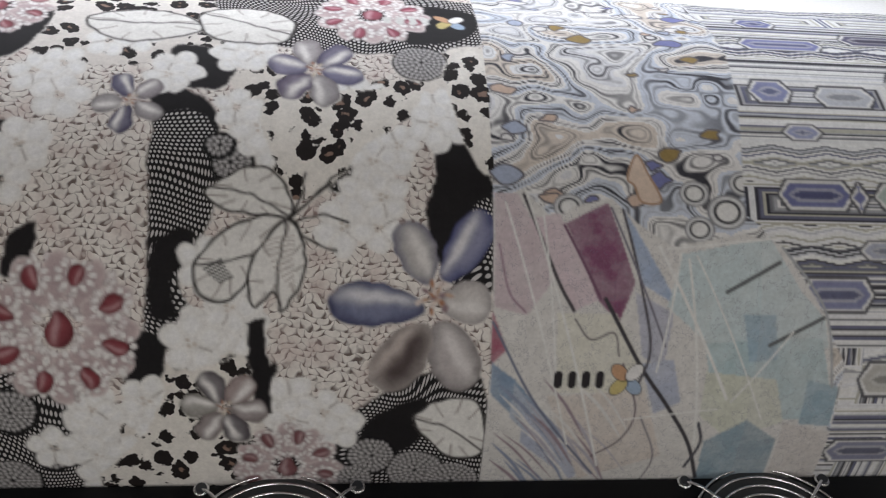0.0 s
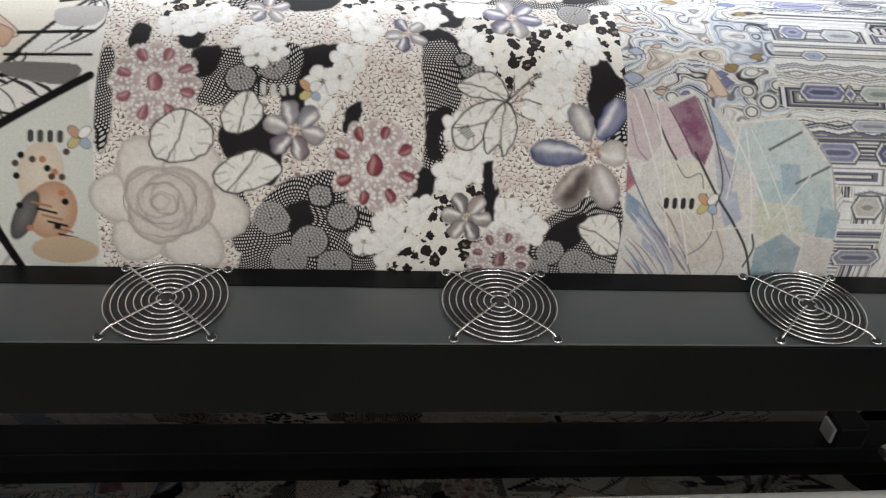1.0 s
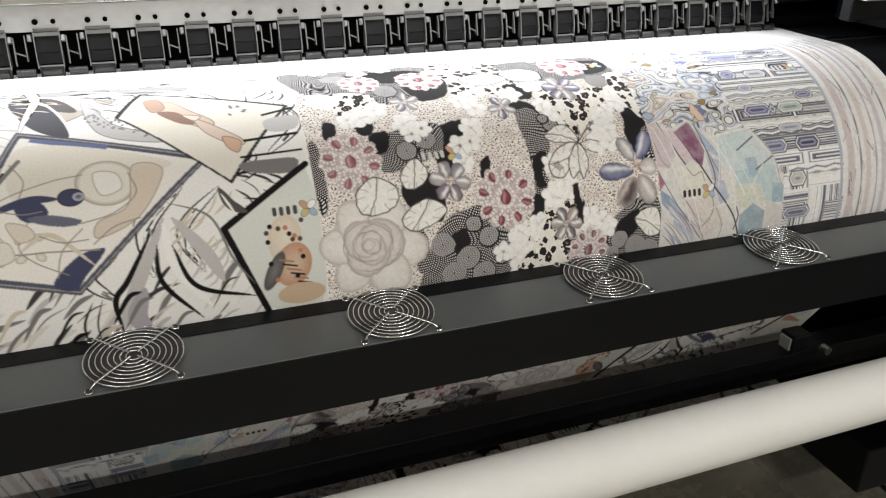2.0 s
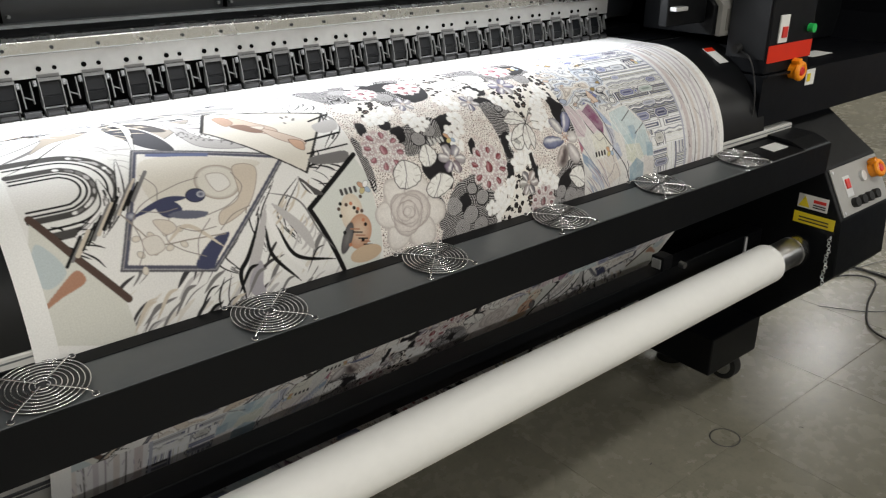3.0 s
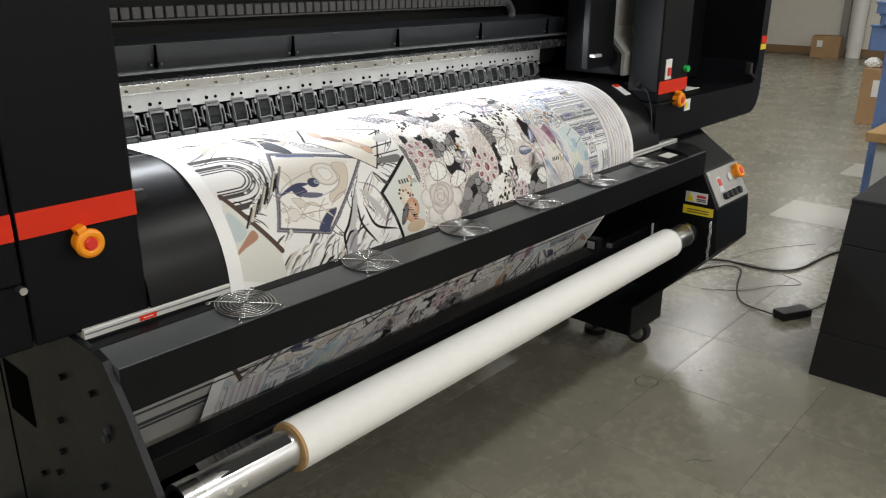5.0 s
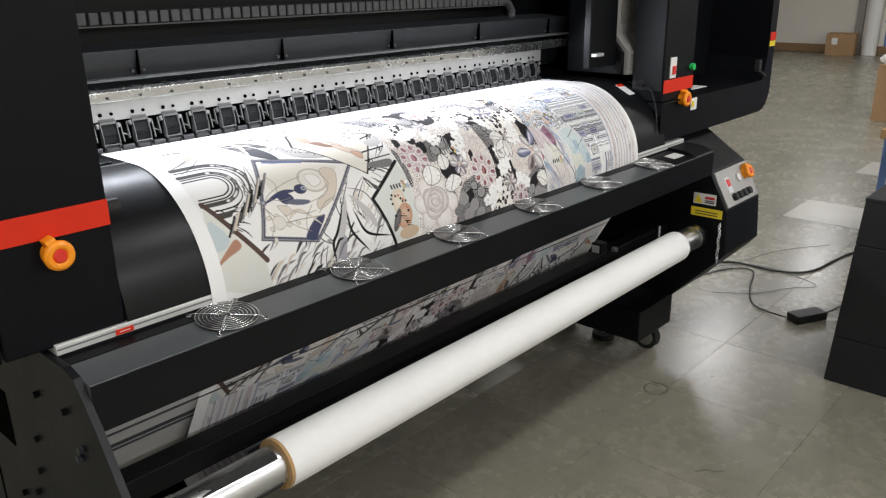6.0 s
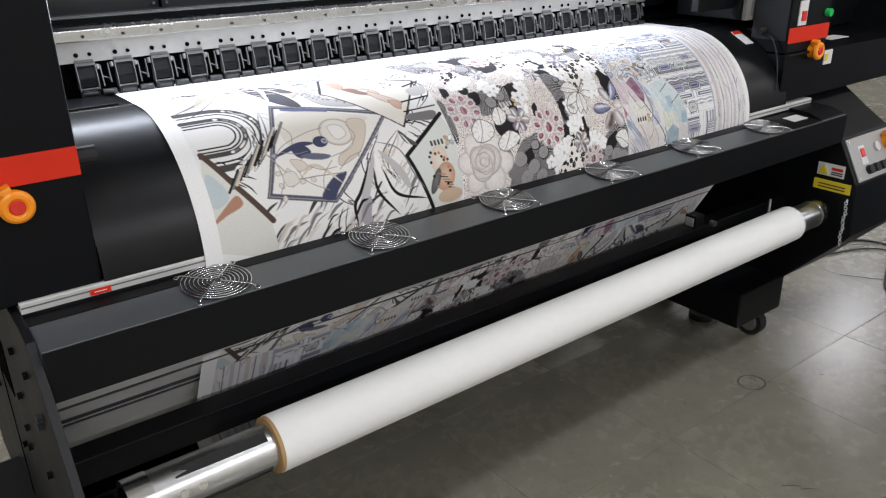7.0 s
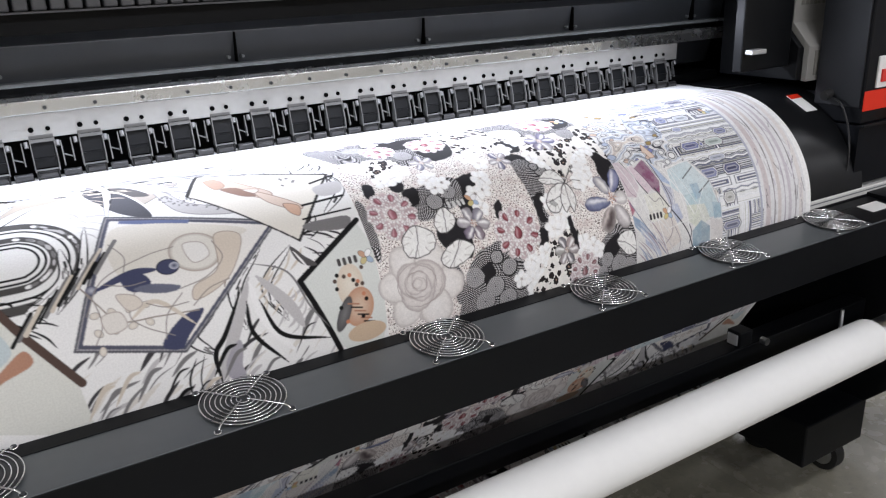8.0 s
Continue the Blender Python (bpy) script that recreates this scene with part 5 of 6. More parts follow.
gem_flower(0.920, 0.232, 0.030, [(0.14, 0.13, 0.28), (0.36, 0.33, 0.35), (0.16, 0.12, 0.22), (0.20, 0.18, 0.32), (0.40, 0.36, 0.38), (0.14, 0.12, 0.24)], 0.2)
gem_flower(0.68, 0.235, 0.022, [(0.36, 0.34, 0.36), (0.20, 0.19, 0.28), (0.40, 0.37, 0.38), (0.28, 0.25, 0.32), (0.36, 0.33, 0.36)], 0.9)
for foot, tip, half, e, b_, l_, sd in (((0.987, 0.382), (0.931, 0.379), 0.0125, (0.045, 0.05, 0.12), (0.20, 0.22, 0.34), (0.66, 0.66, 0.70), 0.35), ((0.990, 0.368), (0.974, 0.333), 0.0115, (0.13, 0.13, 0.20), (0.50, 0.48, 0.47), (0.72, 0.70, 0.68), 0.1), ((0.998, 0.367), (1.023, 0.326), 0.0115, (0.06, 0.07, 0.19), (0.26, 0.27, 0.40), (0.70, 0.69, 0.72), -0.3),
                                    ((0.996, 0.379), (1.026, 0.379), 0.0125, (0.34, 0.31, 0.31), (0.60, 0.57, 0.55), (0.74, 0.72, 0.70), 0.2), ((0.995, 0.389), (1.013, 0.431), 0.0145, (0.22, 0.20, 0.20), (0.50, 0.46, 0.46), (0.70, 0.67, 0.66), -0.2), ((0.989, 0.391), (0.961, 0.430), 0.0150, (0.40, 0.36, 0.34), (0.10, 0.075, 0.075), (0.52, 0.45, 0.42), 0.45)):
    glossy(foot, tip, half, e, b_, l_, sd)
for k in range(18):
    a, q = k * 0.9, 0.0006 * k
    oval(0.993 + q * math.cos(a), 0.375 + q * math.sin(a), 0.0024, 0.0014, a, [(0.46, 0.22, 0.12), (0.70, 0.60, 0.55), (0.56, 0.38, 0.28), (0.30, 0.20, 0.22)][k % 4])

# watercolour collage with contour lines behind it
w = window(U_COL, 1.5, 0.07, 0.60, 0)
x_, y_ = PU[w], PV[w]
relief = hash_noise(x_ * 28 + 2 * hash_noise(x_ * 15, y_ * 18, 11), y_ * 44, 12) + 0.25 * hash_noise(x_ * 70, y_ * 90, 13)
level = np.floor(relief * 6).astype(int) % 7
tints = np.array([(0.76, 0.76, 0.76), (0.70, 0.71, 0.74), (0.78, 0.775, 0.765), (0.60, 0.65, 0.74), (0.77, 0.76, 0.75), (0.68, 0.61, 0.54), (0.74, 0.75, 0.77)])
fr = (relief * 6) % 1.0
ink_ = np.clip(1.5 - np.abs(fr - 0.5) / 0.085, 0, 1) + 0.7 * np.clip(1.3 - np.abs(fr - 0.76) / 0.07, 0, 1) + 0.35 * np.clip(1.2 - np.abs(fr - 0.25) / 0.06, 0, 1)
ink_ = np.clip(ink_ * (0.35 + 0.9 * hash_noise(x_ * 40, y_ * 40, 14)), 0, 1)[..., None]
lay(w, np.ones(x_.shape), tints[level] * (1 - ink_) + np.array((0.06, 0.06, 0.075)) * ink_)
for i in range(46):
    u, v = rng.uniform(1.03, 1.20), rng.uniform(0.11, 0.32)
    r = rng.uniform(0.003, 0.008)
    pts = [(u + r * rng.uniform(0.5, 1.6) * math.cos(a), v + 0.6 * r * rng.uniform(0.5, 1.6) * math.sin(a)) for a in np.linspace(0, 5.5, 7)]
    shape(pts, [(0.20, 0.22, 0.46), (0.34, 0.24, 0.08), (0.64, 0.48, 0.38), (0.40, 0.46, 0.60), (0.74, 0.73, 0.72), (0.70, 0.69, 0.69)][i % 6], True, None, (0.14, 0.13, 0.15), 0.0012)
for x, y, r in ((1.170, 0.323, 0.008), (1.150, 0.312, 0.006), (1.152, 0.334, 0.006), (1.182, 0.305, 0.006), (1.072, 0.322, 0.006)):
    for q, c in ((1.6, (0.30, 0.30, 0.32)), (1.4, (0.66, 0.67, 0.68)), (1.1, (0.06, 0.06, 0.07)), (0.85, (0.76, 0.76, 0.75))):
        oval(x, y, r * q, r * q * 0.85, 0, c)
shape([(1.109, 0.303), (1.116, 0.288), (1.122, 0.300), (1.129, 0.317), (1.117, 0.318), (1.113, 0.308)], (0.72, 0.58, 0.47), True, None, (0.45, 0.28, 0.18), 0.0014)

# ornamental bands: stripes that widen into mirrored medallions
w = window(1.17, 1.5, 0.07, 0.60, 0)
x_, y_ = PU[w], PV[w]
cell = np.abs((x_ - 1.2405) % 0.108 - 0.054)
group = np.floor((y_ - 0.07) / 0.026).astype(int)
mid = 0.07 + (group + 0.5) * 0.026
style = np.array([0, 2, 1, 0, 2, 0, 1, 0, 2, 1, 2, 0, 1, 2, 0, 1, 0, 2, 1, 0, 2])[group % 21]
straight = y_ + 0.0005 * (hash_noise(x_ * 30, y_ * 60, 21) - 0.5)
nested = mid + np.maximum(np.abs(y_ - mid), (0.021 - cell) * 0.55)
zigzag = y_ + 0.0035 * np.abs((cell / 0.018) % 2 - 1) * np.sign(y_ - mid)
upright = x_ + 0.002 * (hash_noise(x_ * 40, y_ * 40, 22) - 0.5)
path_ = np.where(style == 0, straight, np.where(style == 1, nested, zigzag))
path_ = np.where((y_ > 0.405) & (hash_noise(np.floor(x_ / 0.036), np.floor(y_ / 0.026), 23) > 0.62), upright, path_)
thread = np.random.default_rng(8)
dyes = np.array([(0.74, 0.74, 0.74), (0.70, 0.71, 0.72), (0.76, 0.76, 0.74), (0.40, 0.41, 0.44), (0.10, 0.10, 0.115), (0.55, 0.57, 0.62), (0.16, 0.17, 0.28), (0.76, 0.77, 0.76), (0.20, 0.21, 0.24), (0.50, 0.49, 0.40), (0.78, 0.78, 0.78), (0.76, 0.77, 0.80), (0.05, 0.05, 0.07)])
yarn = dyes[thread.integers(0, len(dyes), 700)]
at = path_ / 0.00125
k0 = np.floor(at).astype(int) % 700
soft_ = np.clip((at % 1.0 - 0.72) / 0.28, 0, 1)[..., None]
stripes = yarn[k0] * (1 - soft_) + yarn[(k0 + 1) % 700] * soft_
left_edge = 1.182 + 0.066 * np.clip((y_ - 0.325) / 0.09, 0, 1) ** 0.8 + 0.012 * np.clip((0.30 - y_) / 0.1, 0, 1)
lay(w, np.clip((x_ - left_edge) / 0.0015 + 0.5, 0, 1), stripes)
for u0, u1, v, h, tone in ((1.205, 1.252, 0.311, 0.0085, (0.16, 0.18, 0.42)), (1.252, 1.262, 0.312, 0.0085, (0.17, 0.19, 0.44)), (1.268, 1.315, 0.311, 0.0075, (0.44, 0.54, 0.50)), (1.216, 1.262, 0.372, 0.009, (0.22, 0.24, 0.44)), (1.280, 1.325, 0.372, 0.010, (0.10, 0.11, 0.24)), (1.20, 1.228, 0.235, 0.009, (0.24, 0.27, 0.52)), (1.245, 1.285, 0.238, 0.008, (0.52, 0.55, 0.62)), (1.30, 1.35, 0.225, 0.010, (0.05, 0.045, 0.09)),
                           (1.21, 1.27, 0.182, 0.007, (0.18, 0.20, 0.48)), (1.29, 1.34, 0.170, 0.008, (0.12, 0.11, 0.20)), (1.255, 1.30, 0.345, 0.005, (0.40, 0.43, 0.56)), (1.25, 1.30, 0.478, 0.008, (0.24, 0.25, 0.38)), (1.26, 1.29, 0.425, 0.010, (0.52, 0.51, 0.47)), (1.22, 1.25, 0.145, 0.008, (0.14, 0.16, 0.40)), (1.31, 1.345, 0.290, 0.007, (0.20, 0.22, 0.42)), (1.215, 1.24, 0.268, 0.005, (0.30, 0.33, 0.55))):
    for g, c in ((1.25, (0.10, 0.10, 0.12)), (1.08, (0.75, 0.75, 0.74)), (0.9, tone), (0.5, tuple(min(0.72, 0.5 * k + 0.30) for k in tone)), (0.28, tuple(0.6 * k for k in tone))):
        a, b = u0 + (1 - g) * 0.010, u1 - (1 - g) * 0.010
        if b - a > 0.004:
            shape([(a, v), (a + 0.006, v - h * g), (b - 0.006, v - h * g), (b, v), (b - 0.006, v + h * g), (a + 0.006, v + h * g)], c, False)

# torn and folded paper washes
PAPER = [(1.027, 0.318), (1.045, 0.312), (1.062, 0.330), (1.075, 0.322), (1.098, 0.316), (1.112, 0.330), (1.135, 0.345), (1.180, 0.336), (1.203, 0.342), (1.234, 0.387), (1.245, 0.442), (1.250, 0.535), (1.027, 0.535)]
shape(PAPER, (0.68, 0.665, 0.64), False, "wash")
for pts, tone in (([(1.027, 0.315), (1.042, 0.315), (1.064, 0.363), (1.047, 0.386), (1.028, 0.381)], (0.60, 0.50, 0.53)), ([(1.047, 0.330), (1.066, 0.326), (1.091, 0.376), (1.075, 0.383)], (0.64, 0.52, 0.56)), ([(1.070, 0.332), (1.096, 0.319), (1.112, 0.366), (1.103, 0.389), (1.090, 0.378)], (0.25, 0.085, 0.17)), ([(1.027, 0.384), (1.036, 0.407), (1.027, 0.416)], (0.40, 0.12, 0.18)),
                  ([(1.027, 0.414), (1.042, 0.425), (1.062, 0.448), (1.045, 0.452), (1.028, 0.434)], (0.22, 0.32, 0.46)), ([(1.042, 0.428), (1.076, 0.464), (1.060, 0.470), (1.040, 0.450)], (0.40, 0.46, 0.56)), ([(1.050, 0.448), (1.095, 0.486), (1.085, 0.500), (1.048, 0.468)], (0.42, 0.46, 0.58)), ([(1.105, 0.322), (1.139, 0.380), (1.116, 0.367)], (0.36, 0.45, 0.62)),
                  ([(1.112, 0.372), (1.136, 0.384), (1.132, 0.418), (1.118, 0.410)], (0.46, 0.47, 0.56)), ([(1.141, 0.349), (1.196, 0.338), (1.215, 0.369), (1.232, 0.387), (1.236, 0.405), (1.198, 0.405), (1.157, 0.401), (1.132, 0.380)], (0.54, 0.64, 0.66)), ([(1.157, 0.402), (1.231, 0.398), (1.244, 0.442), (1.234, 0.452), (1.196, 0.453), (1.165, 0.438)], (0.44, 0.58, 0.61)),
                  ([(1.180, 0.385), (1.200, 0.384), (1.204, 0.412), (1.186, 0.414)], (0.34, 0.48, 0.58)), ([(1.160, 0.420), (1.205, 0.425), (1.215, 0.455), (1.180, 0.466), (1.160, 0.450)], (0.62, 0.64, 0.54)), ([(1.225, 0.425), (1.246, 0.430), (1.247, 0.458), (1.226, 0.456)], (0.28, 0.44, 0.54)), ([(1.166, 0.469), (1.191, 0.453), (1.214, 0.468), (1.212, 0.535), (1.170, 0.535)], (0.26, 0.37, 0.44)),
                  ([(1.065, 0.385), (1.101, 0.385), (1.117, 0.412), (1.100, 0.434), (1.067, 0.434)], (0.70, 0.685, 0.60)), ([(1.062, 0.436), (1.122, 0.432), (1.140, 0.480), (1.090, 0.500)], (0.66, 0.60, 0.55)), ([(1.118, 0.415), (1.138, 0.412), (1.146, 0.440), (1.130, 0.448)], (0.44, 0.48, 0.60)), ([(1.215, 0.455), (1.248, 0.462), (1.250, 0.535), (1.216, 0.535)], (0.62, 0.58, 0.55))):
    shape(pts, tone, False, "wash")
for i in range(34):
    u, v, a = rng.uniform(1.03, 1.09), rng.uniform(0.42, 0.49), rng.uniform(0.7, 0.95)
    stroke([(u, v), (u + 0.022 * math.cos(a), v + 0.022 * math.sin(a)), (u + 0.05 * math.cos(a + 0.1), v + 0.05 * math.sin(a + 0.1))], rng.uniform(0.001, 0.0026), [(0.28, 0.32, 0.44), (0.46, 0.44, 0.50), (0.70, 0.69, 0.67), (0.34, 0.26, 0.30)][i % 4], True, True)
for pts, wd, tone in (([(1.045, 0.315), (1.064, 0.363), (1.075, 0.383)], 0.0022, (0.09, 0.08, 0.09)), ([(1.069, 0.333), (1.084, 0.362), (1.091, 0.376)], 0.0018, (0.20, 0.10, 0.16)), ([(1.094, 0.376), (1.117, 0.415), (1.138, 0.443), (1.156, 0.470), (1.168, 0.500)], 0.0026, (0.07, 0.065, 0.075)), ([(1.105, 0.323), (1.116, 0.370), (1.123, 0.406), (1.117, 0.430)], 0.0018, (0.12, 0.11, 0.13)), ([(1.098, 0.322), (1.110, 0.352), (1.132, 0.404)], 0.0014, (0.20, 0.19, 0.24)),
                      ([(1.169, 0.371), (1.202, 0.353)], 0.0026, (0.16, 0.17, 0.18)), ([(1.198, 0.403), (1.231, 0.386)], 0.0026, (0.16, 0.17, 0.18)), ([(1.107, 0.415), (1.118, 0.445), (1.112, 0.466), (1.095, 0.480)], 0.0014, (0.22, 0.18, 0.20)), ([(1.160, 0.455), (1.164, 0.470), (1.158, 0.490)], 0.0022, (0.10, 0.10, 0.12)), ([(1.122, 0.450), (1.135, 0.480), (1.130, 0.505)], 0.0013, (0.28, 0.26, 0.28)),
                      ([(1.027, 0.390), (1.055, 0.440), (1.098, 0.495)], 0.0016, (0.18, 0.20, 0.28)), ([(1.030, 0.345), (1.036, 0.372), (1.046, 0.384)], 0.0013, (0.36, 0.24, 0.30)), ([(1.076, 0.388), (1.086, 0.400), (1.100, 0.396), (1.104, 0.410)], 0.0013, (0.24, 0.22, 0.22)), ([(1.204, 0.344), (1.222, 0.366), (1.234, 0.388), (1.242, 0.430)], 0.0016, (0.40, 0.42, 0.44))):
    stroke(pts, wd, tone)
for a, b, wd in (((1.127, 0.345), (1.175, 0.438), 0.0030), ((1.140, 0.348), (1.128, 0.420), 0.0022), ((1.132, 0.346), (1.205, 0.338), 0.0026), ((1.046, 0.312), (1.100, 0.488), 0.0022), ((1.034, 0.320), (1.078, 0.470), 0.0020), ((1.145, 0.352), (1.160, 0.470), 0.0024), ((1.178, 0.440), (1.212, 0.395), 0.0020), ((1.150, 0.350), (1.200, 0.452), 0.0016), ((1.056, 0.320), (1.066, 0.420), 0.0018), ((1.112, 0.452), (1.170, 0.445), 0.0016)):
    stroke([a, b], wd * 0.65, (0.76, 0.76, 0.74), False)
# plain bars where the maker's mark is printed, with its four-petal shape
for u, v, tone in ((1.068, 0.425, (0.04, 0.035, 0.04)), (0.682, 0.328, (0.6, 0.6, 0.58)), (0.965, 0.172, (0.6, 0.6, 0.58)), (1.300, 0.228, (0.62, 0.62, 0.62)), (0.478, 0.378, (0.10, 0.09, 0.09))):
    for k in range(4):
        stroke([(u + 0.0085 * k, v - 0.0030), (u + 0.0085 * k, v + 0.0030)], 0.0052, tone, False)
    for k, c in enumerate((SKY, (0.6, 0.5, 0.2), (0.6, 0.35, 0.2), WHITE)):
        a = math.pi / 4 + k * math.pi / 2
        oval(u + 0.042 + 0.0065 * math.cos(a), v + 0.0065 * math.sin(a), 0.0068, 0.0044, a, c, None, (0.05, 0.045, 0.05))
# selvedge rails at the far side
field(1.368, 1.50, 0.07, 0.60, (0.70, 0.69, 0.695))
for u, wd, tone in ((1.365, 0.006, (0.40, 0.42, 0.52)), (1.385, 0.014, (0.58, 0.50, 0.50)), (1.405, 0.003, GREY), (1.42, 0.010, (0.62, 0.55, 0.52)), (1.437, 0.003, (0.4, 0.36, 0.4)), (1.452, 0.009, (0.55, 0.50, 0.54)), (1.47, 0.003, GREY), (1.487, 0.012, (0.68, 0.63, 0.60))):
    stroke([(u + 0.004 * math.sin(9 * v), v) for v in np.linspace(0.10, 0.56, 12)], wd, tone, False)
for i in range(70):
    u, v = rng.uniform(1.37, 1.49), rng.uniform(0.11, 0.55)
    stroke([(u, v), (u + rng.uniform(-0.01, 0.01), v + rng.uniform(0.01, 0.03))], 0.0018, [GREY, PALE, (0.45, 0.4, 0.5)][i % 3], False)

# wrap the sheet onto the cloth: the design, then its mirrored repeat further down
FEED = 0.0
dv = VV - FEED
low = dv > 0.53
src_u = np.where(dv > 0.78, U1 - UU, UU)
src_v = np.where(low, 0.53 - np.abs((dv - 0.53) % 0.76 - 0.38) * 0.98 - 0.02, dv)
wu = 0.0005 * np.sin(src_u * 260 + 7 * np.sin(src_v * 90)) + 0.0004 * np.sin(src_v * 150 + src_u * 60)
wv_ = 0.0005 * np.sin(src_v * 240 + 6 * np.sin(src_u * 85)) + 0.0004 * np.sin(src_u * 140 - src_v * 70)
organic = np.clip((src_u - 0.52) / 0.03, 0, 1) * np.clip((1.03 - src_u) / 0.03, 0, 1)
src_u = src_u + wu * organic
src_v = src_v + wv_ * organic
fu = np.clip(src_u / STEP, 0, len(pu) - 1.001)
fv = np.clip((src_v - pv[0]) / STEP, 0, len(pv) - 1.001)
iu, iv = fu.astype(int), fv.astype(int)
au, av = (fu - iu)[..., None], (fv - iv)[..., None]
DEPTH = np.where(PU[..., None] > 0.533, 1.05, 1.2)
INKED = 0.8 * np.clip(SHEET / 0.8, 0, 1.05) ** DEPTH
INKED = INKED + np.where(PU[..., None] > 1.19, 0.30, np.where(PU[..., None] > 0.533, 0.12, 0.30)) * (INKED.mean(-1, keepdims=True) - INKED)
INK = (INKED[iv, iu] * (1 - au) + INKED[iv, iu + 1] * au) * (1 - av) + (INKED[iv + 1, iu] * (1 - au) + INKED[iv + 1, iu + 1] * au) * av
MASK = np.stack([KIND["leopard"], KIND["seed"], KIND["scale"]], -1)[iv, iu]
MASK2 = np.stack([KIND["wash"]] * 3, -1)[iv, iu]
blank = (VV < 0.105 + 0.004 * np.sin(UU * 31)) | (UU < 0.03)
INK[blank] = (0.80, 0.80, 0.79)
MASK[blank] = 0
MASK2[blank] = 0

LIFT = 0.0022
Z3 = zs + nz * LIFT
Y3 = ys + ny * LIFT
wob = 0.0012 * np.sin(UU * 9 + VV * 4) * np.clip((VV - 0.62) / 0.2, 0, 1)
co = np.stack([UU, np.repeat(Y3[:, None], len(us), 1) + wob, np.repeat(Z3[:, None], len(us), 1)], -1).reshape(-1, 3)
nu, nv = len(us), len(vs)


def cloth(name, r0, r1, parent, label):
    """One stretch of the cloth, from row r0 to row r1 of the sheet."""
    m_ = r1 - r0
    i0 = (np.arange(m_ - 1)[:, None] * nu + np.arange(nu - 1)[None]).ravel()
    quads = np.stack([i0, i0 + 1, i0 + nu + 1, i0 + nu], 1)
    pick = slice(r0 * nu, r1 * nu)
    me = bpy.data.meshes.new(name)
    me.vertices.add(m_ * nu)
    me.vertices.foreach_set("co", co[pick].ravel().astype(np.float32))
    me.loops.add(quads.size)
    me.loops.foreach_set("vertex_index", quads.ravel().astype(np.int32))
    me.polygons.add(len(quads))
    me.polygons.foreach_set("loop_start", (np.arange(len(quads)) * 4).astype(np.int32))
    me.polygons.foreach_set("use_smooth", np.ones(len(quads), dtype=bool))
    me.update(calc_edges=True)
    for nm, arr in (("print", INK), ("motif", MASK), ("motif_b", MASK2)):
        at = me.attributes.new(nm, "FLOAT_COLOR", "POINT")
        full = np.concatenate([arr, np.ones(arr.shape[:2] + (1,))], -1).reshape(-1, 4)
        at.data.foreach_set("color", full[pick].ravel().astype(np.float32))
    at = me.attributes.new("cloth_uv", "FLOAT_VECTOR", "POINT")
    at.data.foreach_set("vector", np.stack([UU, VV, UU * 0], -1).reshape(-1, 3)[pick].ravel().astype(np.float32))
    me.materials.append(M_PRINT)
    ob = new(name, me)
    ob.parent = parent
    return tagged(ob, label)


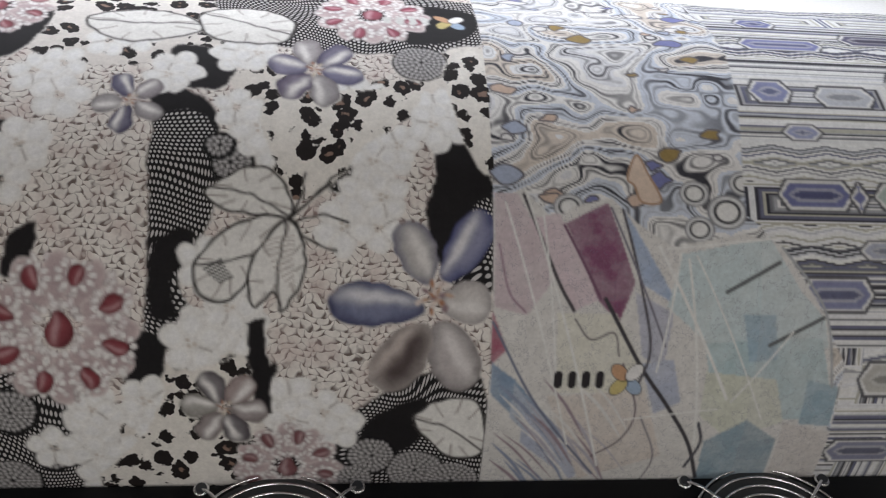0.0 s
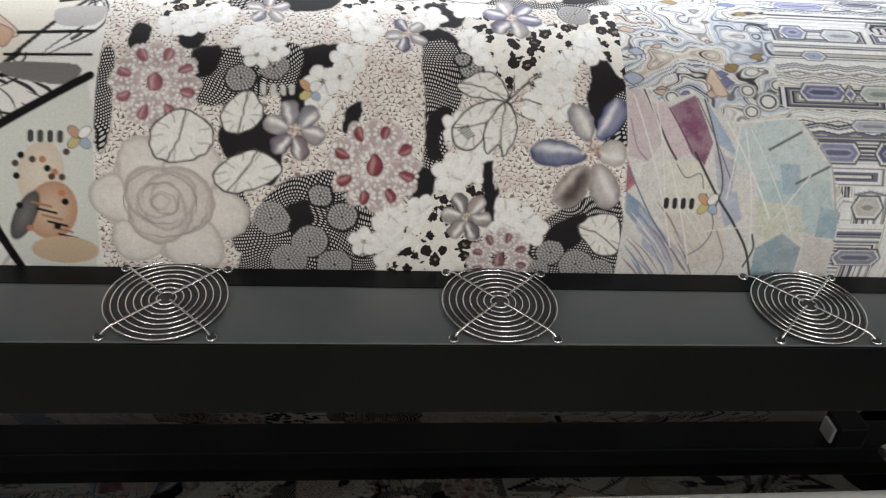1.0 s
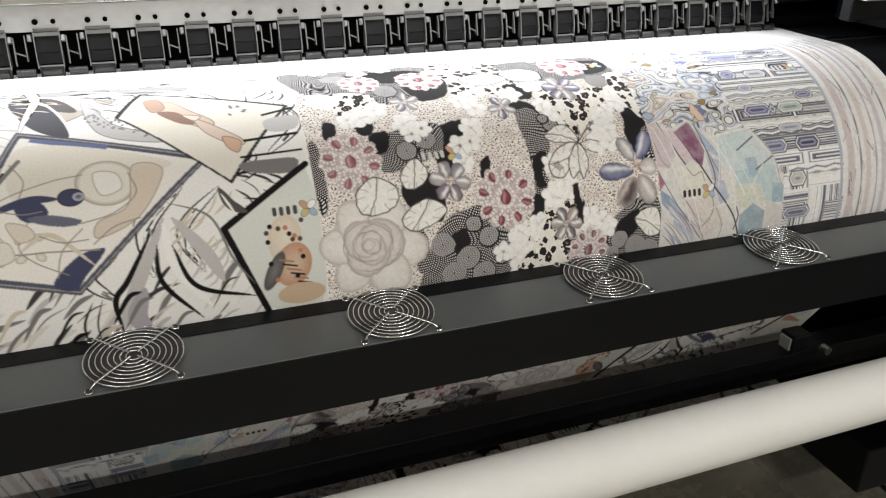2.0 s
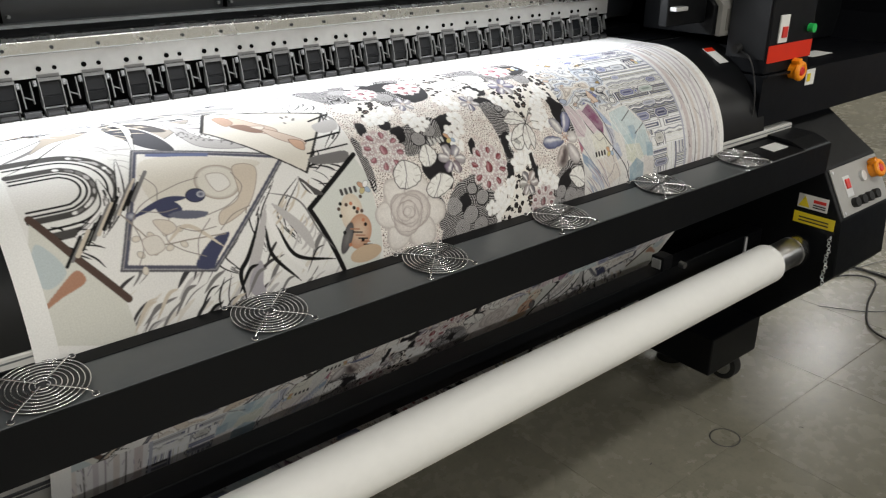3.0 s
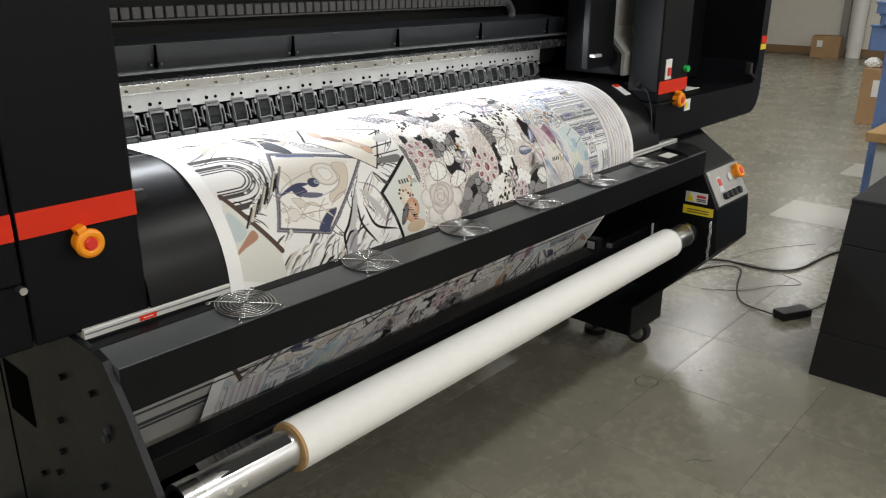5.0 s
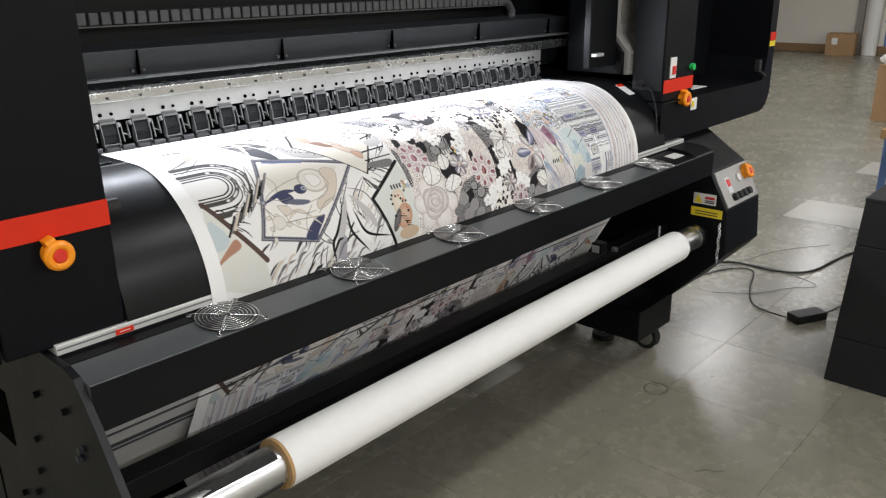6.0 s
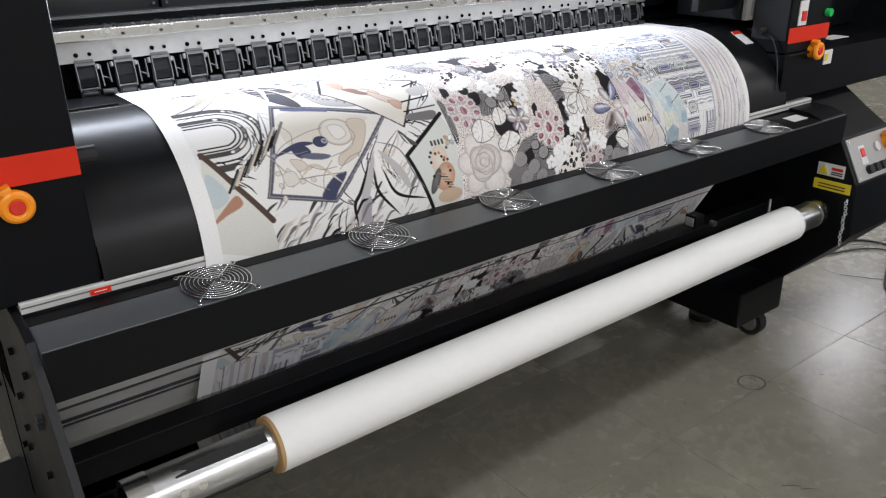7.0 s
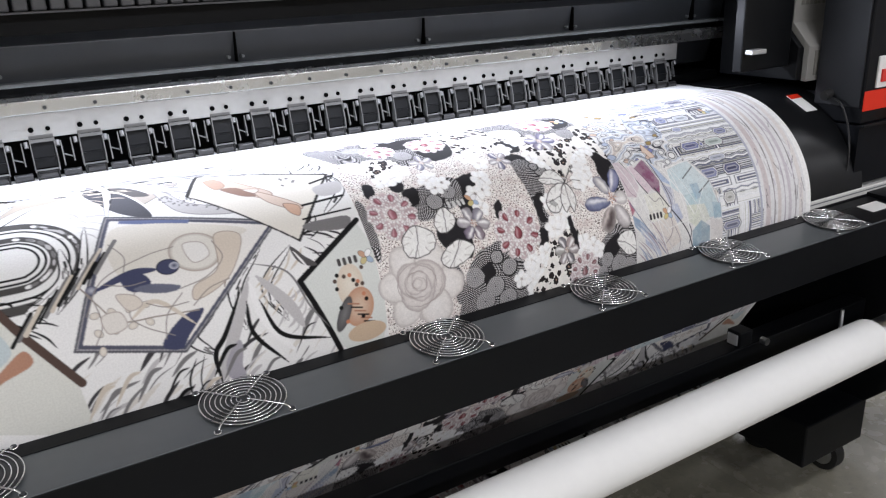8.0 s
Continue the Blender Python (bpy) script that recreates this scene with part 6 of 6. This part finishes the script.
def fabric_material():
    m = bpy.data.materials.new("printed polyester")
    m.use_nodes = True
    nt = m.node_tree
    b = nt.nodes["Principled BSDF"]
    L = nt.links.new

    def node(kind, **kw):
        n = nt.nodes.new("ShaderNode" + kind)
        for k, v in kw.items():
            n.inputs[k].default_value = v
        return n

    uv = node("Attribute")
    uv.attribute_name = "cloth_uv"
    ink = node("Attribute")
    ink.attribute_name = "print"
    mk = node("Attribute")
    mk.attribute_name = "motif"
    sep = node("SeparateColor")
    L(mk.outputs["Color"], sep.inputs[0])

    def mix(fac, a, colour):
        x = nt.nodes.new("ShaderNodeMix")
        x.data_type = "RGBA"
        L(fac, x.inputs[0])
        L(a, x.inputs[6])
        if isinstance(colour, tuple):
            x.inputs[7].default_value = colour
        else:
            L(colour, x.inputs[7])
        return x.outputs[2]

    def math_(op, a, bb=None):
        x = nt.nodes.new("ShaderNodeMath")
        x.operation = op
        for i, v in enumerate((a, bb)):
            if v is None:
                continue
            if isinstance(v, (int, float)):
                x.inputs[i].default_value = v
            else:
                L(v, x.inputs[i])
        return x.outputs[0]

    # warped coordinate for organic motifs
    wn = node("TexNoise", Scale=26.0, Detail=2.0)
    L(uv.outputs["Vector"], wn.inputs["Vector"])
    wv = nt.nodes.new("ShaderNodeVectorMath")
    wv.operation = "MULTIPLY_ADD"
    L(wn.outputs["Color"], wv.inputs[0])
    wv.inputs[1].default_value = (0.02, 0.02, 0)
    L(uv.outputs["Vector"], wv.inputs[2])
    def step(a, lo, hi):
        x = nt.nodes.new("ShaderNodeMapRange")
        x.inputs["From Min"].default_value, x.inputs["From Max"].default_value = lo, hi
        L(a, x.inputs["Value"])
        return x.outputs[0]

    def warp(scale, amount, detail=1.0):
        n = node("TexNoise", Scale=scale, Detail=detail)
        L(uv.outputs["Vector"], n.inputs["Vector"])
        q = nt.nodes.new("ShaderNodeVectorMath")
        q.operation = "MULTIPLY_ADD"
        L(n.outputs["Color"], q.inputs[0])
        q.inputs[1].default_value = (amount, amount, 0)
        L(uv.outputs["Vector"], q.inputs[2])
        x = nt.nodes.new("ShaderNodeSeparateXYZ")
        L(q.outputs[0], x.inputs[0])
        return x.outputs[0], x.outputs[1]

    def lattice(p, q, du, dv_):
        """Staggered rows: the place within a cell, -0.5 to 0.5 both ways."""
        row = math_("DIVIDE", q, dv_)
        odd = math_("MULTIPLY", math_("FLOOR", row), 0.5)
        a = math_("SUBTRACT", math_("FRACT", math_("ADD", math_("DIVIDE", p, du), odd)), 0.5)
        return a, math_("SUBTRACT", math_("FRACT", row), 0.5)

    def hypot_(a, c):
        return math_("SQRT", math_("ADD", math_("MULTIPLY", a, a), math_("MULTIPLY", c, c)))

    # leopard rosettes: broken dark rings with a tan heart
    vo = node("TexVoronoi", Scale=84.0, Randomness=0.9)
    L(wv.outputs[0], vo.inputs["Vector"])
    brk = node("TexNoise", Scale=260.0, Detail=1.0)
    L(uv.outputs["Vector"], brk.inputs["Vector"])
    edge = math_("ADD", vo.outputs["Distance"], math_("MULTIPLY", math_("SUBTRACT", brk.outputs["Fac"], 0.5), 0.42))
    heart = math_("SUBTRACT", 1.0, step(edge, 0.10, 0.18))
    ring = math_("SUBTRACT", 1.0, step(edge, 0.46, 0.51))
    col = mix(math_("MULTIPLY", ring, sep.outputs[0]), ink.outputs["Color"], (0.022, 0.018, 0.018, 1))
    col = mix(math_("MULTIPLY", math_("MULTIPLY", heart, 0.75), sep.outputs[0]), col, (0.34, 0.23, 0.18, 1))
    # curling rows of small seed dots
    sx_, sy_ = warp(13.0, 0.065)
    da, db = lattice(sx_, sy_, 0.0029, 0.0034)
    dots = math_("SUBTRACT", 1.0, step(hypot_(da, db), 0.25, 0.38))
    col = mix(math_("MULTIPLY", dots, sep.outputs[1]), col, (0.56, 0.54, 0.54, 1))
    mk2 = node("Attribute")
    mk2.attribute_name = "motif_b"
    sep2 = node("SeparateColor")
    L(mk2.outputs["Color"], sep2.inputs[0])
    # overlapping scales, with a dark nick where two of them meet
    fx, fy = warp(75.0, 0.019, 2.0)
    sa, sb = lattice(fx, fy, 0.0064, 0.0045)
    nick = node("TexNoise", Scale=210.0, Detail=1.0)
    L(uv.outputs["Vector"], nick.inputs["Vector"])
    tip = step(hypot_(sa, math_("MULTIPLY", math_("ADD", sb, 0.5), 0.5)), 0.42, 0.58)
    col = mix(math_("MULTIPLY", math_("MULTIPLY", math_("MULTIPLY", tip, step(nick.outputs["Fac"], 0.20, 0.42)), 0.9), sep.outputs[2]), col, (0.10, 0.065, 0.058, 1))
    blush = node("TexNoise", Scale=60.0, Detail=3.0)
    L(uv.outputs["Vector"], blush.inputs["Vector"])
    col = mix(math_("MULTIPLY", math_("MULTIPLY", step(blush.outputs["Fac"], 0.45, 0.7), 0.45), sep.outputs[2]), col, (0.50, 0.37, 0.35, 1))
    # watery pigment and torn edges
    wz = node("TexNoise", Scale=48.0, Detail=6.0, Roughness=0.65)
    L(uv.outputs["Vector"], wz.inputs["Vector"])
    wm = nt.nodes.new("ShaderNodeMapRange")
    wm.inputs["From Min"].default_value, wm.inputs["From Max"].default_value = 0.38, 0.68
    L(wz.outputs["Fac"], wm.inputs["Value"])
    col = mix(math_("MULTIPLY", math_("MULTIPLY", wm.outputs[0], 0.28), sep2.outputs[0]), col, (0.70, 0.70, 0.68, 1))
    wl = math_("LESS_THAN", math_("ABSOLUTE", math_("SUBTRACT", math_("FRACT", math_("MULTIPLY", wz.outputs["Fac"], 7.0)), 0.5)), 0.035)
    col = mix(math_("MULTIPLY", math_("MULTIPLY", wl, 0.4), sep2.outputs[0]), col, (0.20, 0.20, 0.27, 1))
    # photographic tone inside the printed shapes
    pz = node("TexNoise", Scale=130.0, Detail=5.0, Roughness=0.7)
    L(wv.outputs[0], pz.inputs["Vector"])
    pm = nt.nodes.new("ShaderNodeMapRange")
    pm.inputs["From Min"].default_value, pm.inputs["From Max"].default_value = 0.32, 0.68
    pm.inputs["To Min"].default_value, pm.inputs["To Max"].default_value = 0.89, 1.06
    L(pz.outputs["Fac"], pm.inputs["Value"])
    ps = nt.nodes.new("ShaderNodeVectorMath")
    ps.operation = "SCALE"
    L(col, ps.inputs[0])
    L(pm.outputs[0], ps.inputs["Scale"])
    gx = nt.nodes.new("ShaderNodeSeparateXYZ")
    L(uv.outputs["Vector"], gx.inputs[0])
    col = mix(math_("MULTIPLY", math_("GREATER_THAN", gx.outputs[0], 0.535), math_("GREATER_THAN", gx.outputs[1], 0.12)), col, ps.outputs[0])
    # faint ink mottling
    mo = node("TexNoise", Scale=420.0, Detail=3.0)
    L(uv.outputs["Vector"], mo.inputs["Vector"])
    mr = node("MapRange")
    mr.inputs["From Min"].default_value, mr.inputs["From Max"].default_value = 0.3, 0.7
    mr.inputs["To Min"].default_value, mr.inputs["To Max"].default_value = 0.94, 1.05
    L(mo.outputs["Fac"], mr.inputs["Value"])
    sc = nt.nodes.new("ShaderNodeVectorMath")
    sc.operation = "SCALE"
    L(col, sc.inputs[0])
    L(mr.outputs[0], sc.inputs["Scale"])
    L(sc.outputs[0], b.inputs["Base Color"])
    b.inputs["Roughness"].default_value = 0.7
    b.inputs["Specular IOR Level"].default_value = 0.12
    wv2 = node("TexNoise", Scale=1500.0, Detail=1.0)
    L(uv.outputs["Vector"], wv2.inputs["Vector"])
    bn = node("Bump", Strength=0.12, Distance=0.0004)
    L(wv2.outputs["Fac"], bn.inputs["Height"])
    L(bn.outputs[0], b.inputs["Normal"])
    return m


M_PRINT = fabric_material()
fabric = thing("printed_fabric", "white polyester fabric printed with flowers, leopard spots and comic panels", "fabric")
ra, rb, rc = np.searchsorted(vs, (0.115, 0.60, 0.80))
cloth("unprinted_strip", 0, ra + 1, fabric, "plain white cloth not yet printed")
cloth("printed_front", ra, rb + 1, fabric, "fresh print over the curved platen")
cloth("heater_stretch", rb, rc + 1, fabric, "print sloping down the heater plate")
cloth("slack_loop", rc, nv, fabric, "loose loop running up to the roll")

# ---- room ----
def floor_material():
    m = mat("worn grey vinyl tile", (0.245, 0.232, 0.182), 0.27, var=0.14, scale=26, bump=0.06, rvar=0.10)
    nt = m.node_tree
    b = nt.nodes["Principled BSDF"]
    info = nt.nodes.new("ShaderNodeObjectInfo")
    mr = nt.nodes.new("ShaderNodeMapRange")
    mr.inputs["To Min"].default_value, mr.inputs["To Max"].default_value = 0.95, 1.05
    nt.links.new(info.outputs["Random"], mr.inputs["Value"])
    sc = nt.nodes.new("ShaderNodeVectorMath")
    sc.operation = "SCALE"
    nt.links.new(b.inputs["Base Color"].links[0].from_socket, sc.inputs[0])
    nt.links.new(mr.outputs[0], sc.inputs["Scale"])
    tc = nt.nodes.new("ShaderNodeNewGeometry")
    for scale_, lo, hi, amt in ((3.2, 0.36, 0.74, 0.20), (14.0, 0.34, 0.76, 0.14), (45.0, 0.48, 0.70, 0.13), (130.0, 0.52, 0.70, 0.12)):
        nz_ = nt.nodes.new("ShaderNodeTexNoise")
        nz_.inputs["Scale"].default_value, nz_.inputs["Detail"].default_value = scale_, 5
        nt.links.new(tc.outputs["Position"], nz_.inputs["Vector"])
        r2 = nt.nodes.new("ShaderNodeMapRange")
        r2.inputs["From Min"].default_value, r2.inputs["From Max"].default_value = lo, hi
        r2.inputs["To Min"].default_value, r2.inputs["To Max"].default_value = 1.0, 1.0 - amt
        nt.links.new(nz_.outputs["Fac"], r2.inputs["Value"])
        s2 = nt.nodes.new("ShaderNodeVectorMath")
        s2.operation = "SCALE"
        nt.links.new(sc.outputs[0], s2.inputs[0])
        nt.links.new(r2.outputs[0], s2.inputs["Scale"])
        sc = s2
    nt.links.new(sc.outputs[0], b.inputs["Base Color"])
    return m


M_TILE = floor_material()
M_JOINT = mat("dark tile joint", (0.12, 0.115, 0.10), 0.8, var=0.2)
M_TILEP = mat("pale tile-sized square", (0.38, 0.37, 0.33), 0.3, var=0.08, scale=15)
X0, X1, Y0, Y1, H = -5.0, 14.6, -6.0, 7.0, 3.0
floor = tagged(part("floor", bx(X0 - 0.2, X1 + 0.2, Y0 - 0.2, Y1 + 0.2, -0.1, -0.003, 0), M_JOINT), "worn grey vinyl tile floor", "floor", kind="structure")
for nm, a in (("wall_east", (X1, X1 + 0.15, Y0, Y1)), ("wall_west", (X0 - 0.15, X0, Y0, Y1)), ("wall_north", (X0, X1, Y1, Y1 + 0.15)), ("wall_south", (X0, X1, Y0 - 0.15, Y0))):
    tagged(part(nm, bx(*a, -0.003, H, 0), M_WALL), "plain cream painted wall", "wall", kind="structure")
tagged(part("ceiling", bx(X0, X1, Y0, Y1, H, H + 0.1, 0), M_CEIL), "plain white panel ceiling", "ceiling", kind="structure")
tagged(part("baseboard", bx(X1 - 0.015, X1, Y0, Y1, 0.0, 0.14, 0.002), M_BASE), "brown vinyl baseboard", "baseboard", kind="structure")
M_GLOW = bpy.data.materials.new("lamp diffuser")
M_GLOW.use_nodes = True
gb = M_GLOW.node_tree.nodes["Principled BSDF"]
gb.inputs["Emission Color"].default_value = (1, 0.97, 0.9, 1)
gb.inputs["Emission Strength"].default_value = 3.0
for lx, ly, w in CEILING_LAMPS:
    cl = thing("ceiling_lamp", "assumed white ceiling panel lamp, lit, out of view", "lamp", "ceiling lamps")
    part("lamp_frame", bx(lx - 0.62, lx + 0.62, ly - 0.17, ly + 0.17, 2.965, 3.0, 0.003), M_CEIL, cl)
    part("diffuser", bx(lx - 0.6, lx + 0.6, ly - 0.15, ly + 0.15, 2.955, 2.964, 0.001), M_GLOW, cl, "glowing diffuser")

TX, TY, T = 0.225, -0.052, 0.4572
tile_me = None
for i in range(-3, 12):
    for j in range(-6, 6):
        x, y = TX + T * i, TY + T * j
        if tile_me is None:
            t0 = part("tile", bx(0.0004, T - 0.0004, 0.0004, T - 0.0004, -0.003, 0.0, 0.0005), M_TILE, floor)
            tile_me = t0.data
            t0.location = (x, y, 0)
            continue
        o = new("tile", tile_me)
        o.parent = floor
        o.location = (x, y, 0)
own = bmesh.new()
for i in range(-12, 32):
    for j in range(-14, 16):
        if -3 <= i < 12 and -6 <= j < 6:
            continue
        x, y = TX + T * i, TY + T * j
        if x < X0 or y < Y0 or x + T > X1 or y + T > Y1:
            continue
        own.faces.new([own.verts.new((x + a, y + b, 0)) for a, b in ((0.0004, 0.0004), (T - 0.0004, 0.0004), (T - 0.0004, T - 0.0004), (0.0004, T - 0.0004))])
tagged(part("far_tiles", own, M_TILE, floor), kind="stuff")
# Two pale squares, one tile wide, laid just above the floor.
for x, y in ((TX + 8 * T, TY + 0 * T), (TX + 11 * T, TY + 0 * T)):
    part("pale_square", bx(x + 0.001, x + T - 0.001, y + 0.001, y + T - 0.001, 0.0005, 0.0012, 0), M_TILEP, floor, "pale tile-sized square")
# scuffs on the floor
ringm = bmesh.new()
ring(0.042, 0.0022, Matrix.Translation((1.56, -0.022, 0.0002)) @ Matrix.Diagonal((1, 0.9, 0.15, 1)), 40, 6, ringm)
part("scuff_ring", ringm, M_INK, floor, "dark circular scuff mark")
for a, b in (((1.20, -0.335), (1.235, -0.365)), ((1.225, -0.37), (1.255, -0.395)), ((1.76, -0.125), (1.765, -0.135)), ((1.31, 0.035), (1.318, 0.038))):
    part("scuff", wire([(a[0], a[1], 0.0003), ((a[0] + b[0]) / 2 + 0.004, (a[1] + b[1]) / 2, 0.0004), (b[0], b[1], 0.0003)], 0.0013, 5), M_INK, floor, "short dark scuff")

# things round the printer
def leaning(x0, x1, y0, y1, z0, z1, bev):
    """A box whose near end leans back a little towards its top."""
    bm = bx(x0, x1, y0, y1, z0, z1, bev)
    for v in bm.verts:
        if v.co.y > (y0 + y1) / 2:
            v.co.y -= 0.062 * v.co.z
    return bm


cab = thing("black_cabinet", "matt black low cabinet with creased side panels, standing on the floor", "cabinet")
for z0, z1 in ((0.0, 0.168), (0.1695, 0.497), (0.4985, 0.645)):
    part("side_panel", leaning(1.995, 2.62, -1.45, -0.427, z0, z1, 0.003), M_CLOTH, cab)
part("top", leaning(1.993, 2.622, -1.452, -0.426, 0.6455, 0.657, 0.002), M_CLOTH, cab)
ad = thing("power_adapter", "black power adapter brick lying on the floor", "adapter")
own = bx(-0.075, 0.075, -0.033, 0.033, 0.0, 0.036, 0.005)
bmesh.ops.transform(own, matrix=pose(2.47, -0.21, 0, 0, 0, -28), verts=own.verts)
part("brick", own, M_CABLE, ad)
part("output_cable", wire(curve_pts([(2.41, -0.16, 0.012), (2.47, 0.0, 0.006), (2.65, 0.095, 0.006), (2.87, 0.17, 0.006), (2.80, 0.28, 0.006), (2.4, 0.40, 0.006), (2.0, 0.55, 0.006)], 10), 0.0035), M_CABLE, ad)
part("mains_cable", wire(curve_pts([(2.535, -0.245, 0.012), (2.62, -0.26, 0.006), (2.72, -0.28, 0.006), (2.9, -0.36, 0.006), (3.1, -0.5, 0.006)], 10), 0.0035), M_CABLE, ad)
fc = thing("floor_cable", "black cable lying loosely on the floor", "cable")
part("cable", wire(curve_pts([(2.0, 0.62, 0.006), (2.5, 0.48, 0.006), (2.9, 0.33, 0.006), (2.94, 0.09, 0.006), (3.05, -0.04, 0.006), (3.44, -0.11, 0.006), (3.7, -0.3, 0.01)], 12), 0.005), M_CABLE, fc)
for pts, r in (([(2.1, 0.58, 0.005), (2.6, 0.42, 0.005), (2.95, 0.22, 0.005), (2.88, -0.11, 0.005), (2.75, -0.03, 0.005), (2.6, 0.06, 0.005), (2.5, 0.2, 0.005)], 0.0016), ([(2.2, 0.55, 0.005), (2.7, 0.33, 0.005), (3.2, 0.2, 0.005), (3.5, 0.02, 0.005)], 0.0014)):
    part("thin_cable", wire(curve_pts(pts, 12), r), M_GREY, fc, "thin grey cable")

def carton(x, y, z, sx, sy, sz, turn, label):
    t = thing("cardboard_box", label, "box", "cardboard boxes")
    own = bx(-sx / 2, sx / 2, -sy / 2, sy / 2, 0, sz, 0.004)
    part("box_body", own, M_BOXC, t)
    part("tape", bx(-sx / 2 - 0.001, sx / 2 + 0.001, -0.03, 0.03, sz * 0.8, sz + 0.001, 0), M_CARD, t, "brown packing tape")
    part("box_label", bx(-sx / 2 - 0.002, -sx / 2 - 0.001, sy * 0.1, sy * 0.3, sz * 0.5, sz * 0.8, 0), M_WHITEL, t)
    t.matrix_basis = pose(x, y, z, 0, 0, turn)
    return t


carton(14.25, 3.2, 0, 0.35, 0.45, 0.36, 8, "closed cardboard box on the floor against the wall")
carton(7.85, 0.72, 0, 0.5, 0.5, 0.52, 10, "large closed cardboard box standing on the floor")
paper = thing("crumpled_paper", "white crumpled paper lying on a cardboard box", "paper")
own = bmesh.new()
bmesh.ops.create_icosphere(own, subdivisions=3, radius=0.07)
crease = np.random.default_rng(4)
for v in own.verts:
    v.co *= 1 + crease.uniform(-0.16, 0.16)
    v.co.z = max(v.co.z * 0.75, -0.04)
bmesh.ops.transform(own, matrix=Matrix.Translation((7.70, 0.88, 0.561)), verts=own.verts)
part("sheet", own, M_WHITEL, paper)


def blue_bin(x, y, z, sx, sy, sz, turn, label):
    """A moulded bin: four thick walls, a floor and a proud rim."""
    t = thing("plastic_bin", label, "bin", "blue bins on the box")
    w = bx(-sx / 2, sx / 2, -sy / 2, sy / 2, 0, 0.012, 0.003)
    for x0, x1, y0, y1 in ((-sx / 2, -sx / 2 + 0.012, -sy / 2, sy / 2), (sx / 2 - 0.012, sx / 2, -sy / 2, sy / 2), (-sx / 2, sx / 2, -sy / 2, -sy / 2 + 0.012), (-sx / 2, sx / 2, sy / 2 - 0.012, sy / 2)):
        bx(x0, x1, y0, y1, 0.004, sz, 0.002, w)
    part("bin_body", w, M_BLUE, t)
    lip = bx(-sx / 2 - 0.014, sx / 2 + 0.014, -sy / 2 - 0.014, sy / 2 + 0.014, sz, sz + 0.018, 0.004)
    part("lid", lip, M_BLUE, t, "flat blue lid")
    t.matrix_basis = pose(x, y, z, 0, 0, turn)


blue_bin(7.90, 0.50, 0.521, 0.42, 0.50, 0.135, -6, "shallow blue plastic bin on a cardboard box")
blue_bin(7.88, 0.62, 0.676, 0.44, 0.60, 0.215, -8, "deep blue plastic bin stacked on another")
blue_bin(7.86, 0.60, 0.911, 0.46, 0.56, 0.085, 4, "flat blue plastic tray stacked on a bin")
blue_bin(7.86, 0.62, 1.016, 0.50, 0.64, 0.085, 9, "blue plastic tray on top of the stack")

bench = thing("workbench", "pale wooden workbench on grey legs beside a blue panel", "workbench")
part("worktop", bx(3.38, 3.98, -1.20, -0.155, 0.595, 0.64, 0.004), M_CARD, bench, "pale wooden board")
for y in (-0.24, -1.10):
    part("leg", bx(3.42, 3.50, y - 0.04, y + 0.04, 0.0, 0.594, 0.004), M_PALE, bench, "light grey steel leg")
part("blue_panel", bx(4.02, 4.06, -1.20, -0.03, 0.0, 1.05, 0.004), M_BLUE, bench, "upright blue panel")

M_POST = mat("dull grey steel post", (0.30, 0.29, 0.27), 0.5, 0.3, var=0.1, scale=20)
post = tagged(part("door_post", bx(14.52, 14.6, 2.98, 3.10, 0.0, 3.0, 0.005), M_POST), "grey steel post against the wall", "post", kind="structure")
wr = thing("white_fabric_roll", "tall white fabric roll standing against the wall", "roll")
smooth(part("wound_fabric", rod((14.42, 2.80, 0), (14.45, 2.78, 2.4), 0.115, 32), M_ROLL, wr))
